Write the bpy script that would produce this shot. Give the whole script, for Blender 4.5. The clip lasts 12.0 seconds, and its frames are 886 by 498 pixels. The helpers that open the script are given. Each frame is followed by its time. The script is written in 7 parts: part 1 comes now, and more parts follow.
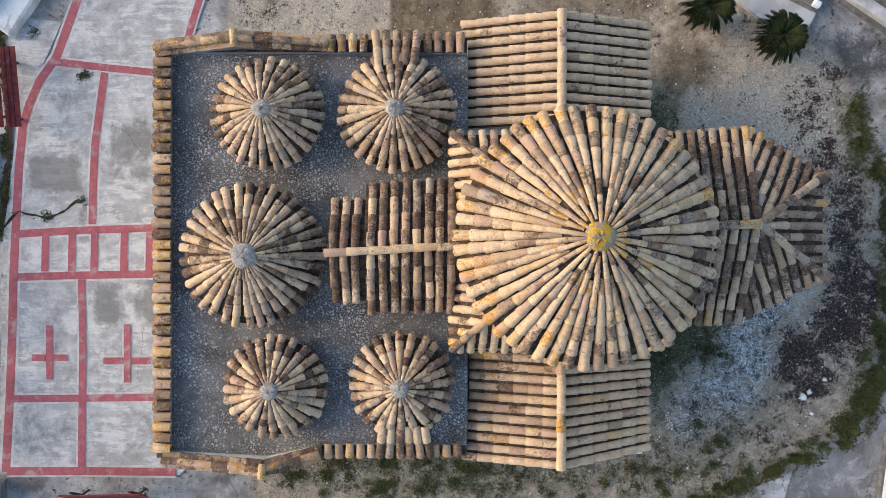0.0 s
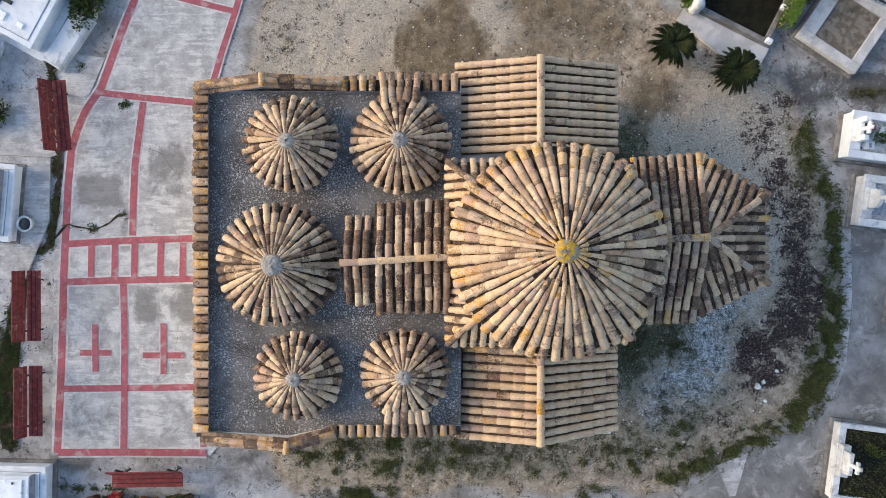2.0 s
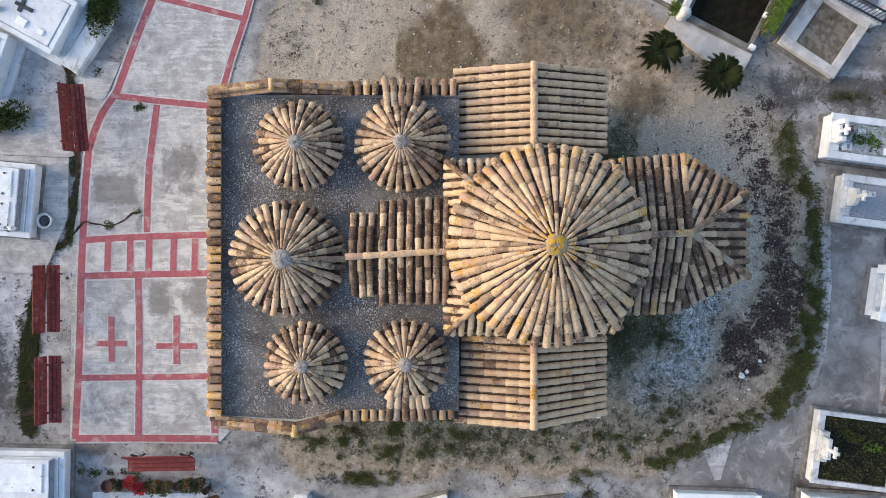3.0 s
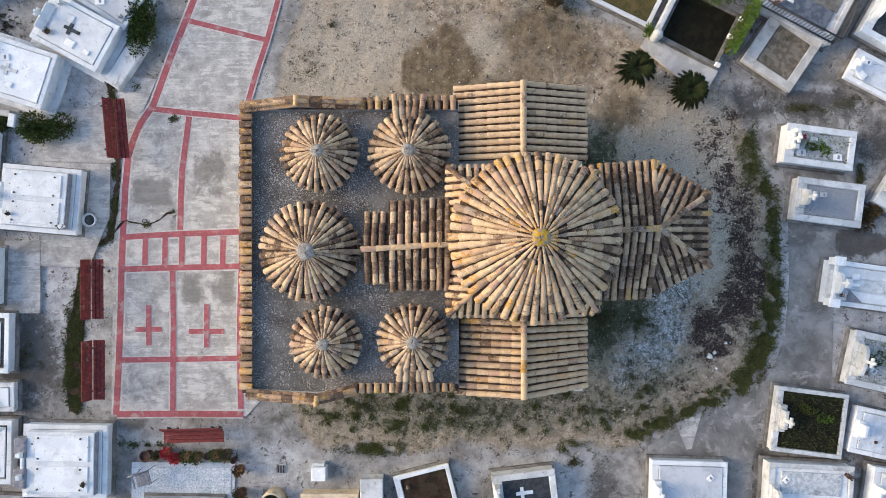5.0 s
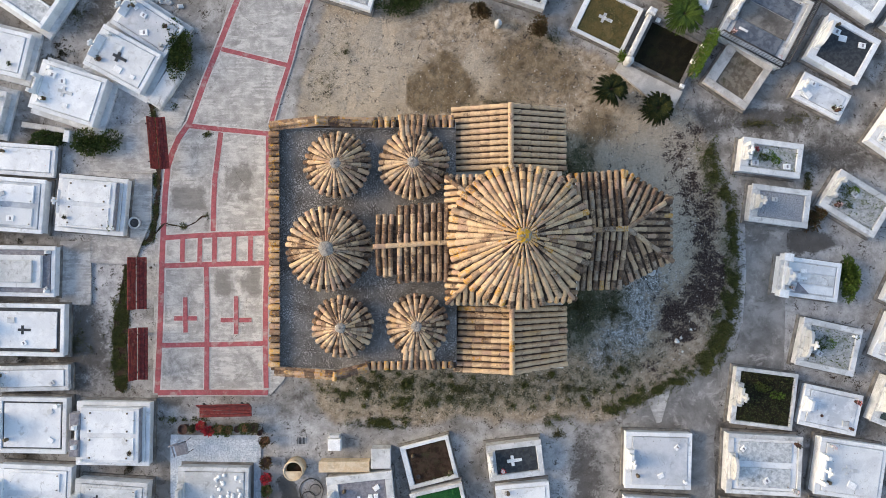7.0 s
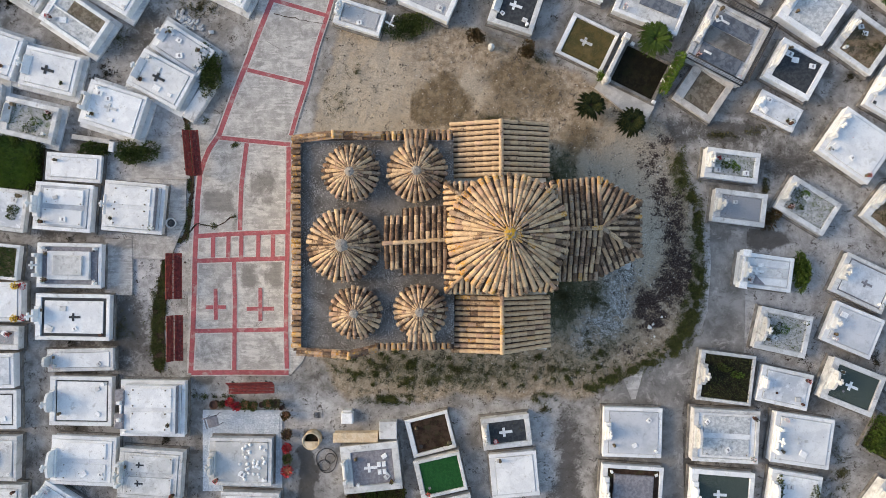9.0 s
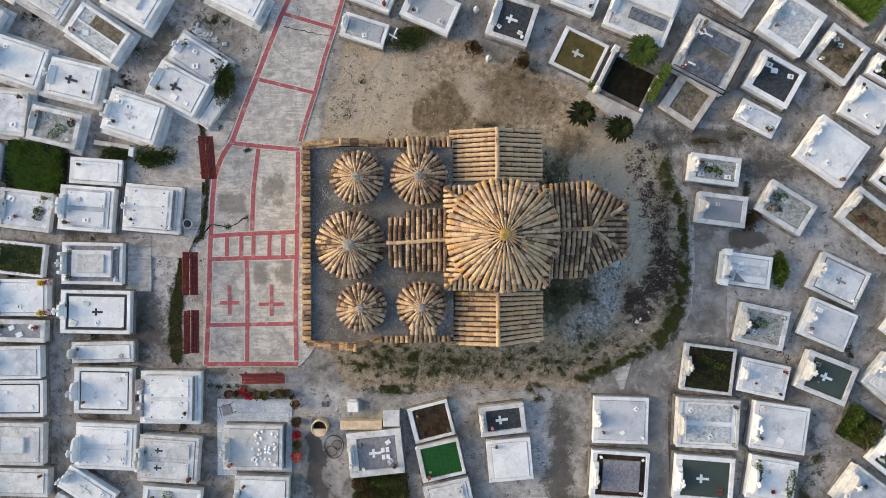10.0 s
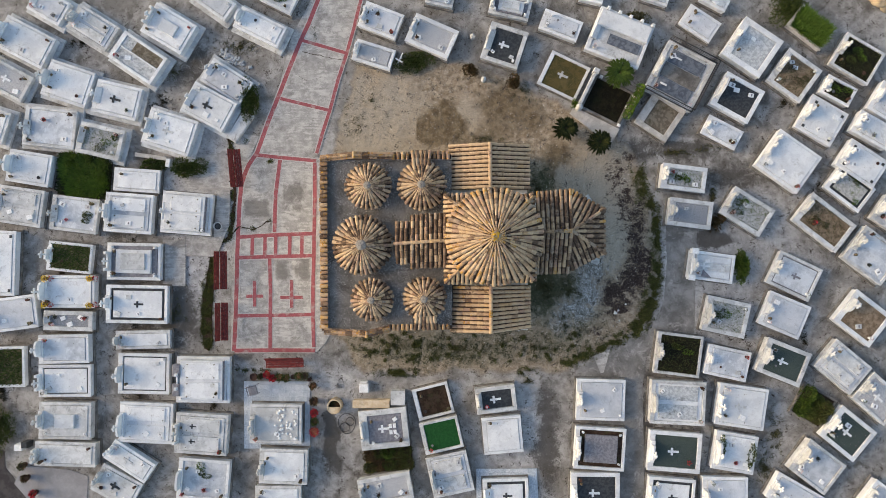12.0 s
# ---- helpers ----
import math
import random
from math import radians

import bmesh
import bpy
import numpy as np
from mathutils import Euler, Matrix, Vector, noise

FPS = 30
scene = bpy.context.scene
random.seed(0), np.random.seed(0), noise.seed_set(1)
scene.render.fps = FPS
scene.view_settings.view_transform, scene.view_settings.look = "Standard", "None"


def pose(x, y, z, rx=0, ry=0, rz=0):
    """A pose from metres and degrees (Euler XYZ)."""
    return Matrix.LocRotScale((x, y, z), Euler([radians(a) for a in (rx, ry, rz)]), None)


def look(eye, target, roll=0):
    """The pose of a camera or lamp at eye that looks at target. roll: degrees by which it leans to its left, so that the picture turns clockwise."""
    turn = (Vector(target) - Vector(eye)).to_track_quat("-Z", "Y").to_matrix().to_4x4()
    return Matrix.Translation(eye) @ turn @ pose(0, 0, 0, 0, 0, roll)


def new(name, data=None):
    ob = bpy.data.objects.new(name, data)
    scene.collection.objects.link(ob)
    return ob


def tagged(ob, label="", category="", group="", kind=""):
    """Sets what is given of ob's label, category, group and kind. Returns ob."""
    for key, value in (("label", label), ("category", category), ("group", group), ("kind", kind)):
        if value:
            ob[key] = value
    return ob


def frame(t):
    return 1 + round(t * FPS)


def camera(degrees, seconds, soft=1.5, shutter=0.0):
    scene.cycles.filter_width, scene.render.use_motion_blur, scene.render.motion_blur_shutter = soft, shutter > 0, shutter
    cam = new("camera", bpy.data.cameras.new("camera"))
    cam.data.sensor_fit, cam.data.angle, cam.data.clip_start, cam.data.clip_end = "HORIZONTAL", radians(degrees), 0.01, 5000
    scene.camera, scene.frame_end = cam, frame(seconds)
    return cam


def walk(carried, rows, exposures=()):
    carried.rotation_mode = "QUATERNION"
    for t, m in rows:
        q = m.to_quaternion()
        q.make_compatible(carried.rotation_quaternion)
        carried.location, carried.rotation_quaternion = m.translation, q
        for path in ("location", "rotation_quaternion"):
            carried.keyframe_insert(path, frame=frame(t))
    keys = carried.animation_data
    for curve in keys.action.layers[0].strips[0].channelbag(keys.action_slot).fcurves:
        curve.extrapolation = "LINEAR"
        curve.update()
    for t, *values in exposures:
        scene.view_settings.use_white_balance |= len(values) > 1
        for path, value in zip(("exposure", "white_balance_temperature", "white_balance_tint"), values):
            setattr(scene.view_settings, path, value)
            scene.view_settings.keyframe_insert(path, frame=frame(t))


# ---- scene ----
cam = camera(70.0, 12.0, soft=0.6)
# seconds, eye (x, y, z), turn (rx, ry, rz) of a camera that looks straight down
PATH = [
    (0, 0.259, -0.113, 14.955, -0.100, 0.027, 0.097),
    (0.5, 0.286, -0.060, 15.496, -0.080, 0.091, 0.075),
    (1, 0.299, 0.020, 16.073, -0.096, 0.097, 0.066),
    (1.5, 0.330, 0.093, 16.549, -0.088, 0.119, 0.042),
    (2, 0.352, 0.124, 17.000, -0.191, 0.138, 0.011),
    (2.5, 0.364, 0.076, 17.421, -0.160, 0.139, 0.010),
    (3, 0.373, 0.018, 17.863, -0.214, 0.131, 0.024),
    (5, 0.262, -0.208, 20.077, 0.028, -0.099, -0.125),
    (5.5, 0.227, -0.247, 20.765, 0.122, -0.143, -0.175),
    (6, 0.229, -0.299, 21.481, 0.237, -0.163, -0.213),
    (6.5, 0.258, -0.346, 22.204, 0.278, -0.123, -0.231),
    (7, 0.295, -0.419, 22.943, 0.419, -0.014, -0.250),
    (9, 0.396, -0.563, 25.987, 0.414, 0.187, -0.274),
    (9.5, 0.381, -0.491, 26.807, 0.213, 0.166, -0.263),
    (10, 0.408, -0.481, 27.643, 0.144, 0.204, -0.250),
    (10.5, 0.431, -0.470, 28.508, 0.090, 0.256, -0.279),
    (11, 0.472, -0.489, 29.411, 0.115, 0.342, -0.266),
    (11.5, 0.491, -0.489, 30.316, 0.104, 0.373, -0.310),
    (12, 0.561, -0.495, 31.211, 0.100, 0.491, -0.303),
]
walk(cam, [(t, pose(x, y, z, rx, ry, rz)) for t, x, y, z, rx, ry, rz in PATH],
     exposures=[(0.0, 1.29, 6380.0, 10.0), (3.0, 1.32, 6420.0, 10.0), (7.0, 1.24, 6850.0, 10.0), (9.5, 1.11, 7150.0, 10.0), (12.0, 0.98, 7330.0, 10.0)])

# ---- light: a low, hazy evening sun from the west under a bright sky ----
SUN_ELEVATION, SUN_AZIMUTH = 22.0, 172.0  # degrees; azimuth of the sun counted from +x
world = bpy.data.worlds.new("sky")
scene.world = world
world.use_nodes = True
wn = world.node_tree.nodes
sky = wn.new("ShaderNodeTexSky")
sky.sky_type, sky.sun_disc = "NISHITA", False
sky.sun_elevation = radians(SUN_ELEVATION)
sky.sun_rotation = radians(90.0 - SUN_AZIMUTH)
sky.air_density, sky.dust_density, sky.ozone_density = 1.0, 1.5, 1.0
wn["Background"].inputs["Strength"].default_value = 0.147
world.node_tree.links.new(sky.outputs["Color"], wn["Background"].inputs["Color"])
sun = new("sun", bpy.data.lights.new("sun", "SUN"))
sun.data.energy, sun.data.angle, sun.data.color = 1.35, radians(32.0), (1.0, 0.77, 0.52)
_a, _e = radians(SUN_AZIMUTH), radians(SUN_ELEVATION)
sun.matrix_world = look((30 * math.cos(_a) * math.cos(_e), 30 * math.sin(_a) * math.cos(_e), 30 * math.sin(_e)), (0, 0, 0))


# ---- materials ----
class Nodes:
    """A small helper round one node material."""

    def __init__(self, name, rough=0.85):
        self.mat = bpy.data.materials.new(name)
        self.mat.use_nodes = True
        self.t = self.mat.node_tree
        self.bsdf = self.t.nodes["Principled BSDF"]
        self.bsdf.inputs["Roughness"].default_value = rough
        self.bsdf.inputs["Specular IOR Level"].default_value = 0.12
        self.pos = self.t.nodes.new("ShaderNodeNewGeometry").outputs["Position"]

    def link(self, a, b):
        self.t.links.new(a, b)

    def noise(self, scale, detail=4.0, rough=0.6, vec=None, distort=0.0):
        n = self.t.nodes.new("ShaderNodeTexNoise")
        n.inputs["Scale"].default_value = scale
        n.inputs["Detail"].default_value = detail
        n.inputs["Roughness"].default_value = rough
        n.inputs["Distortion"].default_value = distort
        self.link(vec or self.pos, n.inputs["Vector"])
        return self.span(n.outputs["Fac"], 0.27, 0.73)

    def voronoi(self, scale, feature="F1", out="Distance"):
        n = self.t.nodes.new("ShaderNodeTexVoronoi")
        n.feature = feature
        n.inputs["Scale"].default_value = scale
        self.link(self.pos, n.inputs["Vector"])
        return n.outputs[out]

    def span(self, value, lo, hi, to0=0.0, to1=1.0):
        n = self.t.nodes.new("ShaderNodeMapRange")
        n.inputs["From Min"].default_value, n.inputs["From Max"].default_value = lo, hi
        n.inputs["To Min"].default_value, n.inputs["To Max"].default_value = to0, to1
        self.link(value, n.inputs["Value"])
        return n.outputs["Result"]

    def sums(self, op, a, b):
        n = self.t.nodes.new("ShaderNodeMath")
        n.operation = op
        for i, v in enumerate((a, b)):
            if isinstance(v, (int, float)):
                n.inputs[i].default_value = v
            else:
                self.link(v, n.inputs[i])
        return n.outputs[0]

    def ramp(self, fac, stops, constant=False):
        n = self.t.nodes.new("ShaderNodeValToRGB")
        n.color_ramp.interpolation = "CONSTANT" if constant else "LINEAR"
        el = n.color_ramp.elements
        while len(el) < len(stops):
            el.new(0.5)
        for e, (p, c) in zip(el, stops):
            e.position, e.color = p, (*c, 1.0)
        self.link(fac, n.inputs["Fac"])
        return n.outputs["Color"]

    def mix(self, fac, a, b, kind="MIX"):
        n = self.t.nodes.new("ShaderNodeMix")
        n.data_type, n.blend_type = "RGBA", kind
        if isinstance(fac, (int, float)):
            n.inputs[0].default_value = fac
        else:
            self.link(fac, n.inputs[0])
        for i, c in ((6, a), (7, b)):
            if isinstance(c, tuple):
                n.inputs[i].default_value = (*c, 1.0)
            else:
                self.link(c, n.inputs[i])
        return n.outputs[2]

    def attribute(self, name):
        n = self.t.nodes.new("ShaderNodeAttribute")
        n.attribute_name = name
        return n.outputs["Fac"]

    def random(self):
        return self.t.nodes.new("ShaderNodeObjectInfo").outputs["Random"]

    def island(self):
        return self.t.nodes.new("ShaderNodeNewGeometry").outputs["Random Per Island"]

    def bump(self, height, strength=0.4, distance=0.02):
        n = self.t.nodes.new("ShaderNodeBump")
        n.inputs["Strength"].default_value, n.inputs["Distance"].default_value = strength, distance
        self.link(height, n.inputs["Height"])
        self.link(n.outputs["Normal"], self.bsdf.inputs["Normal"])
        return self

    def done(self, colour):
        if isinstance(colour, tuple):
            self.bsdf.inputs["Base Color"].default_value = (*colour, 1.0)
        else:
            self.link(colour, self.bsdf.inputs["Base Color"])
        return self.mat


def plain(name, c1, c2, scale=6.0, rough=0.8, bump=0.3, stain=None, amount=0.5, grain=60.0):
    """A surface with two tones, fine grain and, where given, stains."""
    k = Nodes(name, rough)
    col = k.mix(k.span(k.noise(scale), 0.35, 0.65), c1, c2)
    fine = k.noise(grain, 3.0)
    col = k.mix(0.35, col, k.ramp(fine, [(0.3, (0.55, 0.55, 0.55)), (0.7, (1.3, 1.3, 1.3))]), "MULTIPLY")
    if stain:
        col = k.mix(k.span(k.noise(scale * 0.45, 6.0, 0.7), 0.74 - 0.3 * amount, 0.88, 0.0, 0.8), col, stain)
    k.bump(fine, bump, 0.008)
    return k.done(col)


def tile_material(name, tones, lichen, stain):
    """Old fired-clay cover tile: each tile has its own tone and its own share of grime, mottling and lichen."""
    k = Nodes(name, 0.9)
    own = k.random()
    stops = [(i / len(tones), c) for i, c in enumerate(tones)]
    col = k.ramp(own, stops, True)
    # a second number for each tile: how dirty it is
    dirty = k.t.nodes.new("ShaderNodeMath")
    dirty.operation = "FRACT"
    k.link(k.sums("MULTIPLY", own, 37.7), dirty.inputs[0])
    dirty = dirty.outputs[0]
    col = k.mix(k.span(k.noise(7.0, 5.0, 0.65), 0.38, 0.70, 0.0, 0.35), col, (0.47, 0.335, 0.215))
    # soft mottling all over
    mottle = k.span(k.noise(15.0, 7.0, 0.78, distort=0.4), 0.35, 0.85, 0.0, 0.62)
    col = k.mix(k.sums("MULTIPLY", mottle, k.span(dirty, 0.0, 1.0, 0.45, 1.0)), col, (0.20, 0.132, 0.088))
    # grime in clouds, heavy on some tiles only
    cloud = k.sums("ADD", k.noise(5.2, 7.0, 0.75, distort=0.6), k.sums("MULTIPLY", k.sums("SUBTRACT", k.noise(24.0, 4.0, 0.7), 0.5), 0.45))
    cloud = k.sums("ADD", cloud, k.span(dirty, 0.45, 1.0, -0.16, 0.22))
    grime = k.span(cloud, 0.66 - 1.9 * stain, 0.98 - 1.9 * stain, 0.0, 0.9)
    col = k.mix(grime, col, k.ramp(k.noise(30.0, 4.0), [(0.3, (0.042, 0.028, 0.022)), (0.7, (0.135, 0.088, 0.064))]))
    flecks = k.sums("MULTIPLY", k.span(k.voronoi(46.0), 0.26, 0.10, 0.0, 0.75), k.span(k.noise(4.2, 4.0), 0.42, 0.62))
    col = k.mix(flecks, col, (0.095, 0.062, 0.045))
    if lichen > 0:
        spots = k.span(k.noise(9.5, 7.0, 0.75, distort=0.8), 0.76 - 1.6 * lichen, 0.86 - 1.6 * lichen)
        col = k.mix(k.sums("MULTIPLY", spots, 0.9), col, k.ramp(k.noise(48.0), [(0.3, (0.33, 0.13, 0.012)), (0.5, (0.47, 0.22, 0.018)), (0.68, (0.56, 0.36, 0.08))]))
    grain = k.noise(80.0, 4.0)
    col = k.mix(0.4, col, k.ramp(grain, [(0.25, (0.55, 0.55, 0.55)), (0.75, (1.3, 1.3, 1.3))]), "MULTIPLY")
    k.bump(k.noise(42.0, 5.0, 0.75), 0.6, 0.012)
    return k.done(col)


CREAM, TAN, PINK = (0.56, 0.415, 0.275), (0.41, 0.28, 0.175), (0.44, 0.295, 0.215)
BROWN, DARK, GREY = (0.21, 0.135, 0.095), (0.095, 0.066, 0.052), (0.35, 0.285, 0.225)
PALE = (0.61, 0.455, 0.295)
CREAM_2, CREAM_3 = (0.58, 0.435, 0.29), (0.53, 0.385, 0.25)
MUD = (0.30, 0.215, 0.15)
TILE_OLD = tile_material("old_tile", [CREAM, PALE, MUD, PALE, CREAM_2, PINK, CREAM, GREY, TAN, CREAM_3], 0.02, 0.075)
TILE_DARK = tile_material("weathered_tile", [TAN, CREAM, BROWN, MUD, GREY, DARK, PINK, CREAM_3, BROWN, TAN, DARK], 0.03, 0.17)
GOLD, STRAW = (0.54, 0.365, 0.20), (0.60, 0.435, 0.265)
TILE_DOME = tile_material("dome_tile", [GOLD, STRAW, CREAM, PALE, STRAW, CREAM_2, PALE, PINK, STRAW, CREAM, TAN, CREAM_3, PALE, MUD], 0.0, 0.045)
TILE_LICHEN = tile_material("lichened_tile", [STRAW, GOLD, CREAM, PINK], 0.16, 0.05)
TILE_NEW = tile_material("pale_tile", [CREAM, CREAM_2, CREAM, CREAM_3, CREAM, CREAM_2, CREAM_3, (0.58, 0.415, 0.30)], -0.2, -0.02)
TILE_MID = tile_material("mid_tile", [GOLD, STRAW, CREAM, CREAM_3, STRAW, PINK, CREAM, TAN], 0.03, 0.05)
TILE_APSE = tile_material("apse_tile", [GREY, DARK, MUD, CREAM, BROWN, TAN, GREY, CREAM_3, DARK, PINK, MUD], 0.02, 0.15)
TILE_COPE = tile_material("coping_tile", [DARK, BROWN, TAN, PINK, MUD, CREAM], 0.11, 0.12)
# Dark bedding; the shade between cover tiles is put into its colour.
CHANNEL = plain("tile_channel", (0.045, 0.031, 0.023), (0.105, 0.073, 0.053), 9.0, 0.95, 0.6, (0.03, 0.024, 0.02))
MORTAR = plain("mortar", (0.22, 0.205, 0.185), (0.34, 0.32, 0.29), 22.0, 0.95, 0.6, (0.12, 0.11, 0.10))
LIME = plain("limewash", (0.72, 0.69, 0.63), (0.60, 0.57, 0.51), 3.0, 0.9, 0.4, (0.40, 0.36, 0.30), 0.4)
def marble(name, c1, c2, dirt, amount, seed):
    """Outdoor marble: faint clouds, rain streaks, grey lichen specks and grime."""
    k = Nodes(name, 0.55)
    col = k.mix(k.span(k.noise(1.6, 6.0, 0.65), 0.36, 0.64), c1, c2)
    col = k.mix(k.span(k.noise(3.1, 8.0, 0.78, distort=0.7), 0.78 - 0.35 * amount, 0.92 - 0.2 * amount, 0.0, 0.7), col, dirt)
    specks = k.sums("MULTIPLY", k.span(k.voronoi(16.0), 0.20, 0.08), k.span(k.noise(2.2, 4.0), 0.44, 0.60))
    col = k.mix(k.sums("MULTIPLY", specks, 0.55), col, (0.20, 0.20, 0.19))
    tone = k.span(k.random(), 0.0, 1.0, 0.86, 1.06)
    n = k.t.nodes.new("ShaderNodeCombineColor")
    for i in range(3):
        k.link(tone, n.inputs[i])
    col = k.mix(1.0, col, n.outputs[0], "MULTIPLY")
    fine = k.noise(80.0, 4.0)
    col = k.mix(0.2, col, k.ramp(fine, [(0.3, (0.6, 0.6, 0.6)), (0.7, (1.3, 1.3, 1.3))]), "MULTIPLY")
    k.bump(fine, 0.12, 0.006)
    return k.done(col)


MARBLE = marble("white_marble", (0.685, 0.715, 0.735), (0.585, 0.615, 0.645), (0.36, 0.37, 0.37), 0.44, 0)
MARBLE_OLD = marble("weathered_marble", (0.59, 0.61, 0.62), (0.455, 0.475, 0.485), (0.24, 0.24, 0.235), 0.62, 1)
MARBLE_WORN = marble("stained_marble", (0.55, 0.59, 0.63), (0.39, 0.425, 0.47), (0.71, 0.745, 0.77), 0.5, 2)
MARBLE_GREY = marble("grey_marble", (0.545, 0.575, 0.615), (0.455, 0.49, 0.535), (0.30, 0.32, 0.335), 0.45, 3)
MOTTLED = plain("mottled_marble", (0.52, 0.55, 0.57), (0.36, 0.39, 0.41), 7.0, 0.7, 0.3, (0.13, 0.14, 0.14), 0.55)
CEMENT = plain("cement", (0.40, 0.39, 0.37), (0.50, 0.49, 0.47), 3.0, 0.9, 0.4, (0.24, 0.23, 0.215), 0.5)
ASPHALT = plain("dark_asphalt", (0.045, 0.042, 0.045), (0.075, 0.07, 0.072), 2.0, 0.95, 0.6, (0.03, 0.028, 0.026), 0.5)
SMOOTH = plain("smooth_grey_screed", (0.25, 0.25, 0.262), (0.30, 0.30, 0.312), 1.2, 0.85, 0.2, (0.20, 0.20, 0.205), 0.4)
# Dirty cement darkened further: shade of the gaps between tombs is in this colour.
PLINTH = plain("dirty_shaded_cement", (0.13, 0.125, 0.118), (0.215, 0.207, 0.195), 3.0, 0.95, 0.5, (0.075, 0.07, 0.062), 0.65)
GRANITE = plain("grey_granite", (0.165, 0.165, 0.185), (0.235, 0.235, 0.26), 9.0, 0.4, 0.1, None, 0.5, 160.0)
SLATE = plain("blue_slate", (0.085, 0.10, 0.125), (0.15, 0.17, 0.20), 5.0, 0.35, 0.1, (0.22, 0.24, 0.27), 0.5, 120.0)
BLACK = plain("black_granite", (0.035, 0.04, 0.045), (0.06, 0.065, 0.07), 8.0, 0.3, 0.05, None, 0.5, 160.0)
DARKGREEN = plain("dark_green_chippings", (0.035, 0.055, 0.05), (0.075, 0.095, 0.088), 30.0, 0.8, 0.8, None, 0.5, 90.0)
GREYSOIL = plain("grey_soil", (0.125, 0.105, 0.08), (0.20, 0.175, 0.14), 6.0, 0.95, 0.7, (0.06, 0.06, 0.035), 0.6)
SOIL = plain("bare_soil", (0.17, 0.125, 0.085), (0.26, 0.20, 0.145), 5.0, 0.95, 0.7, (0.09, 0.075, 0.05), 0.6)
DARKSOIL = plain("dark_soil", (0.030, 0.019, 0.014), (0.060, 0.039, 0.029), 5.0, 0.95, 0.7, (0.04, 0.048, 0.022), 0.6)
DRY = plain("dry_turf", (0.12, 0.095, 0.038), (0.075, 0.068, 0.028), 4.0, 0.95, 0.8, (0.16, 0.125, 0.06), 0.5)
PEAT = plain("peat_turf", (0.011, 0.010, 0.007), (0.022, 0.019, 0.011), 4.0, 0.95, 0.7, (0.016, 0.02, 0.008), 0.5)
TURF = plain("artificial_turf", (0.012, 0.075, 0.022), (0.018, 0.10, 0.03), 8.0, 0.9, 0.6)
MOSSY = plain("mossy_gravel", (0.42, 0.43, 0.43), (0.30, 0.31, 0.31), 7.0, 0.95, 0.7, (0.10, 0.135, 0.045), 0.65)
CHIPS = plain("marble_chippings", (0.50, 0.51, 0.52), (0.36, 0.37, 0.39), 26.0, 0.85, 0.9, (0.22, 0.23, 0.25), 0.3, 45.0)
GREYCHIPS = plain("grey_chippings", (0.20, 0.215, 0.24), (0.33, 0.345, 0.37), 28.0, 0.85, 0.9, (0.12, 0.13, 0.15), 0.4, 45.0)
BLUEPAVE = plain("blue_grey_paving", (0.40, 0.45, 0.50), (0.52, 0.56, 0.60), 9.0, 0.75, 0.3, (0.33, 0.37, 0.42), 0.4)
REDPAINT = plain("worn_red_paint", (0.34, 0.10, 0.115), (0.28, 0.085, 0.095), 6.0, 0.85, 0.3, (0.37, 0.29, 0.28), 0.6)
PALEPAINT = plain("pale_paint_border", (0.50, 0.485, 0.475), (0.40, 0.385, 0.375), 5.0, 0.85, 0.3, (0.30, 0.29, 0.28), 0.9)
BENCH = plain("red_brown_paint", (0.185, 0.035, 0.032), (0.11, 0.024, 0.024), 9.0, 0.55, 0.2, (0.28, 0.14, 0.12), 0.3)
IRON = plain("dark_iron", (0.03, 0.032, 0.036), (0.05, 0.05, 0.055), 9.0, 0.5, 0.1)
CLAY = plain("terracotta", (0.42, 0.20, 0.11), (0.30, 0.14, 0.08), 9.0, 0.85, 0.3, (0.2, 0.12, 0.08), 0.4)
CLAYDARK = plain("dark_pot", (0.06, 0.035, 0.03), (0.10, 0.055, 0.04), 9.0, 0.7, 0.3)
BEIGE = plain("beige_block", (0.55, 0.43, 0.29), (0.62, 0.52, 0.38), 4.0, 0.9, 0.4, (0.3, 0.24, 0.17), 0.4)
WHITE = plain("white_stone", (0.77, 0.79, 0.80), (0.69, 0.71, 0.72), 5.0, 0.6, 0.1, None, 0.5)
BRONZE = plain("bronze", (0.10, 0.08, 0.055), (0.15, 0.12, 0.08), 14.0, 0.45, 0.1)
ROCK = plain("ochre_rock", (0.45, 0.36, 0.24), (0.30, 0.24, 0.17), 2.0, 0.95, 0.9, (0.18, 0.15, 0.11), 0.5)


def leaf_material(name, tones, rough=0.6):
    k = Nodes(name, rough)
    col = k.ramp(k.island(), [(i / max(1, len(tones) - 1), c) for i, c in enumerate(tones)])
    return k.done(k.mix(0.3, col, k.ramp(k.noise(4.0), [(0.3, (0.6, 0.6, 0.6)), (0.7, (1.3, 1.3, 1.3))]), "MULTIPLY"))


LEAF = leaf_material("leaf", [(0.030, 0.046, 0.013), (0.055, 0.078, 0.020), (0.095, 0.115, 0.032), (0.042, 0.058, 0.018)])
WEED = leaf_material("weed", [(0.040, 0.046, 0.020), (0.065, 0.070, 0.030), (0.11, 0.10, 0.052), (0.048, 0.052, 0.022), (0.14, 0.12, 0.07)])
BORDER = leaf_material("border_weed", [(0.030, 0.040, 0.013), (0.060, 0.075, 0.020), (0.11, 0.12, 0.035), (0.042, 0.048, 0.018), (0.13, 0.115, 0.055)])
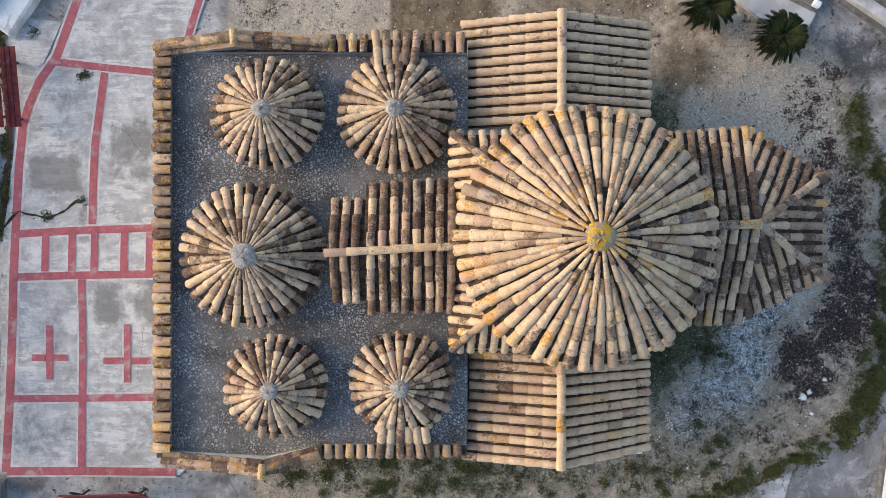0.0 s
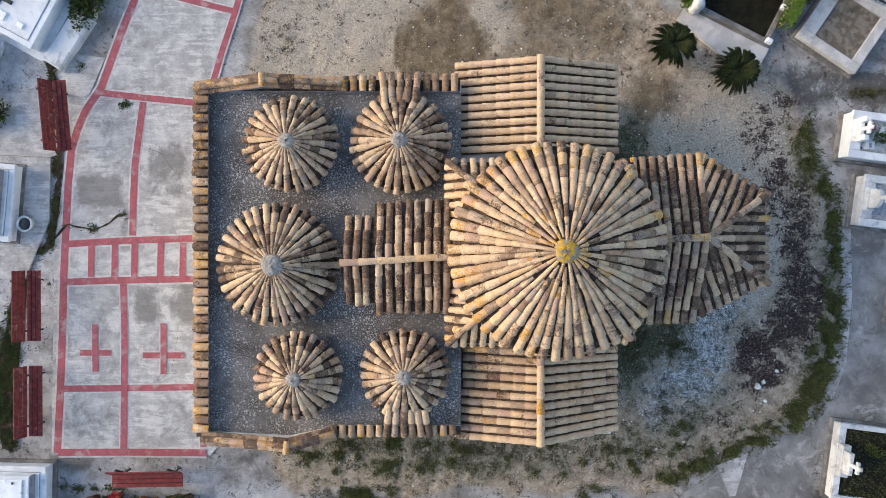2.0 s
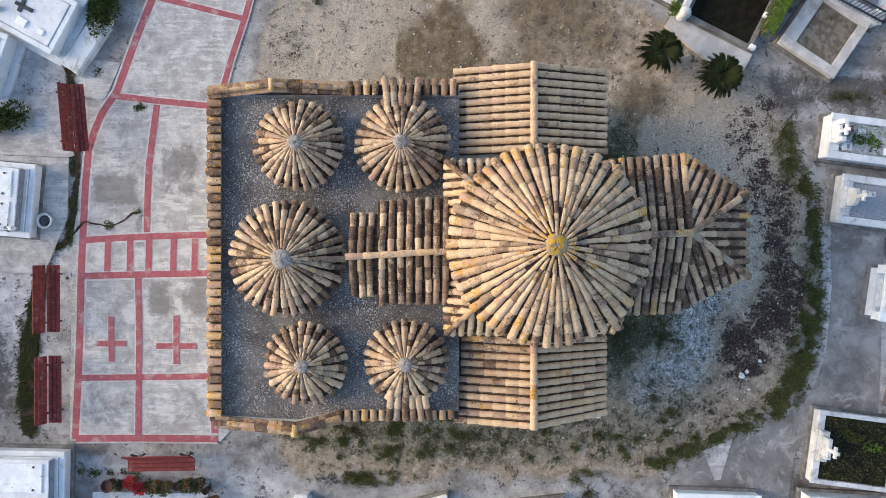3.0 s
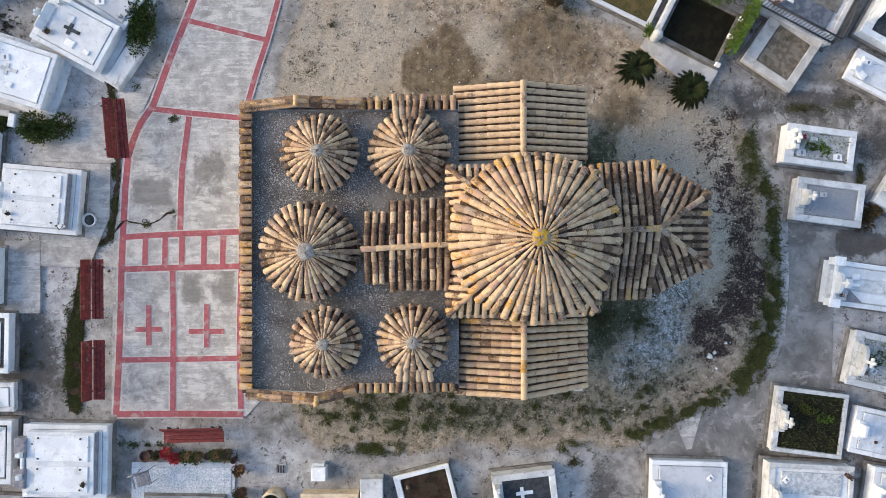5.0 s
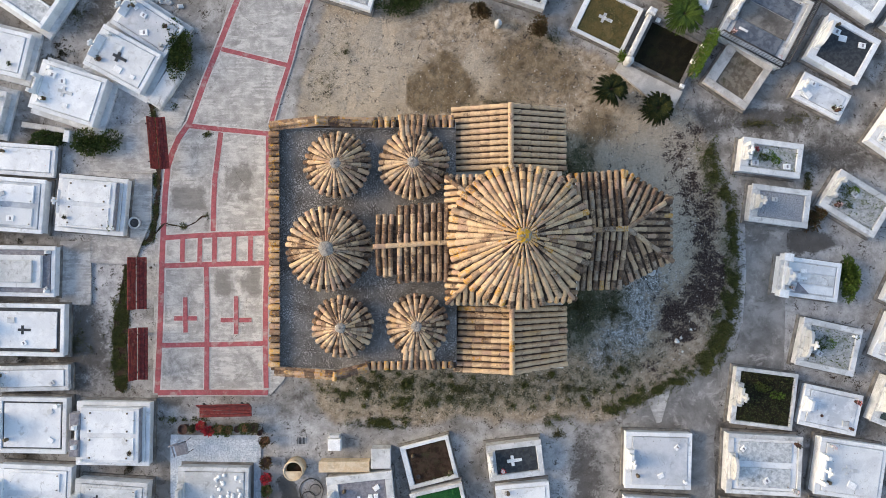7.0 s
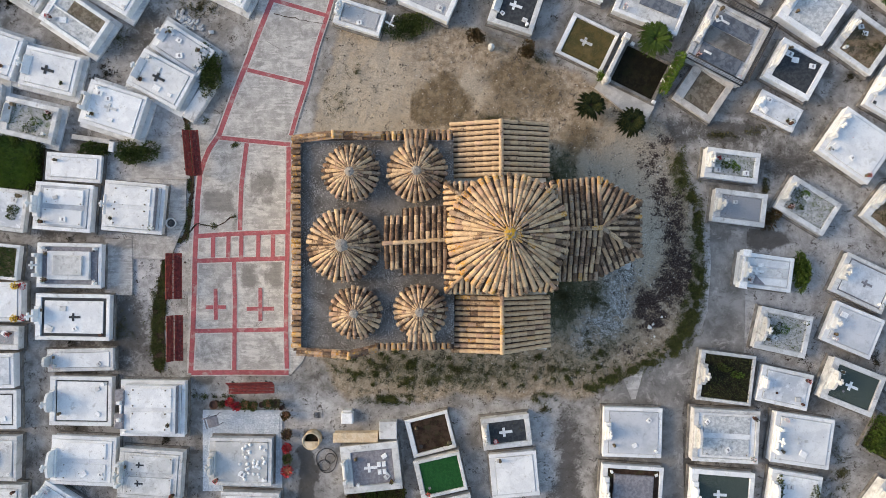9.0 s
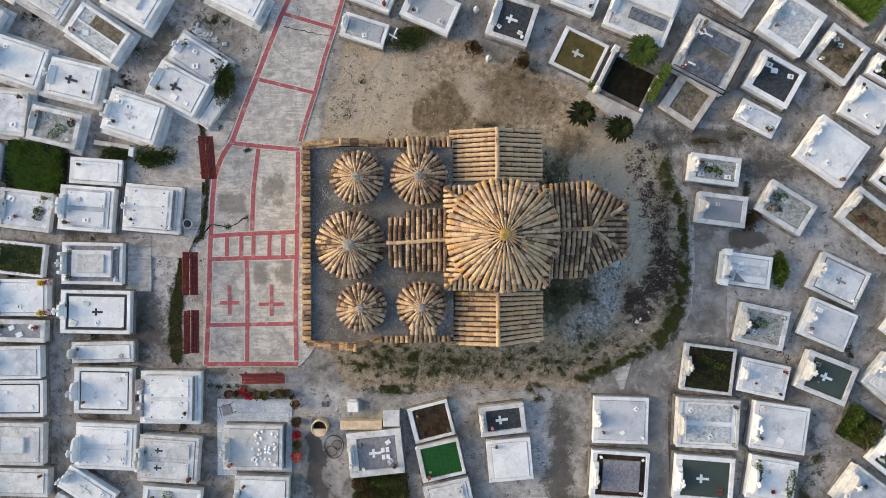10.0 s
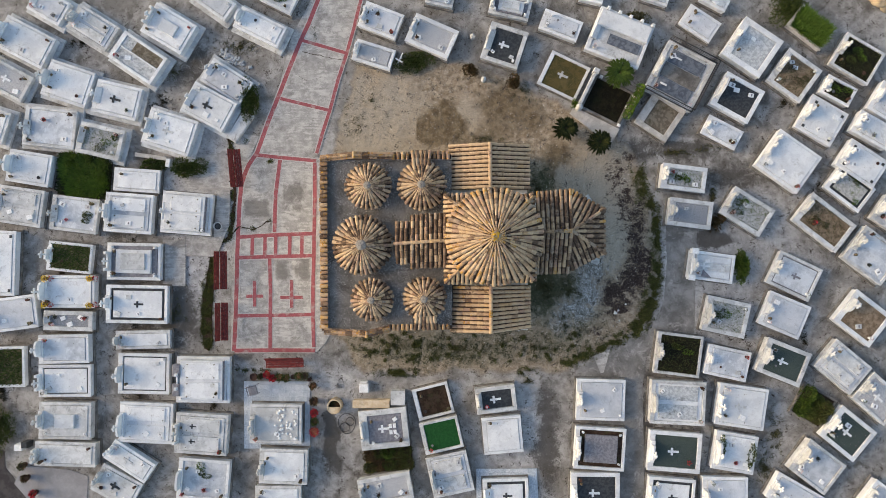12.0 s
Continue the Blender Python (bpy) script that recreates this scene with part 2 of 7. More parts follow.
BRIGHT = leaf_material("bright_leaf", [(0.022, 0.040, 0.010), (0.055, 0.095, 0.016), (0.10, 0.155, 0.028), (0.035, 0.055, 0.014)])
HEDGE = leaf_material("hedge_leaf", [(0.045, 0.09, 0.012), (0.085, 0.15, 0.02), (0.12, 0.19, 0.03)])
PALM = leaf_material("palm_leaf", [(0.006, 0.011, 0.004), (0.012, 0.019, 0.006), (0.022, 0.030, 0.009), (0.085, 0.085, 0.022)], 0.75)
RUSSET = leaf_material("russet_leaf", [(0.06, 0.04, 0.02), (0.10, 0.06, 0.03), (0.05, 0.055, 0.02)])
YELLOW = leaf_material("yellow_flower", [(0.60, 0.40, 0.03), (0.72, 0.52, 0.06)])
CRIMSON = leaf_material("red_flower", [(0.35, 0.02, 0.03), (0.5, 0.05, 0.06), (0.22, 0.02, 0.03)])
PINKISH = leaf_material("pale_flower", [(0.6, 0.45, 0.45), (0.7, 0.62, 0.60), (0.45, 0.2, 0.22)])


# ---- building blocks ----
def part(name, bm, material, parent=None, label=""):
    """Links a bmesh as one mesh object under its thing or part."""
    data = bpy.data.meshes.new(name)
    bm.to_mesh(data)
    bm.free()
    return place(name, data, material, parent, label)


def place(name, data, material, parent=None, label="", m=None):
    if material and not data.materials:
        data.materials.append(material)
    ob = new(name, data)
    if parent is not None:
        ob.parent = parent
    if m is not None:
        ob.matrix_local = m
    if label:
        ob["label"] = label
    return ob


def thing(name, m, label, category, group=""):
    ob = new(name)
    ob.empty_display_size = 0.2
    ob.matrix_world = m
    return tagged(ob, label, category, group)


def block(bm, x0, x1, y0, y1, z0, z1, c=0.012, m=None):
    """A block with chamfered upper edges and corners."""
    c = min(c, (x1 - x0) * 0.3, (y1 - y0) * 0.3, (z1 - z0) * 0.5)
    rings = []
    for z, d in ((z0, 0.0), (z1 - c, 0.0), (z1, c)):
        rings.append([bm.verts.new(Vector(p) if m is None else m @ Vector(p)) for p in (
            (x0 + d, y0 + d, z), (x1 - d, y0 + d, z), (x1 - d, y1 - d, z), (x0 + d, y1 - d, z))])
    for a, b in zip(rings, rings[1:]):
        for i in range(4):
            bm.faces.new((a[i], a[(i + 1) % 4], b[(i + 1) % 4], b[i]))
    bm.faces.new(rings[-1])
    bm.faces.new(rings[0][::-1])
    return bm


def blocks(*sizes, c=0.012):
    bm = bmesh.new()
    for s in sizes:
        block(bm, *s, c=c)
    return bm


def lathe(bm, profile, sides=14, m=None, shut=True):
    """A turned form from (radius, height) pairs."""
    rings = []
    for r, z in profile:
        ring = []
        for i in range(sides):
            a = 2 * math.pi * i / sides
            p = Vector((r * math.cos(a), r * math.sin(a), z))
            ring.append(bm.verts.new(p if m is None else m @ p))
        rings.append(ring)
    for a, b in zip(rings, rings[1:]):
        for i in range(sides):
            f = bm.faces.new((a[i], a[(i + 1) % sides], b[(i + 1) % sides], b[i]))
            f.smooth = True
    if shut:
        bm.faces.new(rings[0][::-1])
        bm.faces.new(rings[-1])
    return bm


def tube(bm, points, r=0.01, sides=6, closed=False):
    """A round bar along a line of points."""
    pts = [Vector(p) for p in points]
    rings = []
    n = len(pts)
    for i, p in enumerate(pts):
        a = pts[(i - 1) % n] if closed or i else p
        b = pts[(i + 1) % n] if closed or i < n - 1 else p
        d = (b - a).normalized()
        side = d.cross(Vector((0, 0, 1)))
        side = side.normalized() if side.length > 1e-4 else Vector((1, 0, 0))
        up = side.cross(d)
        rings.append([bm.verts.new(p + r * (math.cos(t) * side + math.sin(t) * up)) for t in (2 * math.pi * j / sides for j in range(sides))])
    for i in range(n if closed else n - 1):
        a, b = rings[i], rings[(i + 1) % n]
        for j in range(sides):
            bm.faces.new((a[j], a[(j + 1) % sides], b[(j + 1) % sides], b[j])).smooth = True
    if not closed:
        bm.faces.new(rings[0][::-1])
        bm.faces.new(rings[-1])
    return bm


def polygon_slab(points, z0, z1):
    """A flat slab over an outline that runs anticlockwise."""
    bm = bmesh.new()
    low = [bm.verts.new((x, y, z0)) for x, y in points]
    top = [bm.verts.new((x, y, z1)) for x, y in points]
    n = len(points)
    for i in range(n):
        bm.faces.new((low[i], low[(i + 1) % n], top[(i + 1) % n], top[i]))
    bm.faces.new(top)
    bm.faces.new(low[::-1])
    return bm


def leaf_quad(bm, p, along, across, w, bend=0.0):
    """One leaf: two joined faces that taper to a tip."""
    mid = p + along * 0.55 + Vector((0, 0, bend))
    v = [bm.verts.new(q) for q in (p, mid - across * w, p + along, mid + across * w)]
    bm.faces.new(v)


def foliage(bm, centre, rx, ry, rz, count, size, rng):
    """A clump of small leaves with an uneven outline."""
    c = Vector(centre)
    for _ in range(count):
        d = Vector((rng.gauss(0, 1), rng.gauss(0, 1), abs(rng.gauss(0, 1)) * 0.9 + 0.05)).normalized()
        q = rng.uniform(0.55, 1.05)
        p = c + Vector((d.x * rx, d.y * ry, d.z * rz)) * q
        along = (d + Vector((rng.uniform(-1, 1), rng.uniform(-1, 1), rng.uniform(-0.2, 0.7))) * 0.8).normalized() * size * rng.uniform(0.7, 1.4)
        across = along.cross(Vector((rng.uniform(-1, 1), rng.uniform(-1, 1), 1))).normalized()
        leaf_quad(bm, p, along, across, size * 0.3)
    return bm


# ---- ground: one sheet to the horizon ----
def blob(x, y, cx, cy, rx, ry, soft=0.5):
    """1 inside a soft ellipse, 0 outside."""
    d = math.hypot((x - cx) / rx, (y - cy) / ry)
    return max(0.0, min(1.0, (1.0 + soft - d) / (2 * soft)))


def yard(x, y):
    """The unpaved yard round the church: 1 inside."""
    right = 10.75 - 0.055 * (y + 0.5) ** 2 if y > -4.2 else 10.75 - 0.75 - 1.5 * (-4.2 - y)
    wob = 0.35 * noise.noise((x * 0.6, y * 0.6, 3.0)) + 0.15 * noise.noise((x * 2.1, y * 2.1, 5.0))
    low = -6.5 + 0.10 * max(0.0, x - 4)
    top = 8.9 - 0.5 * max(0.0, x - 1.5)
    left = -5.2 + 0.28 * max(0.0, y - 3.9)
    left = min(left, -2.9)
    if y < -4.0:
        left = -4.9 + 0.75 * max(0.0, -4.8 - y)
    inside = min(x - left, right - x, y - low, top - y if x < 9 else 4.6 - y)
    return max(0.0, min(1.0, (inside + wob) / 0.5 + 0.5))


def masks(x, y):
    """How much bare earth, pale grit, brown soil, dark ash and greenery lies at a place."""
    n = noise.noise((x * 0.8, y * 0.8, 0.0))
    earth = yard(x, y)
    x0, y0 = x, y
    x += 0.45 * noise.noise((x0 * 0.9, y0 * 0.9, 7.0)) + 0.22 * noise.noise((x0 * 2.7, y0 * 2.7, 8.0))
    y += 0.45 * noise.noise((x0 * 0.9, y0 * 0.9, 17.0)) + 0.22 * noise.noise((x0 * 2.7, y0 * 2.7, 18.0))
    grit = max(blob(x, y, -3.0, 6.2, 2.4, 2.3), 0.9 * blob(x, y, 1.6, 6.2, 0.7, 0.9), 0.95 * blob(x, y, 8.0, 3.0, 1.9, 1.7), 1.1 * blob(x, y, 8.75, 0.8, 0.6, 2.6, 0.6))
    frost = max(blob(x, y, 7.85, -1.5, 0.8, 0.7, 0.8), blob(x, y, 7.4, -2.4, 0.9, 0.9, 0.8), 0.95 * blob(x, y, 6.8, -3.4, 0.9, 0.8, 0.8), 0.8 * blob(x, y, 6.1, -4.25, 0.6, 0.5, 0.8))
    brown = max(1.1 * (blob(x, y, 0.1, 5.6, 1.5, 1.0, 0.25) if x0 > -1.0 else 0.0), 0.9 * blob(x, y, 3.6, 6.2, 1.6, 1.2), 0.8 * blob(x, y, 5.9, 4.1, 0.9, 0.5), 0.6 * blob(x, y, 5.5, 3.2, 0.6, 0.5), 0.6 * blob(x, y, 1.8, 4.9, 2.0, 0.5))
    ash = max(0.9 * blob(x, y, 9.12, 1.9, 0.35, 0.8, 0.8), 1.1 * blob(x, y, 9.75, 0.5, 0.42, 1.1, 0.7), 1.2 * blob(x, y, 9.9, -0.8, 0.42, 0.9, 0.7), 1.2 * blob(x, y, 9.6, -2.1, 0.55, 0.75, 0.7), 1.15 * blob(x, y, 8.65, -2.6, 0.6, 0.65, 0.7),
              0.8 * blob(x, y, 8.9, -3.4, 0.4, 0.5, 0.8), 0.7 * blob(x, y, 7.7, -4.6, 0.35, 0.3, 0.6), 0.6 * blob(x, y, 8.85, 3.2, 0.35, 0.6, 0.8), 0.6 * blob(x, y, 9.8, 4.1, 0.6, 0.4, 0.8))
    green = max(1.25 * blob(x, y, 5.2, -2.3, 1.0, 1.1, 0.6), 0.85 * blob(x, y, 6.5, -2.3, 0.45, 0.7, 0.7), 0.36 * blob(x, y, 7.2, -4.3, 1.6, 0.8, 0.8), 0.44 * blob(x, y, 0.6, -5.4, 5.2, 1.0, 0.5), 0.8 * blob(x, y, 5.1, 2.7, 0.6, 0.9, 0.8),
                0.42 * blob(x, y, 5.6, -4.9, 2.2, 1.0, 0.7), 0.6 * blob(x, y, 10.1, 2.4, 0.5, 1.4, 0.6), 0.5 * blob(x, y, 10.75, -0.6, 0.25, 1.6, 0.6), 0.8 * blob(x, y, 10.45, -3.2, 0.35, 1.1, 0.6))
    k = 1.0 + 0.5 * n
    pale = max(0.6 * blob(x, y, 16.5, 0.2, 2.6, 3.0, 0.7), 0.85 * blob(x, y, 3.9, -8.6, 1.7, 3.2, 0.7), 0.7 * blob(x, y, 0.2, -7.4, 3.0, 0.6, 0.7), 0.7 * blob(x, y, -6.0, 5.0, 1.0, 3.0, 0.7), 1.2 * blob(x, y, -11.4, 2.0, 2.0, 5.0), 1.0 * blob(x, y, 13.6, -2.4, 2.2, 3.0, 0.7), 0.9 * blob(x, y, 11.9, -2.0, 1.2, 4.0), 0.55 * blob(x, y, 9.4, -6.0, 1.8, 0.8), 0.8 * blob(x, y, -5.2, -7.4, 2.2, 1.4), 0.8 * blob(x, y, 12.2, -1.5, 1.1, 3.2), 0.6 * blob(x, y, 8.9, -5.5, 0.8, 0.3), 0.7 * blob(x, y, -7.6, -6.2, 3.0, 0.5)) * (1 - earth)
    # The last blob, at x 13.6, paints a wet mark and a plant's shadow.
    stain = max(2.2 * blob(x, y, -5.2, -9.7, 0.40, 1.5, 0.5), blob(x, y, -12.7, -3.6, 1.0, 1.6), 0.9 * blob(x, y, 12.0, 4.4, 1.8, 0.5), 0.9 * blob(x, y, 9.6, 4.4, 1.2, 0.6), blob(x, y, 10.35, -9.5, 0.35, 4.0), blob(x, y, 5.4, -9.6, 0.5, 3.0), 0.8 * blob(x, y, 13.6, -6.4, 2.0, 0.4), 0.8 * blob(x, y, -14.6, -6.0, 0.5, 5.0), 0.8 * blob(x, y, -15.9, 2.2, 0.6, 3.0), 0.8 * blob(x, y, -12.0, 9.0, 0.8, 1.6), 0.8 * blob(x, y, 14.6, 3.0, 1.5, 0.6), 1.8 * blob(x, y, 13.6, -0.02, 0.75, 0.4, 0.6)) * (1 - earth)
    return [earth, earth * grit * k, earth * frost * k, earth * brown * k, earth * ash * k, earth * green * k, pale, stain]


def steps_of(lo, hi, step, far):
    n = int(round((hi - lo) / step))
    return [-f for f in far[::-1]] + [lo + i * step for i in range(n + 1)] + list(far)


gx, gy = steps_of(-27.0, 27.0, 0.16, (40, 80, 200, 900)), steps_of(-16.0, 16.0, 0.16, (30, 80, 200, 900))
verts, faces, weights = [], [], []
for y in gy:
    for x in gx:
        near = abs(x) < 28 and abs(y) < 17
        w = masks(x, y) if near else [0.0] * 8
        lump = 0.035 * noise.noise((x * 1.3, y * 1.3, 9.0)) + 0.02 * noise.noise((x * 4.0, y * 4.0, 4.0)) if near else 0.0
        verts.append((x, y, lump * w[0] - 0.012 * w[0]))
        weights.append(w)
for j in range(len(gy) - 1):
    for i in range(len(gx) - 1):
        a = j * len(gx) + i
        faces.append((a, a + 1, a + 1 + len(gx), a + len(gx)))
data = bpy.data.meshes.new("ground")
data.from_pydata(verts, [], faces)
for i, name in enumerate(("earth", "grit", "frost", "brown", "ash", "green", "pale", "stain")):
    data.attributes.new(name, "FLOAT", "POINT").data.foreach_set("value", [w[i] for w in weights])


def ground_material():
    k = Nodes("ground_surface", 0.92)
    big, mid, fine = k.noise(0.55, 6.0, 0.65), k.noise(2.6, 7.0, 0.7), k.noise(34.0, 5.0, 0.75)
    # trodden concrete lanes
    col = k.ramp(mid, [(0.15, (0.155, 0.150, 0.143)), (0.5, (0.24, 0.234, 0.226)), (0.85, (0.335, 0.328, 0.316))])
    col = k.mix(k.span(big, 0.40, 0.66, 0.0, 0.55), col, (0.160, 0.148, 0.132))
    col = k.mix(k.span(k.noise(0.8, 7.0, 0.68, distort=0.4), 0.46, 0.74, 0.0, 0.8), col, (0.39, 0.385, 0.375))
    col = k.mix(k.span(k.noise(1.1, 8.0, 0.66, distort=0.6), 0.56, 0.84, 0.0, 0.75), col, (0.082, 0.074, 0.064))
    # earth of the yard
    tan = k.ramp(k.noise(3.4, 8.0, 0.8), [(0.2, (0.150, 0.115, 0.078)), (0.5, (0.285, 0.230, 0.168)), (0.8, (0.44, 0.38, 0.30))])
    speck = k.span(k.voronoi(30.0), 0.05, 0.35)

    def weight(name, push=0.55, sharp=0.28):
        v = k.sums("ADD", k.attribute(name), k.sums("MULTIPLY", k.sums("SUBTRACT", k.noise(2.8, 8.0, 0.8, distort=0.5), 0.5), push * 1.8))
        v = k.sums("ADD", v, k.sums("MULTIPLY", k.sums("SUBTRACT", k.noise(13.0, 6.0, 0.85), 0.5), push * 1.3))
        return k.span(v, 0.5 - sharp, 0.5 + sharp)

    col = k.mix(weight("pale", 0.4), col, k.ramp(mid, [(0.15, (0.24, 0.24, 0.24)), (0.85, (0.52, 0.52, 0.52))]))
    # Stains of the lanes, and the plant shadow painted among them.
    col = k.mix(k.sums("MULTIPLY", weight("stain", 0.8), 0.85), col, (0.062, 0.057, 0.051))
    col = k.mix(weight("earth", 0.25), col, tan)
    col = k.mix(k.span(k.attribute("green"), 0.05, 0.6, 0.0, 0.7), col, k.ramp(mid, [(0.2, (0.105, 0.098, 0.068)), (0.8, (0.265, 0.25, 0.20))]))
    rough_, specks = k.noise(22.0, 5.0, 0.85), k.noise(36.0, 3.0, 0.8)
    col = k.mix(weight("grit"), col, k.ramp(rough_, [(0.15, (0.20, 0.170, 0.130)), (0.5, (0.355, 0.308, 0.245)), (0.8, (0.535, 0.48, 0.40))]))
    col = k.mix(weight("brown", 0.3), col, k.ramp(mid, [(0.2, (0.085, 0.063, 0.038)), (0.8, (0.215, 0.168, 0.11))]))
    col = k.mix(weight("frost", 1.0, 0.26), col, k.ramp(k.sums("ADD", k.sums("MULTIPLY", k.noise(34.0, 6.0, 0.9), 0.6), k.sums("MULTIPLY", k.noise(6.5, 7.0, 0.8, distort=0.8), 0.4)), [(0.36, (0.035, 0.037, 0.028)), (0.50, (0.19, 0.192, 0.18)), (0.60, (0.55, 0.56, 0.56)), (0.72, (0.74, 0.75, 0.755))]))
    col = k.mix(weight("green", 1.0, 0.2), col, k.ramp(rough_, [(0.2, (0.022, 0.027, 0.014)), (0.55, (0.080, 0.082, 0.046)), (0.85, (0.20, 0.19, 0.135))]))
    col = k.mix(weight("ash", 1.1, 0.20), col, k.ramp(rough_, [(0.3, (0.016, 0.010, 0.009)), (0.62, (0.050, 0.034, 0.029)), (0.9, (0.24, 0.19, 0.155))]))
    col = k.mix(k.sums("MULTIPLY", k.span(specks, 0.80, 0.90), k.attribute("earth")), col, (0.52, 0.50, 0.47))
    col = k.mix(k.sums("MULTIPLY", k.span(specks, 0.20, 0.10, 0.0, 0.7), k.attribute("earth")), col, (0.05, 0.045, 0.035))
    grain = k.ramp(fine, [(0.15, (0.5, 0.5, 0.5)), (0.5, (0.98, 0.98, 0.98)), (0.85, (1.45, 1.45, 1.45))])
    col = k.mix(k.sums("ADD", 0.32, k.sums("MULTIPLY", k.attribute("earth"), 0.38)), col, grain, "MULTIPLY")
    k.bump(k.sums("ADD", fine, speck), 0.5, 0.012)
    return k.done(col)


ground = place("ground", data, ground_material())
tagged(ground, "grey trodden concrete lanes and bare gritty earth", "ground", kind="structure")


def concrete_material():
    k = Nodes("old_concrete", 0.9)
    big, mid, fine = k.noise(0.7, 5.0, 0.6), k.noise(2.4, 7.0, 0.68, distort=0.3), k.noise(45.0, 4.0, 0.7)
    # trowel strokes run east to west
    stretch = k.t.nodes.new("ShaderNodeMapping")
    stretch.inputs["Scale"].default_value = (0.16, 1.0, 1.0)
    k.link(k.pos, stretch.inputs["Vector"])
    stroke = k.noise(9.0, 7.0, 0.75, stretch.outputs["Vector"], 0.3)
    col = k.ramp(mid, [(0.15, (0.24, 0.236, 0.229)), (0.5, (0.36, 0.356, 0.347)), (0.85, (0.49, 0.487, 0.477))])
    col = k.mix(k.span(big, 0.38, 0.62, 0.0, 0.5), col, (0.30, 0.295, 0.285))
    col = k.mix(k.span(k.sums("ADD", k.noise(1.4, 8.0, 0.75, distort=0.3), k.sums("MULTIPLY", k.sums("SUBTRACT", stroke, 0.5), 0.6)), 0.50, 0.68, 0.0, 0.7), col, (0.53, 0.525, 0.51))
    worn = k.noise(0.75, 8.0, 0.74, distort=0.3)
    xyz = k.t.nodes.new("ShaderNodeSeparateXYZ")
    k.link(k.pos, xyz.inputs[0])
    for x, y, w, d, much in ((-8.93, 1.58, 0.58, 0.40, 0.55), (-7.15, 2.2, 0.52, 0.75, 0.32), (-8.58, 3.28, 0.32, 0.28, 0.3), (-7.15, -1.35, 0.85, 0.5, 0.24), (-9.0, -4.55, 0.6, 0.45, 0.2), (-9.1, -1.9, 0.4, 0.7, 0.14)):
        # worn patches with an outline of their own
        box = k.sums("MULTIPLY", *(k.sums("MULTIPLY", k.span(xyz.outputs[i], c - h - 0.12, c - h + 0.12), k.span(xyz.outputs[i], c + h + 0.12, c + h - 0.12)) for i, c, h in ((0, x, w), (1, y, d))))
        worn = k.sums("ADD", worn, k.sums("MULTIPLY", box, much))
    worn = k.sums("ADD", worn, k.sums("MULTIPLY", k.sums("SUBTRACT", stroke, 0.5), 0.35))
    col = k.mix(k.span(worn, 0.60, 0.86, 0.0, 0.8), col, (0.155, 0.150, 0.142))
    col = k.mix(0.35, col, k.ramp(stroke, [(0.2, (0.72, 0.72, 0.72)), (0.8, (1.22, 1.22, 1.22))]), "MULTIPLY")
    col = k.mix(0.4, col, k.ramp(fine, [(0.2, (0.65, 0.65, 0.65)), (0.8, (1.25, 1.25, 1.25))]), "MULTIPLY")
    k.bump(fine, 0.4, 0.008)
    return k.done(col)


CONCRETE = concrete_material()

# ---- concrete forecourt with painted lines ----
pavement = part("pavement", polygon_slab([(-5.95, -5.48), (-5.5, -5.0), (-5.2, -4.4), (-5.0, -4.1), (-5.0, 3.7), (-5.85, 4.1), (-5.2, 6.45), (-4.35, 9.2), (-3.6, 11.9), (-3.2, 14.5),
    (-5.4, 14.5), (-6.15, 11.9), (-7.15, 10.1), (-7.9, 7.0), (-9.0, 4.4), (-9.8, 2.7), (-10.12, 0.2), (-10.22, -5.48)], -0.08, 0.03), CONCRETE)
tagged(pavement, "cracked pale concrete forecourt with worn patches", "pavement", kind="structure")


lines_laid = []


def painted(points, width=0.17):
    """A painted band along a line of points."""
    bm = bmesh.new()
    lines_laid.append(width)
    pts = [Vector((x, y, 0.034 + 0.0008 * len(lines_laid))) for x, y in points]
    left, right, left_, right_ = [], [], [], []
    for i, p in enumerate(pts):
        d = (pts[min(i + 1, len(pts) - 1)] - pts[max(i - 1, 0)]).normalized()
        s = Vector((-d.y, d.x, 0)) * width / 2
        left_.append(p + s)
        right_.append(p - s)
        left.append(bm.verts.new(p + s))
        right.append(bm.verts.new(p - s))
    for i in range(len(pts) - 1):
        bm.faces.new((right[i], right[i + 1], left[i + 1], left[i]))
    line = part("painted_line", bm, REDPAINT, pavement, "worn red painted line")
    bm = bmesh.new()
    rim = [[bm.verts.new((v.x + s * (v.x - c.x) * 0.55, v.y + s * (v.y - c.y) * 0.55, 0.0305 + 0.00013 * len(lines_laid))) for v, c in zip(side, pts)] for s, side in ((1.0, [p.copy() for p in left_]), (1.0, [p.copy() for p in right_]))]
    for i in range(len(pts) - 1):
        bm.faces.new((rim[1][i], rim[1][i + 1], rim[0][i + 1], rim[0][i]))
    part("pale_border", bm, PALEPAINT, line, "worn whitish border of the line")
    return line


painted([(-5.62, 12.4), (-5.81, 11.91), (-6.26, 10.79), (-6.72, 9.82), (-7.29, 8.43), (-7.84, 7.04), (-8.3, 5.92), (-8.86, 4.39), (-9.27, 3.8), (-9.5, 3.27), (-9.66, 2.75), (-9.75, 1.82), (-9.81, 0.66), (-9.83, 0.31), (-9.88, -0.75), (-9.91, -2.12), (-9.97, -3.74), (-10.06, -5.42)], 0.20)
painted([(-3.57, 12.3), (-3.77, 11.61), (-4.05, 10.5), (-4.41, 9.25), (-4.83, 8.0), (-5.25, 6.47), (-5.62, 5.35), (-5.92, 4.32)], 0.16)
painted([(-6.59, 9.9), (-4.47, 9.27)], 0.16)
painted([(-7.71, 7.04), (-5.31, 6.44)], 0.16)
painted([(-8.99, 4.27), (-7.69, 4.12), (-5.94, 3.95)], 0.17)
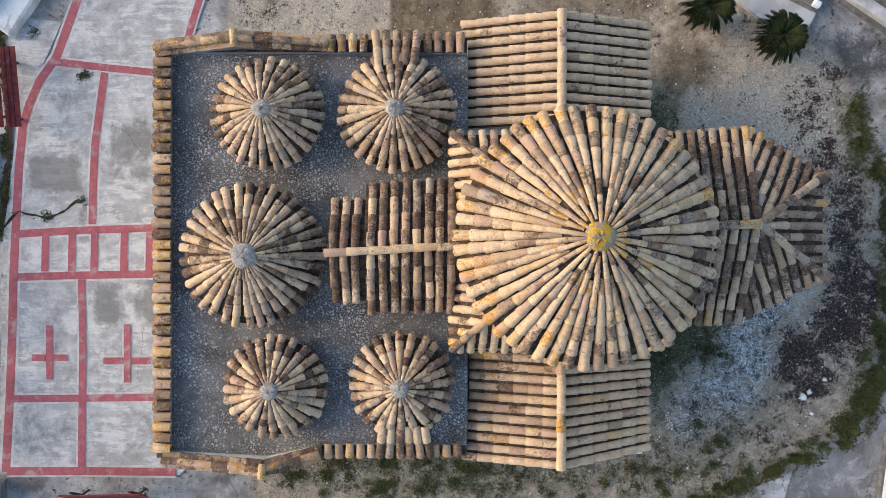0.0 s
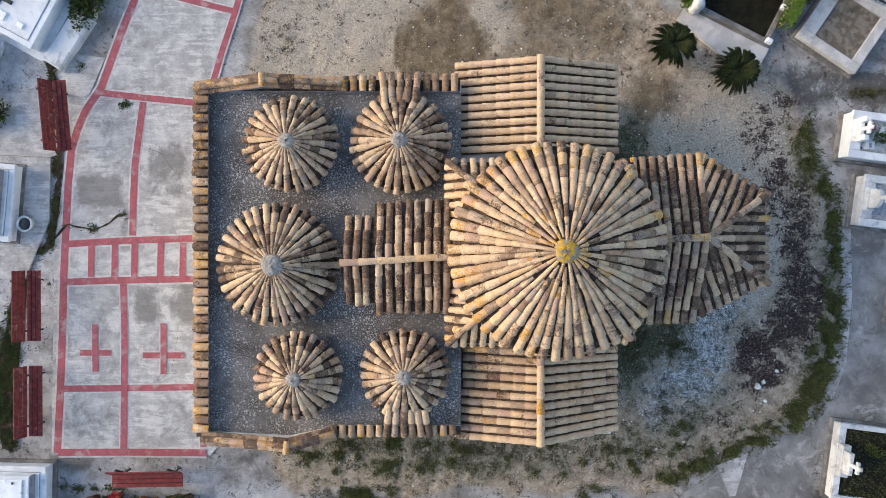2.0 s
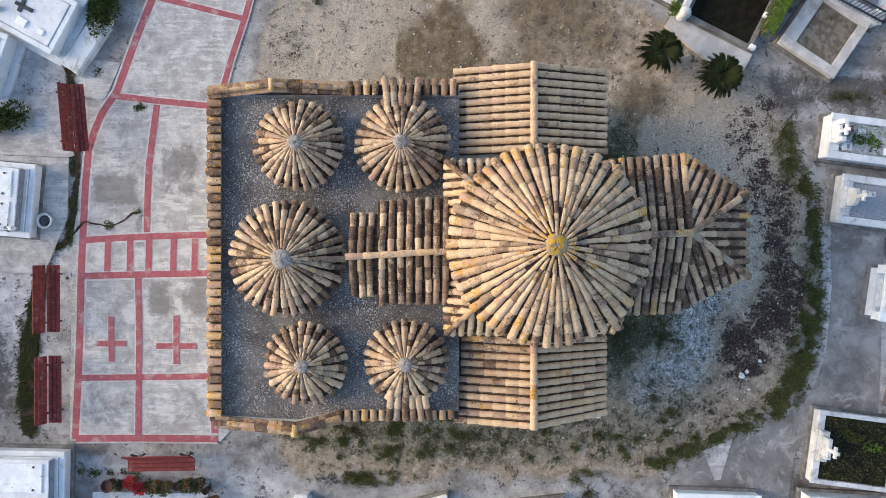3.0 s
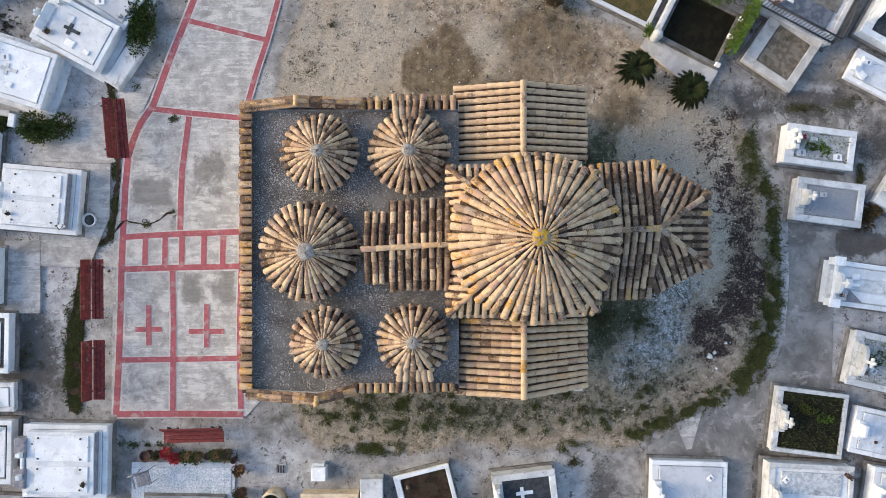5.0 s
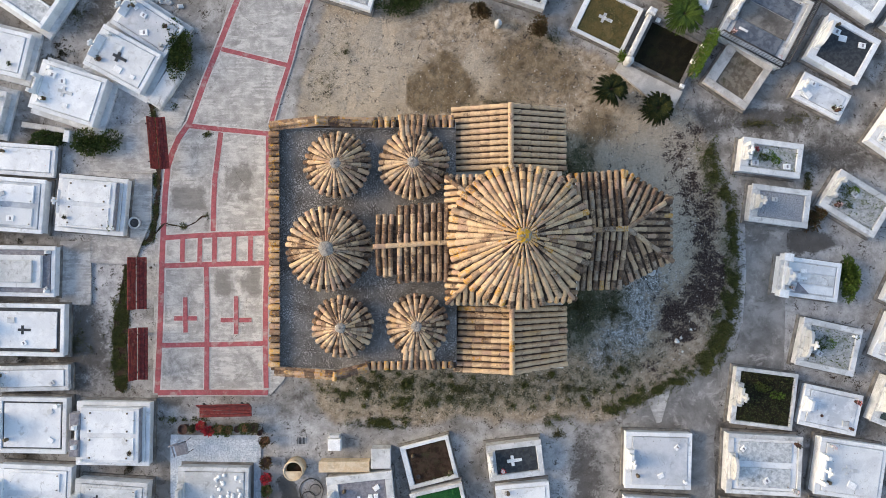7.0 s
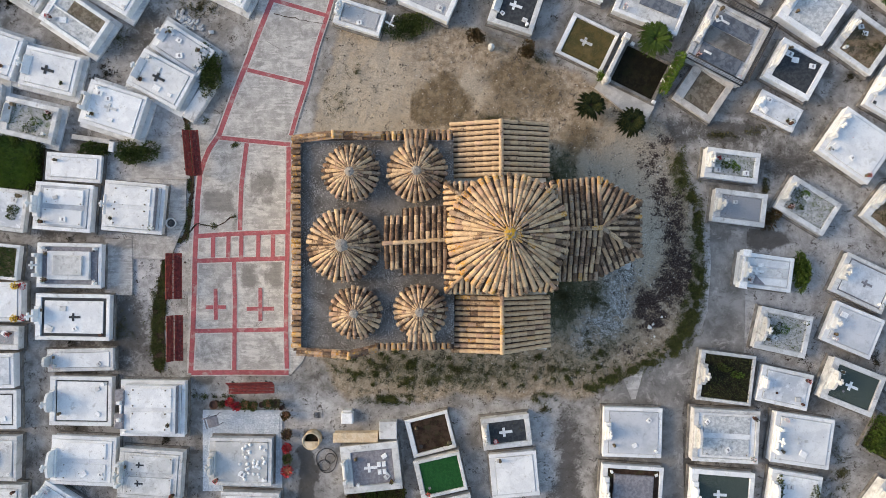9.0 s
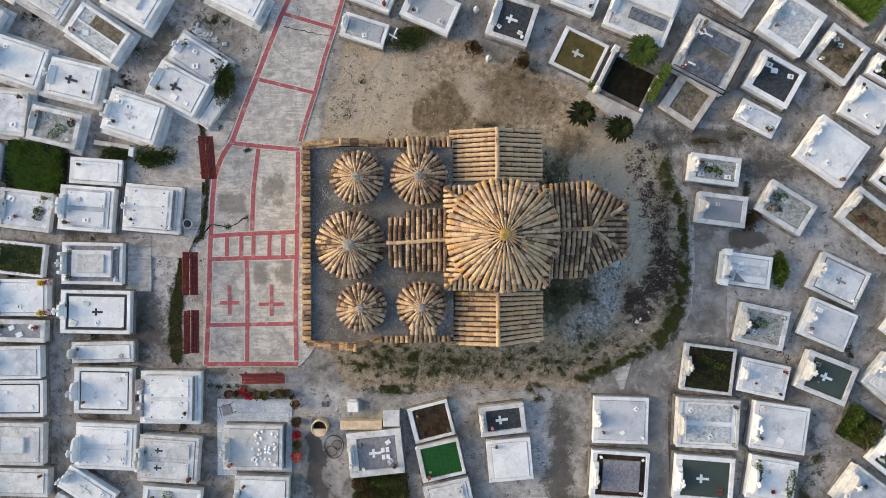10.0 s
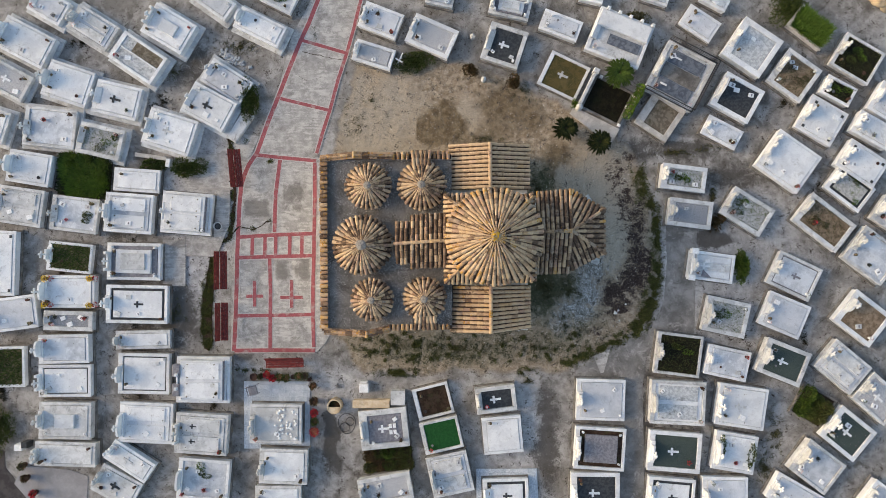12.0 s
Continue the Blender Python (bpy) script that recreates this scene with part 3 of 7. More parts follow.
painted([(-7.73, 4.01), (-7.84, 3.21), (-7.96, 2.28), (-8.0, 1.36), (-8.02, 0.43)], 0.18)
painted([(-9.76, 0.2), (-8.6, 0.27), (-7.67, 0.31), (-6.09, 0.36)], 0.18)
painted([(-9.8, -0.82), (-8.59, -0.78), (-6.15, -0.73)], 0.18)
painted([(-9.14, -0.68), (-9.12, 0.24)], 0.17)
painted([(-8.51, -0.68), (-8.49, 0.24)], 0.17)
painted([(-7.98, -0.68), (-7.96, 0.24)], 0.17)
painted([(-7.28, -0.68), (-7.26, 0.24)], 0.17)
painted([(-6.68, -0.69), (-6.66, 0.24)], 0.17)
painted([(-8.27, -0.87), (-8.24, -2.35), (-8.27, -5.3)], 0.17)
painted([(-9.95, -3.69), (-8.11, -3.67), (-6.17, -3.64)], 0.17)
painted([(-10.03, -5.4), (-8.11, -5.39), (-6.04, -5.41)], 0.19)
painted([(-6.01, 3.86), (-6.02, 2.05), (-6.06, 0.36), (-6.08, -0.76), (-6.13, -2.12), (-6.14, -3.73), (-6.11, -5.25)], 0.18)
painted([(-9.02, -3.23), (-9.03, -1.96)], 0.16)
painted([(-9.44, -2.72), (-9.12, -2.72)], 0.16)
painted([(-8.93, -2.72), (-8.61, -2.72)], 0.16)
painted([(-7.19, -3.3), (-7.19, -1.93)], 0.16)
painted([(-7.75, -2.79), (-7.28, -2.79)], 0.16)
painted([(-7.1, -2.79), (-6.63, -2.79)], 0.16)

for outline, label in (
        ([(-9.57, -10.22), (-6.32, -10.24), (-6.30, -6.94), (-9.56, -6.92)], "blue-grey mosaic paved platform round a tomb"),
        ([(1.87, -13.54), (4.95, -13.57), (4.85, -11.25), (1.93, -11.33)], "blue-grey paved platform round a tomb")):
    x0, x1 = min(p[0] for p in outline), max(p[0] for p in outline)
    y0, y1 = min(p[1] for p in outline), max(p[1] for p in outline)
    bed = part("paving", polygon_slab(outline, -0.05, 0.05), BLUEPAVE)
    tagged(bed, label, "paving", kind="structure")
    tiles = {}
    for size in range(3):
        tiles[size] = bpy.data.meshes.new("paving_stone")
        b = blocks((-0.104, 0.104, -0.104, 0.104, 0.0, 0.012 + 0.001 * size), c=0.002)
        b.to_mesh(tiles[size])
        b.free()
    PAVE_TILE = bpy.data.materials.get("paving_tile")
    if PAVE_TILE is None:
        k = Nodes("paving_tile", 0.7)
        c = k.ramp(k.random(), [(0.0, (0.34, 0.41, 0.47)), (0.4, (0.47, 0.52, 0.57)), (0.7, (0.62, 0.65, 0.68)), (1.0, (0.40, 0.46, 0.52))])
        PAVE_TILE = k.done(k.mix(0.8, k.mix(0.5, c, (0.48, 0.53, 0.58)), k.ramp(k.noise(17.0), [(0.25, (0.6, 0.64, 0.68)), (0.75, (1.3, 1.28, 1.25))]), "MULTIPLY"))
    rng = random.Random(7)
    for i in range(int((x1 - x0) / 0.21)):
        for j in range(int((y1 - y0) / 0.21)):
            place("paving_stone", tiles[rng.randrange(3)], PAVE_TILE, bed, "", pose(x0 + 0.11 + 0.21 * i, y0 + 0.11 + 0.21 * j, 0.05))
for outline, z, label, mat_ in (
        ([(-13.54, -2.20), (-12.43, -2.20), (-12.42, 0.10), (-13.53, 0.10)], 0.09, "stained concrete slab lying on the ground", CONCRETE),
        ([(6.55, 6.2), (8.55, 4.6), (9.0, 5.4), (7.0, 6.85)], 0.10, "low grey concrete step in front of a plot", CEMENT),
        ([(-20.57, -11.06), (-21.02, -11.96), (-20.23, -12.87), (-17.45, -13.99), (-17.34, -11.59), (-18.23, -11.28)], 0.02, "smooth grey screed in front of a tomb", SMOOTH),
        ([(-21.50, -10.36), (-24.47, -8.94), (-25.99, -13.92), (-20.43, -13.97), (-20.38, -12.72), (-20.97, -11.76), (-21.46, -11.16)], 0.012, "dark asphalt lane at the graveyard's edge", ASPHALT),
        ([(-12.48, 2.63), (-10.2, 2.53), (-9.9, 2.7), (-9.1, 4.4), (-8.75, 5.2), (-9.6, 5.3), (-10.78, 4.40), (-12.48, 4.10)], 0.022, "broken pale concrete apron beside the forecourt", CONCRETE),
        ([(-12.45, -0.70), (-10.90, -0.76), (-10.25, 0.8), (-10.2, 2.5), (-12.48, 2.60)], 0.08, "pale concrete apron beside tombs", CONCRETE)):
    tagged(part("paving", polygon_slab(outline, -0.05, z), mat_), label, "paving", kind="structure")


def crack(points, width):
    """A dark open crack along the concrete."""
    bm = bmesh.new()
    rng = random.Random(len(points))
    dense = []
    for a, b in zip(points, points[1:]):
        n = max(1, int(math.dist(a, b) / 0.12))
        dense += [Vector((*a, 0)).lerp(Vector((*b, 0)), i / n) + Vector((rng.gauss(0, 0.015), rng.gauss(0, 0.015), 0)) for i in range(n)]
    dense.append(Vector((*points[-1], 0)))
    rows = []
    for i, p in enumerate(dense):
        d = (dense[min(i + 1, len(dense) - 1)] - dense[max(i - 1, 0)]).normalized()
        s = Vector((-d.y, d.x, 0)) * width * rng.uniform(0.2, 0.7)
        rows.append((bm.verts.new(p + s + Vector((0, 0, 0.036))), bm.verts.new(p - s + Vector((0, 0, 0.036)))))
    for (a, b), (c, d) in zip(rows, rows[1:]):
        bm.faces.new((b, d, c, a))
    part("crack", bm, DARKSOIL, pavement, "dark open crack")


bed = part("weed_bed", polygon_slab([(-11.3, -5.4), (-11.12, -4.9), (-11.15, -3.5), (-11.08, -2.6), (-10.95, -1.9), (-10.88, -0.9), (-10.85, -0.3), (-11.22, -0.15), (-11.25, -0.9), (-11.42, -2.0), (-11.62, -2.8), (-11.66, -4.4), (-11.55, -5.3)], -0.05, 0.016), DARKSOIL)
tagged(bed, "strip of dark soil behind the benches", "soil strip", kind="structure")
crack([(-10.25, 0.2), (-9.98, 0.52), (-9.76, 0.73), (-9.45, 0.66), (-9.12, 0.58), (-8.85, 0.64), (-8.64, 0.78), (-8.42, 0.95), (-8.2, 0.99)], 0.06)
crack([(-10.29, 5.07), (-10.16, 4.41), (-10.02, 3.2), (-9.97, 2.3), (-10.06, 1.41), (-10.11, 0.78), (-10.3, 0.16), (-10.62, -0.02), (-11.02, -0.16)], 0.15)
crack([(-6.8, -2.0), (-6.95, -3.2), (-7.4, -3.5)], 0.005)
crack([(-7.9, 2.9), (-7.2, 2.6), (-6.7, 1.9)], 0.005)
crack([(-6.6, 9.34), (-6.0, 9.2), (-5.3, 9.05), (-4.5, 8.91)], 0.03)
crack([(-6.9, 8.2), (-6.4, 7.9), (-5.9, 8.0)], 0.008)

k = Nodes("lane_concrete", 0.9)
c = k.ramp(k.noise(0.9, 7.0, 0.68, distort=0.4), [(0.2, (0.135, 0.132, 0.127)), (0.5, (0.205, 0.203, 0.198)), (0.8, (0.29, 0.288, 0.282))])
c = k.mix(k.span(k.noise(2.2, 8.0, 0.75, distort=0.6), 0.58, 0.80, 0.0, 0.7), c, (0.11, 0.105, 0.095))
c = k.mix(k.span(k.noise(1.5, 8.0, 0.75, distort=0.6), 0.60, 0.80, 0.0, 0.6), c, (0.42, 0.415, 0.405))
fine = k.noise(48.0, 4.0, 0.7)
c = k.mix(0.35, c, k.ramp(fine, [(0.2, (0.65, 0.65, 0.65)), (0.8, (1.25, 1.25, 1.25))]), "MULTIPLY")
LANE = k.bump(fine, 0.4, 0.008).done(c)
lane = part("lane", polygon_slab([(7.28, -6.17), (6.79, -6.47), (6.73, -8.14), (6.71, -13.18), (10.15, -13.21), (10.07, -7.15), (10.33, -5.43), (11.29, -4.83), (12.61, -5.04), (12.83, 2.32), (11.62, 3.33), (11.11, 2.23),
    (11.26, 0.61), (11.30, -1.10), (11.15, -2.97), (10.81, -3.95), (10.28, -4.63), (9.67, -4.91), (9.24, -4.92), (8.7, -5.08), (8.44, -5.32)], -0.05, 0.014), LANE)
tagged(lane, "smooth worn grey concrete lane between tombs", "lane", kind="structure")
pale_patch = part("screed_patch", polygon_slab([(7.67, -5.74), (8.00, -6.58), (8.17, -6.55), (8.5, -5.42)], 0.0, 0.018), CONCRETE)
tagged(pale_patch, "pale fan-shaped cement patch on the lane", "paving", kind="structure")


# ---- the church ----
church = thing("church", pose(2.0, 0, 0), "small whitewashed church with six tiled domes", "church")
INV = Matrix.Translation((-2.0, 0, 0))
tile_meshes = {}


def tile_mesh(length, r0, r1, variant=0):
    """A tapered half-round cover tile: its narrow end at x = 0, its wide end at x = length."""
    key = (round(length, 3), round(r0, 3), round(r1, 3), variant)
    if key in tile_meshes:
        return tile_meshes[key]
    rng = random.Random(variant * 31 + 5)
    bm = bmesh.new()
    rings = []
    for x, r, dz in ((0.0, r0, 0.0), (length * 0.5, (r0 + r1) / 2, 0.004), (length - 0.012, r1, 0.008), (length, r1 * 0.93, 0.006)):
        ring = []
        for i in range(8):
            a = math.pi * (i / 7.0)
            q = 1.0 + rng.uniform(-0.035, 0.035)
            ring.append(bm.verts.new((x + (rng.uniform(-0.006, 0.006) if x else 0), r * q * math.cos(a), r * 0.86 * q * math.sin(a) + dz - 0.006)))
        rings.append(ring)
    for a, b in zip(rings, rings[1:]):
        for i in range(7):
            bm.faces.new((a[i], b[i], b[i + 1], a[i + 1])).smooth = True
    bm.faces.new(rings[-1])
    data = bpy.data.meshes.new("tile")
    bm.to_mesh(data)
    bm.free()
    tile_meshes[key] = data
    return data


def tile_at(parent, p, d, up, length, r0, r1, material, rng, jig=1.0):
    """One tile whose narrow end lies at p and that runs along d."""
    d = Vector(d).normalized()
    d = (d + Vector((rng.gauss(0, 0.03), rng.gauss(0, 0.03), rng.gauss(0, 0.012))) * jig).normalized()
    y = Vector(up).cross(d).normalized()
    z = d.cross(y)
    q = Vector(p) + Vector((rng.gauss(0, 0.007), rng.gauss(0, 0.007), rng.gauss(0, 0.004))) * jig
    m = Matrix(((d.x, y.x, z.x, q.x), (d.y, y.y, z.y, q.y), (d.z, y.z, z.z, q.z), (0, 0, 0, 1)))
    mesh = tile_mesh(length, r0, r1, rng.randrange(3))
    if not mesh.materials:
        mesh.materials.append(material)
    ob = new("tile", mesh)
    ob.parent = parent
    ob.matrix_local = INV @ m
    ob.material_slots[0].link = "OBJECT"
    ob.material_slots[0].material = material
    return ob


def tile_row(parent, top, low, rng, pick, r=0.078, pitch=0.31, up=None, lift=0.012, jig=0.6):
    """A row of overlapping cover tiles from its upper end down to the eaves."""
    top, low = Vector(top), Vector(low)
    d = low - top
    n = max(1, round(d.length / pitch))
    step = d.length / n
    u = d.normalized()
    side = u.cross(Vector((0, 0, 1))).normalized()
    up = up or side.cross(u)
    if up.z < 0:
        up = -up
    for i in range(n):
        p = top + u * (step * i - (0.05 if i else 0.0)) + up * lift
        tile_at(parent, p, u + up * 0.035, up, round(step + (0.05 if i else 0.0), 2), r * 0.87, r * 1.06, pick(rng, i, n), rng, jig)


def roof_deck(name, quads, label, thick=0.10):
    """The bedding of a roof: sloping panels with a thickness."""
    bm = bmesh.new()
    for q in quads:
        top = [bm.verts.new(INV @ Vector(p)) for p in q]
        low = [bm.verts.new(INV @ Vector(p) - Vector((0, 0, thick))) for p in q]
        n = len(q)
        bm.faces.new(top)
        bm.faces.new(low[::-1])
        for i in range(n):
            bm.faces.new((top[(i + 1) % n], top[i], low[i], low[(i + 1) % n]))
    bmesh.ops.remove_doubles(bm, verts=bm.verts, dist=0.002)
    bmesh.ops.recalc_face_normals(bm, faces=bm.faces)
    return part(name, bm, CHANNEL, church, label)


def pick_old(rng, i, n, a=0.0):
    # the northern and eastern sides are more weathered
    shade = 0.5 + 0.5 * math.cos(a - 1.2)
    if i == n - 1 and rng.random() < 0.25 + 0.35 * shade:
        return TILE_DARK
    q = rng.random()
    return TILE_DARK if q < 0.08 + 0.42 * shade else TILE_OLD if q < 0.72 else TILE_DOME


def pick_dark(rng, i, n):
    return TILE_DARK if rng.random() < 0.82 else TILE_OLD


def pick_apse(rng, i, n):
    return TILE_APSE if rng.random() < 0.88 else TILE_LICHEN if i == n - 1 else TILE_OLD


def pick_new(rng, i, n):
    return TILE_NEW


def pick_east(rng, i, n):
    return TILE_NEW if rng.random() < 0.8 else TILE_DOME


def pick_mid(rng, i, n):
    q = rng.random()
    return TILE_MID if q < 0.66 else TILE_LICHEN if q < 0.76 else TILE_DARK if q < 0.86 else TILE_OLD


def wall_box(name, *sizes):
    bm = bmesh.new()
    for x0, x1, y0, y1, z0, z1 in sizes:
        block(bm, x0 - 2.0, x1 - 2.0, y0, y1, z0, z1, 0.01)
    return part(name, bm, LIME, church)


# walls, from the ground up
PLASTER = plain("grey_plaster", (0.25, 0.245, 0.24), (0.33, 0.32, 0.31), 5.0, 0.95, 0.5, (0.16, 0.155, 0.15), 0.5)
wall_box("wall", (-5.02, -4.78, -3.92, 3.50, -0.1, 2.98))
wall_box("wall", (-4.78, 0.72, 3.52, 3.72, -0.1, 2.98))
wall_box("wall", (-4.78, 0.72, -3.86, -3.66, -0.1, 2.98))
wall_box("transept_wall", (0.72, 4.12, 2.0, 4.16, -0.1, 2.70))
wall_box("transept_wall", (0.78, 4.12, -4.1, -2.0, -0.1, 2.70))
wall_box("crossing_wall", (0.55, 4.4, -1.75, 1.75, -0.1, 3.52))
wall_box("nave_wall", (-1.05, 0.55, -1.08, 0.92, 2.6, 3.5), (-1.62, -1.05, -0.9, 0.62, 2.6, 3.45))
part("apse_wall", polygon_slab([(4.4 - 2, -1.38), (5.75 - 2, -1.36), (6.7 - 2, -1.0), (7.35 - 2, -0.55), (7.35 - 2, 1.2), (6.0 - 2, 2.0), (4.4 - 2, 1.95)], -0.1, 2.72), LIME, church)
bm = bmesh.new()
lathe(bm, [(1.66, 3.4), (1.66, 5.02)], 24, Matrix.Translation((0.46, 0.03, 0)))
part("drum", bm, LIME, church)


def terrace_material():
    k = Nodes("terrace_screed", 0.95)
    mid, fine = k.noise(1.5, 7.0, 0.7), k.noise(38.0, 4.0, 0.7)
    col = k.ramp(mid, [(0.25, (0.088, 0.080, 0.069)), (0.5, (0.134, 0.126, 0.116)), (0.8, (0.198, 0.189, 0.178))])
    patch = k.span(k.noise(0.9, 7.0, 0.7, distort=0.4), 0.30, 0.70)
    chips = k.sums("MULTIPLY", k.span(k.noise(30.0, 4.0, 0.7), 0.55, 0.64), k.sums("ADD", k.sums("MULTIPLY", patch, 0.75), 0.1))
    stones = k.t.nodes.new("ShaderNodeTexVoronoi")
    stones.inputs["Scale"].default_value = 14.0
    k.link(k.pos, stones.inputs["Vector"])
    lot = k.t.nodes.new("ShaderNodeSeparateColor")
    k.link(stones.outputs["Color"], lot.inputs[0])
    loose = k.sums("MULTIPLY", k.span(stones.outputs["Distance"], 0.36, 0.28), k.span(lot.outputs[0], 0.36, 0.40))
    chips = k.sums("MAXIMUM", chips, k.sums("MULTIPLY", loose, k.span(patch, 0.0, 1.0, 0.35, 1.0)))
    col = k.mix(k.sums("MULTIPLY", chips, 0.85), col, (0.60, 0.58, 0.55))
    col = k.mix(0.6, col, k.ramp(fine, [(0.3, (0.55, 0.55, 0.55)), (0.7, (1.35, 1.35, 1.35))]), "MULTIPLY")
    k.bump(k.sums("ADD", fine, chips), 0.7, 0.014)
    return k.done(col)


part("terrace", blocks((-6.86, -1.28, -3.95, 3.52, 2.55, 3.0), (-6.86, -4.05, -4.12, -3.951, 2.55, 3.0), c=0.0), terrace_material(), church, "grey gritty flat roof between the domes")


def dome(cx, cy, eave, apex, radius, rows, rings, pick, name, hub, curve=1.35, r=0.078, seed=1, skip=0.0):
    """A low dome of bedding with rows of tiles that run down from its crown."""
    rng = random.Random(seed)
    height = lambda q: apex - (apex - eave) * (q / radius) ** curve  # noqa: E731
    bm = bmesh.new()
    prof = [(radius - 0.10, eave - 0.35 if rings < 6 else eave - 0.10), (radius - 0.02, eave - 0.045)]
    prof += [(radius * (1 - i / 8), height(radius * (1 - i / 8)) - 0.02) for i in range(0, 8)] + [(0.02, apex - 0.02)]
    lathe(bm, prof, 40, Matrix.Translation((cx - 2.0, cy, 0)))
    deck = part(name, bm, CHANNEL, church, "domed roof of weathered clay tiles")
    bm = bmesh.new()
    lathe(bm, [(hub * 1.05, height(hub) - 0.02), (hub * 0.95, height(hub) + 0.035), (hub * 0.7, height(hub * 0.7) + 0.045), (hub * 0.45, apex + 0.015), (hub * 0.2, apex + 0.022), (0.01, apex + 0.02)], 18, Matrix.Translation((cx - 2.0, cy, 0)))
    for v in bm.verts:
        v.co += Vector((rng.uniform(-0.13, 0.13) * hub, rng.uniform(-0.13, 0.13) * hub, rng.uniform(-0.012, 0.010)))
    part("crown", bm, MORTAR, deck, "rough mortar crown")
    a0 = rng.uniform(0, 1)
    for i in range(rows):
        a = 2 * math.pi * (i + a0 + rng.uniform(-0.12, 0.12)) / rows
        d = Vector((math.cos(a), math.sin(a), 0))
        # on the main dome only every second row reaches the crown
        start = hub * 0.7 + radius * rng.uniform(0.0, 0.07) if i % 2 == 0 else radius * rng.uniform(0.22, 0.38)
        if i % 4 == 0:
            start = hub * 0.6
        if rings < 6:
            start = hub * rng.uniform(0.72, 0.98)
        edge = radius + 0.05 + rng.uniform(-0.02, 0.03)
        n = max(2, round((edge - start) / ((radius - hub) / rings)))
        step = (edge - start) / n
        for j in range(n):
            q0, q1 = start + step * j - (0.05 if j else 0.0), start + step * (j + 1)
            # a row that starts lower down is tucked in between its neighbours
            tuck = 0.03 if j == 0 and start > radius * 0.2 else 0.0
            p0 = Vector((cx, cy, 0)) + d * q0 + Vector((0, 0, height(max(q0, 0.0)) + 0.008 - tuck))
            p1 = Vector((cx, cy, 0)) + d * q1 + Vector((0, 0, height(q1) + 0.030 - tuck * 0.6))
            u = p1 - p0
            up = Vector((-u.z * d.x, -u.z * d.y, math.hypot(u.x, u.y))).normalized()
            room = [0.44 * 2 * math.pi / rows * (1.0 if rings < 6 else 1.0 + 0.75 * max(0.0, min(1.0, (0.40 - q / radius) / 0.22))) for q in (q0, q1)]
            r0 = min(r * 0.84, 0.92 * room[0] * max(q0, 0.10))
            r1 = min(r * 1.06, 1.10 * room[1] * q1)
            tile_at(deck, p0, u, up, round(u.length, 2), round(max(r0, 0.018), 3), round(max(r1, 0.032), 3), pick(rng, j, n, a), rng, 0.5)
    return deck


def pick_main(rng, j, n, a):
    # lichen at the crown and along the western eaves; grime on the north-east side
    west, north_east = 0.5 - 0.5 * math.cos(a), max(0.0, math.cos(a - 1.1))
    if (j == n - 1 and rng.random() < 0.15 + 0.6 * west) or (j == 0 and rng.random() < 0.7) or (j == n - 2 and rng.random() < 0.15 * west):
        return TILE_LICHEN
    q = rng.random()
    return TILE_DARK if q < 0.05 + 0.16 * north_east else TILE_OLD if q < 0.22 + 0.4 * north_east else TILE_DOME


main = dome(2.455, 0.05, 5.22, 6.18, 1.96, 52, 7, pick_main, "main_dome_roof", 0.21, 1.25, 0.089, 3)
k = Nodes("lichened_mortar", 0.95)
main.children[0].data.materials[0] = k.bump(k.noise(30.0), 0.6, 0.02).done(k.mix(k.span(k.noise(9.0, 7.0, 0.8), 0.43, 0.5), (0.235, 0.215, 0.18), (0.44, 0.26, 0.03)))
dome(-2.96, 2.35, 3.33, 3.85, 0.965, 28, 5, pick_old, "dome_roof", 0.17, 1.25, 0.073, 4)
dome(-0.60, 2.37, 3.28, 3.80, 1.03, 28, 5, pick_old, "dome_roof", 0.18, 1.25, 0.076, 5)
dome(-3.22, -0.25, 3.38, 4.00, 1.26, 35, 5, pick_old, "dome_roof", 0.24, 1.25, 0.076, 6)
dome(-2.82, -2.66, 3.33, 3.80, 0.89, 25, 5, pick_old, "dome_roof", 0.16, 1.25, 0.076, 7)
dome(-0.51, -2.62, 3.28, 3.75, 0.90, 24, 5, pick_old, "dome_roof", 0.17, 1.25, 0.076, 8)

# transepts: ridge along y, tiles down to west and east
rng = random.Random(11)
# the south transept's east slope is cut askew, so its rows close up towards the eaves
for y0, y1, xw, xe_, skew, pw, pe in ((2.2, 4.27, 0.63, 4.20, 0.0, pick_new, pick_east), (-4.20, -2.08, 0.66, 4.20, 0.17, pick_mid, pick_east)):
    deck = roof_deck("transept_roof", [[(2.42, y0, 3.32), (2.42, y1, 3.32), (xw, y1, 2.74), (xw, y0, 2.74)], [(2.42, y1, 3.32), (2.42, y0, 3.32), (xe_, y0 + skew, 2.72), (xe_, y1, 2.72)]], "gabled roof of pale clay tiles")
    rows = 11
    for i in range(rows):
        y = y0 + 0.09 + (y1 - y0 - 0.18) * i / (rows - 1)
        wob = rng.uniform(-0.006, 0.006)
        xe = xw + (0.16 if y0 < 0 and i > 5 else 0.0)
        lean = skew * (1 - i / (rows - 1))
        tile_row(deck, (2.40, y + wob, 3.325), (xe - 0.03, y - wob, 2.745), rng, pw, 0.074, 0.30, jig=0.22)
        tile_row(deck, (2.44, y - wob, 3.325), (xe_ + 0.03 + rng.uniform(-0.01, 0.01), y + wob + lean, 2.725), rng, pe, 0.074, 0.30, jig=0.22)
    a, b = (y0, y1 - 0.02) if y0 > 0 else (y1, y0 + 0.03)
    tile_row(deck, (2.42, a, 3.375), (2.42, b, 3.375), rng, pw, 0.086, 0.34, Vector((0, 0, 1)), jig=0.2)

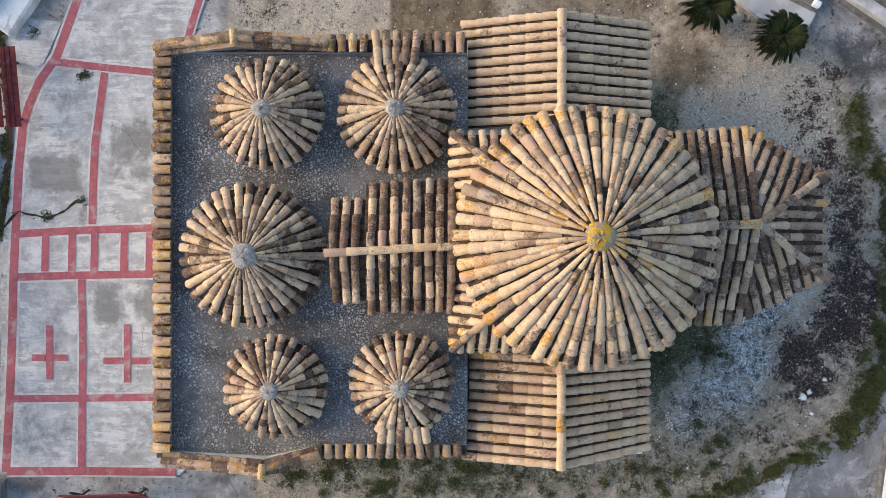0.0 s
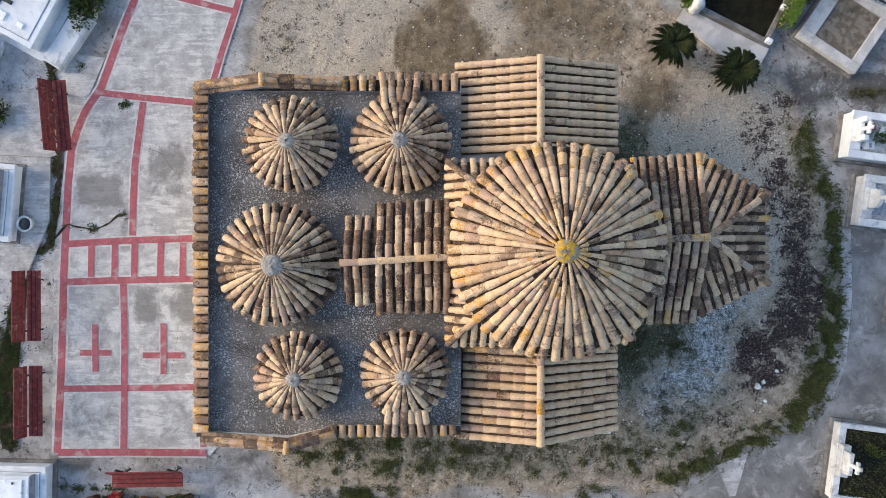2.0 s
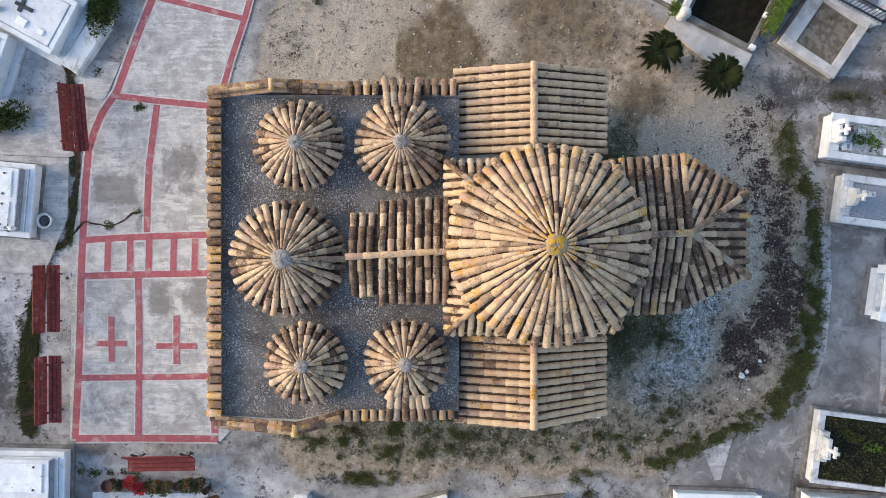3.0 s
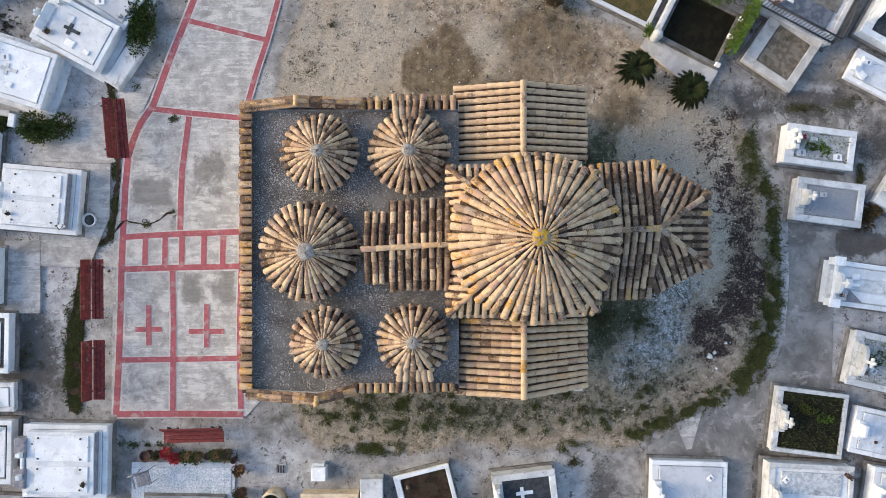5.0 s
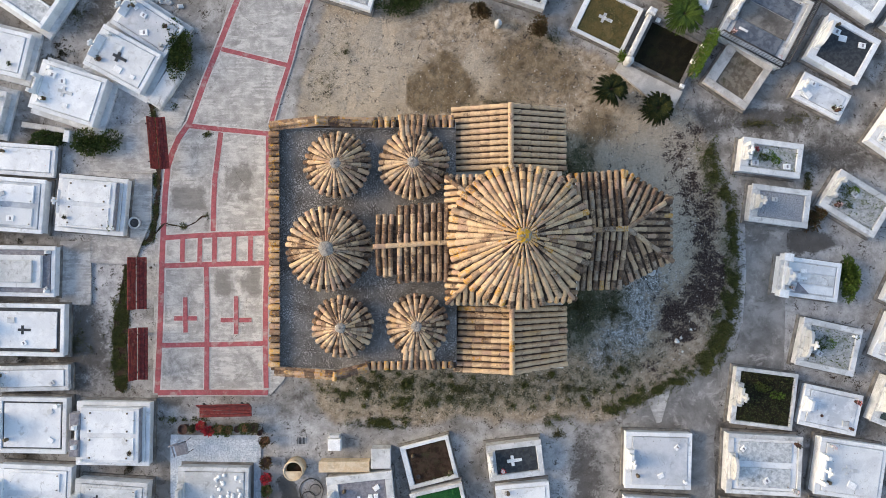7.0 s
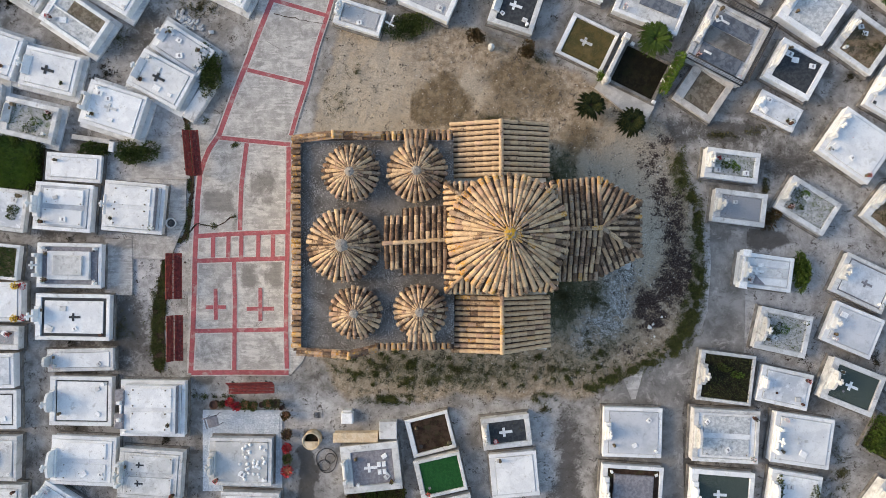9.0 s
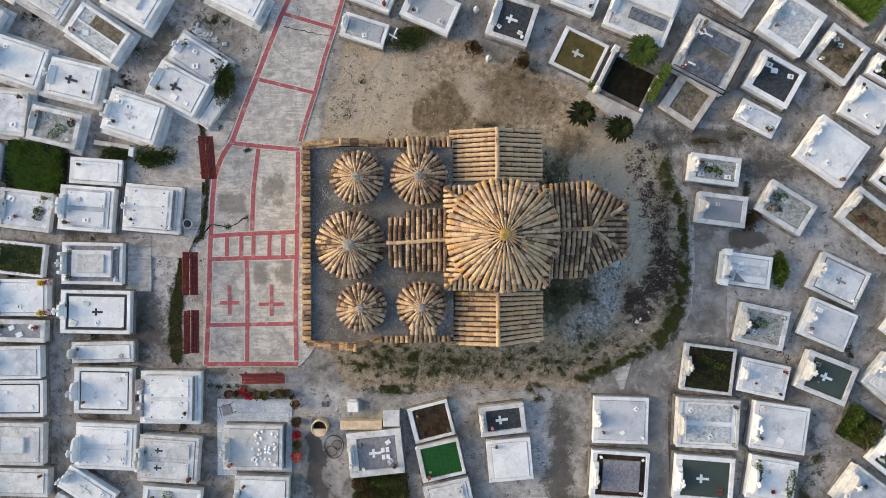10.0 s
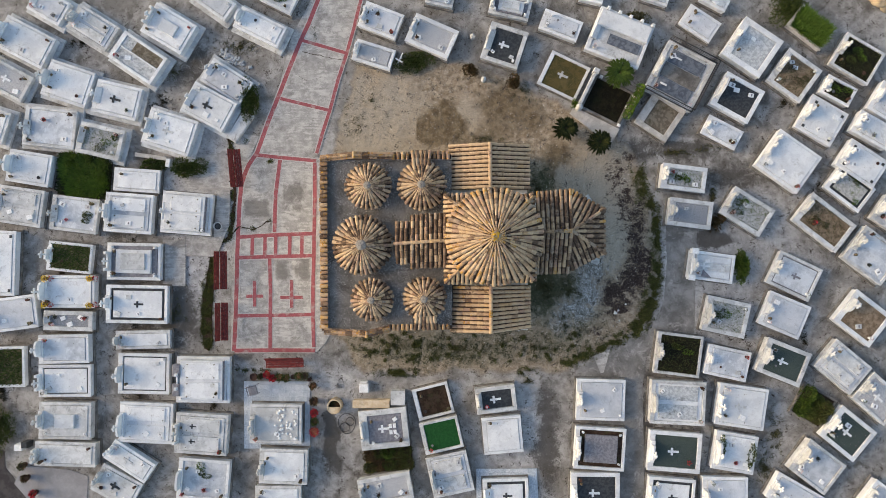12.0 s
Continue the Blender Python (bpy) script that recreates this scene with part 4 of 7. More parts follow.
# nave: ridge along x, tiles down to north and south
deck = roof_deck("nave_roof", [
    [(-1.12, -0.15, 4.02), (0.56, -0.07, 4.02), (0.56, 1.13, 3.60), (-1.12, 1.03, 3.60)], [(0.56, -0.07, 4.02), (-1.12, -0.15, 4.02), (-1.12, -1.27, 3.60), (0.56, -1.22, 3.60)],
    [(-1.74, -0.20, 3.98), (-1.12, -0.17, 3.98), (-1.12, 0.75, 3.62), (-1.74, 0.75, 3.62)], [(-1.12, -0.17, 3.98), (-1.74, -0.20, 3.98), (-1.74, -1.06, 3.62), (-1.12, -1.06, 3.62)]], "gabled nave roof of weathered clay tiles")
for i in range(11):
    x = -1.66 + 0.19 * i if i < 3 else -1.00 + 0.20 * (i - 3)
    yr = -0.20 + 0.06 * (x + 1.7)
    n0, s0 = (0.77, -1.08) if i < 3 else (1.05 + 0.06 * (x + 1), -1.29 + 0.04 * (x + 1))
    tile_row(deck, (x, yr + 0.02, 4.02), (x + rng.uniform(-0.02, 0.02), n0 + rng.uniform(-0.03, 0.03), 3.615), rng, pick_dark, 0.074, 0.30)
    tile_row(deck, (x, yr - 0.02, 4.02), (x + rng.uniform(-0.02, 0.02), s0 + rng.uniform(-0.03, 0.03), 3.615), rng, pick_dark, 0.074, 0.30)
tile_row(deck, (0.55, -0.07, 4.06), (-1.80, -0.21, 4.06), rng, pick_mid, 0.072, 0.40, Vector((0, 0, 1)))

# the hipped skirt round the foot of the drum
x0, x1, y0, y1, zl, zh = 0.42, 4.36, -1.92, 1.92, 3.58, 4.20
ix0, ix1, iy0, iy1 = 1.02, 3.80, -1.32, 1.36
deck = roof_deck("skirt_roof", [
    [(x0, y1, zl), (x0, y0, zl), (ix0, iy0, zh), (ix0, iy1, zh)], [(x0, y0, zl), (x1, y0, zl), (ix1, iy0, zh), (ix0, iy0, zh)],
    [(x1, y0, zl), (x1, y1, zl), (ix1, iy1, zh), (ix1, iy0, zh)], [(x1, y1, zl), (x0, y1, zl), (ix0, iy1, zh), (ix1, iy1, zh)]], "hipped skirt roof of clay tiles under the dome")
for i in range(19):
    y = y0 + 0.12 + 0.20 * i
    if y < y1 - 0.1:
        inset = max(0.0, y - iy1, iy0 - y)
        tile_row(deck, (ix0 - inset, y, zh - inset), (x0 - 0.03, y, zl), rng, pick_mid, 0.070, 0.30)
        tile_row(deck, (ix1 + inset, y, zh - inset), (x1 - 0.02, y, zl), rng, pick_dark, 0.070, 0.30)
for i in range(20):
    x = x0 + 0.14 + 0.20 * i
    inset = max(0.0, ix0 - x, x - ix1)
    if x < x1 - 0.1:
        lip = 0.03 if x < 2.3 else -0.02
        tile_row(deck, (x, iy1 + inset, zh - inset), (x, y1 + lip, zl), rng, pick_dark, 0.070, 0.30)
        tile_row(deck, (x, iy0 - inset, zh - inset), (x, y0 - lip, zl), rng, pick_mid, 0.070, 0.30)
for cx, cy, ix, iy in ((x0, y1, ix0, iy1), (x0, y0, ix0, iy0), (x1, y1, ix1, iy1), (x1, y0, ix1, iy0)):
    tile_row(deck, (ix, iy, zh + 0.05), (cx + (cx - ix) * (0.02 if cx < 2 else -0.22), cy + (cy - iy) * (0.02 if cx < 2 else -0.22), zl + (0.05 if cx < 2 else 0.18)), rng, pick_mid if cx > 2 else pick_dark, 0.066, 0.36)

# apse: a short ridge, then three hipped faces
R, N, NE, SE, S2, S = (5.98, 0.33, 3.45), (6.06, 2.20, 2.80), (7.54, 1.30, 2.80), (7.55, -0.66, 2.80), (6.72, -1.14, 2.80), (5.84, -1.52, 2.80)
R0, N0, S0 = (4.3, 0.26, 3.45), (4.3, 2.05, 2.80), (4.3, -1.56, 2.80)
deck = roof_deck("apse_roof", [[R0, R, N, N0], [R, R0, S0, S], [R, NE, N], [R, SE, NE], [R, S, S2, SE]], "hipped apse roof of dark weathered clay tiles")


def between(a, b, t):
    return Vector(a).lerp(Vector(b), t)


for i in range(9):
    t = i / 8.0
    x = 4.35 + 1.62 * t
    tile_row(deck, (x, 0.28 + 0.05 * t + 0.02, 3.455), (x + 0.06 * t, 2.08 + 0.13 * t, 2.805), rng, pick_apse, 0.074, 0.31)
    tile_row(deck, (x, 0.28 + 0.05 * t - 0.02, 3.455), (x - 0.08 * t, -1.60 + 0.04 * t, 2.805), rng, pick_apse, 0.074, 0.31)


def fan(a, b, count):
    """Rows on a three-cornered face: parallel to its line of fall, cut by the hips."""
    A, B, P = Vector(a), Vector(b), Vector(R)
    e = B - A
    foot = A + e * ((P - A).dot(e) / e.length_squared)
    tf = (foot - A).dot(e) / e.length_squared
    for i in range(count):
        t = (i + 0.5) / count
        low = A.lerp(B, t) + (A.lerp(B, t) - (P + (A.lerp(B, t) - foot))).normalized() * 0.04
        s = (t / tf if t < tf else (1 - t) / (1 - tf)) if 0.02 < tf < 0.98 else (1 - t if tf <= 0.02 else t)
        s = min(1.0, max(0.0, s))
        top = A.lerp(B, t) + (P - foot) * s
        if (top - low).length > 0.16:
            tile_row(deck, top, low, rng, pick_apse, 0.074, 0.31)


fan(N, NE, 8)
fan(NE, SE, 9)
fan(SE, S, 9)
for end in (NE, SE):
    tile_row(deck, Vector(R) + Vector((0, 0, 0.05)), Vector(end) + (Vector(end) - Vector(R)) * 0.03 + Vector((0, 0, 0.05)), rng, pick_apse, 0.078, 0.36)
tile_row(deck, (4.4, 0.27, 3.50), (6.0, 0.33, 3.50), rng, lambda g, i, n: TILE_LICHEN if i == n - 1 else TILE_APSE, 0.082, 0.36, Vector((0, 0, 1)))

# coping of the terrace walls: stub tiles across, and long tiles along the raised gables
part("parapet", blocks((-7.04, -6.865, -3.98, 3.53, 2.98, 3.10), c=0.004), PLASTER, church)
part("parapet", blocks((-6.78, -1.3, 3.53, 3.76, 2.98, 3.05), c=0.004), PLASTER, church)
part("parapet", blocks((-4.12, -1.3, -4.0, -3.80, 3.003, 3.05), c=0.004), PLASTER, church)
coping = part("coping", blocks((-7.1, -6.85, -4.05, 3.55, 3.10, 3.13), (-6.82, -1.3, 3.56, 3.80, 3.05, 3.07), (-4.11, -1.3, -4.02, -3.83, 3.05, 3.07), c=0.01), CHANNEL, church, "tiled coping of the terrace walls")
lichen_or = lambda rng, i, n: TILE_COPE if rng.random() < 0.7 else TILE_DARK if rng.random() < 0.6 else TILE_LICHEN  # noqa: E731
for i in range(37):
    y = -3.86 + 0.2 * i
    tile_row(coping, (-4.79, y, 3.17), (-5.13 + rng.uniform(-0.02, 0.02), y + rng.uniform(-0.015, 0.015), 3.13), rng, lichen_or, 0.090, 0.40)
for i in range(13):
    x = -1.84 + 0.2 * i
    if not -1.12 < x < -0.12:
        tile_row(coping, (x, 3.52, 3.13), (x, 3.86 + 0.02 * i / 4, 3.06), rng, lichen_or, 0.080, 0.36)
for i in range(14):
    x = -2.08 + 0.2 * i
    if not -1.05 < x < 0.05:
        tile_row(coping, (x, -3.76, 3.13), (x, -4.06 + 0.02 * i / 4, 3.06), rng, lichen_or, 0.080, 0.38)
for i in range(5):
    x = -1.02 + 0.2 * i
    tile_row(coping, (-0.59 + (x + 0.59) * 0.8, 3.20, 3.40), (x, 3.92, 3.10), rng, pick_dark, 0.078, 0.36)
for i in range(6):
    x = -0.92 + 0.19 * i
    tile_row(coping, (-0.51 + (x + 0.51) * 0.8, -3.36, 3.36), (x, -4.02, 3.10), rng, pick_old, 0.078, 0.36)
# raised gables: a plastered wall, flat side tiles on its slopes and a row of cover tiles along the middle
# Shade and sun are in the colours: north inner face grey, south white.
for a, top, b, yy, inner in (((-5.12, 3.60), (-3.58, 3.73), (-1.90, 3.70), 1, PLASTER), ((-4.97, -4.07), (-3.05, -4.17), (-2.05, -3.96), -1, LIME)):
    bm = bmesh.new()
    ridge = [Vector((a[0] - 2, a[1], 3.14)), Vector((top[0] - 2, top[1], 3.32)), Vector((b[0] - 2, b[1], 3.12))]
    for p, q in zip(ridge, ridge[1:]):
        v = [bm.verts.new((e_.x, e_.y + dy, z_)) for e_ in (p, q) for dy in (-0.12, 0.12) for z_ in (2.7, e_.z)]
        for f in ((0, 1, 5, 4), (2, 6, 7, 3), (1, 3, 7, 5), (0, 4, 6, 2), (0, 2, 3, 1), (4, 5, 7, 6)):
            bm.faces.new([v[n_] for n_ in f])
    bmesh.ops.recalc_face_normals(bm, faces=bm.faces)
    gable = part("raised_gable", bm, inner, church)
    for e in (a, b):
        d = Vector((e[0] - top[0], e[1] - top[1], -0.18))
        n = max(3, round(d.length / 0.33))
        side = Vector((-d.y, d.x, 0)).normalized()
        for i in range(n):
            for q in (-1, 1):
                p0, p1 = Vector((top[0] - 2, top[1], 3.345)) + d * (i / n), Vector((top[0] - 2, top[1], 3.338)) + d * ((i + 1.03) / n)
                bm = bmesh.new()
                low, high = [], []
                for p, w in ((p0, 0.148), (p1, 0.158)):
                    for f, dz in ((0.03, 0.012), (w / 0.158, -0.012)):
                        v = p + side * (q * 0.158 * f)
                        low.append(bm.verts.new(v + Vector((0, 0, dz - 0.022))))
                        high.append(bm.verts.new(v + Vector((0, 0, dz))))
                for ring in (low, high):
                    bm.faces.new((ring[0], ring[1], ring[3], ring[2]))
                for m_, o_ in ((0, 1), (1, 3), (3, 2), (2, 0)):
                    bm.faces.new((low[m_], low[o_], high[o_], high[m_]))
                bmesh.ops.recalc_face_normals(bm, faces=bm.faces)
                part("flat_tile", bm, TILE_COPE if rng.random() < 0.3 else TILE_DARK, gable)
        tile_row(coping, (top[0], top[1], 3.36), (e[0], e[1], 3.18), rng, lichen_or, 0.068, 0.33, jig=0.3)
    tile_at(coping, (top[0], top[1] - 0.13 * yy, 3.39), (0, yy, 0), (0, 0, 1), 0.28, 0.06, 0.075, TILE_LICHEN, rng)


# ---- tombs ----
DEBRIS = leaf_material("dry_debris", [(0.05, 0.04, 0.03), (0.12, 0.09, 0.06), (0.03, 0.03, 0.025), (0.09, 0.10, 0.05)])
TOMB_WORDS = {
    "slab": "white marble tomb with a plain slab and headstone", "double": "white marble double tomb with two slabs",
    "plaque": "marble tomb with a small raised plaque", "half": "grey marble tomb with a dark half bed",
    "darkcross": "white marble tomb with a dark inlaid cross", "worn": "blotchy stained marble tomb with headstone",
    "moss": "white kerbed tomb with mossy gravel bed", "moss2": "weathered white tomb with a stained grey slab",
    "palecross": "white marble tomb with a pale relief cross", "gravelcross": "kerbed tomb with grey chippings and pale cross",
    "plain": "plain low white marble slab tomb", "grass": "white kerbed grave filled with green grass",
    "grass2": "white kerbed grave with dark grassy soil", "flowers": "white tomb with yellow and red flowers at its corners",
    "gravel": "white kerbed tomb filled with grey chippings", "tier": "stepped white marble tomb with three tiers",
    "tier2": "ornate tomb with a grey slab on dark soil", "blackrim": "white tomb with black border and black cross",
    "corners": "white slab tomb with dark corner inlays", "thinrim": "white marble tomb with a thin dark border",
    "twocross": "white double tomb with two dark crosses", "stones": "white tomb strewn with white stones",
    "books": "grey marble tomb with dark bed and white cross", "soil": "low white kerbed grave with dark red soil",
    "soil2": "white kerbed grave with bare brown soil", "turf": "white kerbed grave with bright green artificial turf",
    "whitecross": "white tomb with black bed and white cross", "whitecross2": "white tomb with dark green bed and white cross",
    "insets": "white double tomb with two grey inset beds", "plants": "bright white tomb with plants along its ends",
    "trough": "white marble double tomb with a shaded step at its foot",
    "portal": "weathered white tomb with two short posts and relief cross", "rimcross": "white tomb with grey border and grey cross",
    "rimmoss": "white tomb with dark border and mossy bed", "dirt": "old stone kerbed grave with dry earth",
    "railing": "double tomb with grey slabs behind iron railing", "bed": "stone kerbed plot overgrown with tall grass",
    "black": "white tomb with a polished black slab", "chipped": "white kerbed tomb filled with pale mottled chippings", "gravelrim": "white tomb with grey chippings and dark rim",
    "mausoleum": "large white marble tomb with short posts", "drygrass": "low white kerbed plot of dry olive grass",
    "darkplot": "plot of very dark turf behind a white head wall", "barebed": "rough concrete kerb round a bare earth bed"}
tomb_rng = random.Random(21)


def flat_cross(bm, x, y, s, z0, z1, turn=0.0):
    """A Latin cross lying flat, its head towards -x."""
    m = pose(x, y, 0, 0, 0, turn)
    block(bm, -s * 0.55, s * 0.55, -s * 0.11, s * 0.11, z0, z1, 0.004, m)
    block(bm, -s * 0.26, -s * 0.04, -s * 0.38, -s * 0.112, z0, z1, 0.004, m)
    block(bm, -s * 0.26, -s * 0.04, s * 0.112, s * 0.38, z0, z1, 0.004, m)
    return bm


def arch(bm, x0, x1, y, half, z0, rise):
    """An upright slab with a rounded top."""
    front, back = [], []
    for i in range(9):
        a = math.pi * i / 8
        p = (y + half * math.cos(a), z0 + rise * 0.55 + rise * 0.45 * math.sin(a))
        front.append(bm.verts.new((x1, *p)))
        back.append(bm.verts.new((x0, *p)))
    for side, x in ((front, x1), (back, x0)):
        side.append(bm.verts.new((x, y - half, z0)))
        side.append(bm.verts.new((x, y + half, z0)))
    bm.faces.new(front)
    bm.faces.new(back[::-1])
    for i in range(11):
        j = (i + 1) % 11
        bm.faces.new((front[j], front[i], back[i], back[j]))
    return bm


def upright_cross(bm, x, y, z, tall):
    block(bm, x, x + 0.07, y - 0.045, y + 0.045, z, z + tall, 0.012)
    for s in (-1, 1):
        a, b = sorted((y + s * 0.047, y + s * tall * 0.36))
        block(bm, x, x + 0.07, a, b, z + tall * 0.55, z + tall * 0.55 + 0.09, 0.012)
    return bm


def headstone(t, x, W, h, stone, rng):
    """One of several headstones: stepped, arched, twin-posted or a low block, most of them with a cross."""
    kind = rng.randrange(4)
    off = rng.uniform(-0.06, 0.06) * W
    wide = W * rng.uniform(0.34, 0.56)
    cross_z = h + 0.3
    if kind == 0:
        base = part("headstone", blocks((x + 0.02, x + 0.26, off - wide / 2, off + wide / 2, h, h + 0.16), (x + 0.06, x + 0.19, off - wide * 0.34, off + wide * 0.34, h + 0.16, h + 0.42), c=0.025), stone, t)
        cross_z = h + 0.42
    elif kind == 1:
        bm = blocks((x + 0.02, x + 0.24, off - wide / 2 - 0.06, off + wide / 2 + 0.06, h, h + 0.12), c=0.02)
        base = part("headstone", arch(bm, x + 0.07, x + 0.17, off, wide / 2, h + 0.12, 0.42), stone, t)
        cross_z = h + 0.52
    elif kind == 2:
        bm = blocks((x + 0.02, x + 0.22, off - wide / 2, off + wide / 2, h, h + 0.10), c=0.02)
        for s in (-1, 1):
            block(bm, x + 0.04, x + 0.18, off + s * wide * 0.42 - 0.07, off + s * wide * 0.42 + 0.07, h + 0.10, h + 0.46, 0.02)
        block(bm, x + 0.06, x + 0.16, off - wide * 0.34, off + wide * 0.34, h + 0.101, h + 0.26, 0.02)
        base = part("headstone", bm, stone, t)
        cross_z = h + 0.26
    else:
        bm = block(bmesh.new(), 0, 0.30, -wide / 2, wide / 2, 0, 0.09, 0.02, Matrix.Translation((x + 0.04, off, h + 0.10)) @ Matrix.Rotation(radians(24), 4, "Y"))
        block(bm, x + 0.03, x + 0.12, off - wide / 2, off + wide / 2, h, h + 0.12, 0.02)
        block(bm, x + 0.13, x + 0.26, off - wide * 0.4, off + wide * 0.4, h, h + 0.06, 0.01)
        base = part("headstone", bm, stone, t)
        cross_z = h + 0.12
    if rng.random() < 0.8:
        part("cross", upright_cross(bmesh.new(), x + 0.08 if kind < 3 else x + 0.045, off, cross_z - 0.02, rng.uniform(0.34, 0.50)), stone, base, "upright stone cross")
    if rng.random() < 0.45:
        part("portrait_frame", blocks((x + 0.27, x + 0.30, off + wide * 0.2, off + wide * 0.2 + 0.12, h, h + 0.16), c=0.008), BRONZE, t, "small framed oval plaque")


def litter_bits(t, x0, x1, y0, y1, z, rng):
    """Fallen petals, leaves and candle stubs on a slab."""
    bm = bmesh.new()
    for _ in range(rng.randrange(6, 26)):
        p = Vector((x0 + (x1 - x0) * rng.random() ** 1.7, rng.uniform(y0, y1), z + 0.004))
        a = rng.uniform(0, 6.3)
        s = rng.uniform(0.015, 0.04)
        leaf_quad(bm, p, Vector((math.cos(a), math.sin(a), rng.uniform(0.05, 0.5))) * s, Vector((-math.sin(a), math.cos(a), 0)), s * 0.5)
    ob = part("petals", bm, rng.choice((DEBRIS, DEBRIS, WEED, PINKISH)), t)
    ob["kind"] = "stuff"


def vase(t, x, y, z, rng, flowers=None):
    bm = bmesh.new()
    s = rng.uniform(0.8, 1.25)
    lathe(bm, [(0.05 * s, z), (0.035 * s, z + 0.03), (0.07 * s, z + 0.10 * s), (0.055 * s, z + 0.17 * s), (0.068 * s, z + 0.20 * s)], 8, Matrix.Translation((x, y, 0)))
    v = part("vase", bm, rng.choice((BRONZE, WHITE, MARBLE_OLD, CLAYDARK)), t)
    if flowers or rng.random() < 0.5:
        bm = foliage(bmesh.new(), (x, y, z + 0.18 * s), 0.08, 0.08, 0.10, 26, 0.055, rng)
        part("bouquet", bm, flowers or rng.choice((PINKISH, LEAF, DARKLEAF, CRIMSON, LEAF)), v, "small bunch of flowers")["kind"] = "stuff"


def grass_bed(t, x0, x1, y0, y1, z, material, rng, tall, per, name="grass"):
    bm = bmesh.new()
    for _ in range(int((x1 - x0) * (y1 - y0) * per)):
        p = Vector((rng.uniform(x0, x1), rng.uniform(y0, y1), z))
        a = rng.uniform(0, 2 * math.pi)
        lean = Vector((math.cos(a), math.sin(a), rng.uniform(0.5, 1.5))).normalized() * tall * rng.uniform(0.5, 1.3)
        leaf_quad(bm, p, lean, Vector((-math.sin(a), math.cos(a), 0)), tall * (rng.uniform(0.12, 0.24) if tall < 0.25 else rng.uniform(0.035, 0.07)))
    ob = part(name, bm, material, t)
    ob["kind"] = "stuff"
    return ob


def tomb(x, y, turn, L, W, h, kind):
    """One tomb, head towards its own -x: plinth, body, kerb, bed or slab, headstone and small things."""
    rng = tomb_rng
    t = thing("tomb", pose(x, y, 0, 0, 0, turn), TOMB_WORDS[kind], "tomb", "tombs of the graveyard")
    stone = rng.choice((MARBLE, MARBLE, MARBLE, MARBLE_OLD, MARBLE_OLD))
    top_stone = rng.choice((stone, MARBLE_GREY, MARBLE_WORN, MARBLE_GREY, MARBLE))
    if kind in ("worn", "dirt", "railing", "gravelcross"):
        stone = MARBLE_OLD
    if kind in ("flowers", "plants", "palecross", "blackrim", "corners", "thinrim", "portal"):
        stone = MARBLE
    if kind in ("bed", "barebed"):
        stone = CEMENT
    if kind == "darkplot":
        stone = PLINTH
    X, Y = L / 2, W / 2
    low = h < 0.3
    # the tombs north-west of the forecourt stand on wide pale aprons
    wide = 0.17 if x < -8.5 and y > 4.0 else 0.05
    part("plinth", blocks((-X - wide, X + wide, -Y - wide, Y + wide, -0.06, 0.10 + rng.uniform(0.0, 0.03)), c=0.015), MARBLE_OLD if wide > 0.1 else PLINTH, t)
    part("body", blocks((-X + 0.03, X - 0.03, -Y + 0.03, Y - 0.03, 0.09, h - 0.07), c=0.01), stone, t)
    k = 0.20 if kind in ("whitecross", "whitecross2", "gravel", "black", "soil2", "moss", "dirt") else 0.15
    if kind in ("soil", "turf", "drygrass", "darkplot", "bed", "grass", "grass2"):
        k = 0.13
    if kind in ("gravel", "barebed", "chipped") and W > 1.6:
        k = 0.26
    if kind == "books":
        k = 0.27
    bed_z = h - 0.05
    # kerb stones round the bed
    for a, b, c, d in ((-X, X, -Y, -Y + k), (-X, X, Y - k, Y), (-X, -X + k * 1.5, -Y + k, Y - k), (X - k, X, -Y + k, Y - k)):
        part("kerb_stone", blocks((a, b, c, d, h - 0.07, h), c=0.014), stone, t)
    ix0, ix1, iy0, iy1 = -X + k * 1.5, X - k, -Y + k, Y - k
    beds = {"moss": MOSSY, "moss2": MARBLE_WORN, "gravelcross": CHIPS, "gravel": GREYCHIPS if rng.random() < 0.5 else CHIPS, "gravelrim": CHIPS, "grass": SOIL, "grass2": PEAT,
            "soil": DARKSOIL, "soil2": SOIL, "turf": TURF, "whitecross": BLACK, "whitecross2": DARKGREEN, "black": BLACK, "dirt": SOIL, "bed": DARKSOIL,
            "drygrass": DRY, "darkplot": PEAT, "worn": MARBLE_WORN, "insets": MARBLE, "books": GRANITE, "tier2": DARKSOIL, "rimmoss": BLACK, "half": MOTTLED,
            "railing": MARBLE_OLD, "barebed": GREYSOIL, "chipped": MOTTLED, "tier": GRANITE, "blackrim": BLACK, "rimcross": GRANITE, "thinrim": BLACK, "mausoleum": MARBLE_OLD}
    bed = beds.get(kind, top_stone if kind in ("slab", "double", "plain", "plaque") else stone)
    flush = kind in ("trough", "slab", "double", "plain", "palecross", "darkcross", "corners", "twocross", "plants", "flowers", "plaque", "tier", "stones")
    z = h + 0.025 if flush else bed_z
    lay = part("slab" if flush else "bed", blocks((ix0 + 0.012, ix1 - 0.012, iy0 + 0.012, iy1 - 0.012, h - 0.068, z), c=0.012), bed, t)
    mx, lx, ly = (ix0 + ix1) / 2, ix1 - ix0, iy1 - iy0
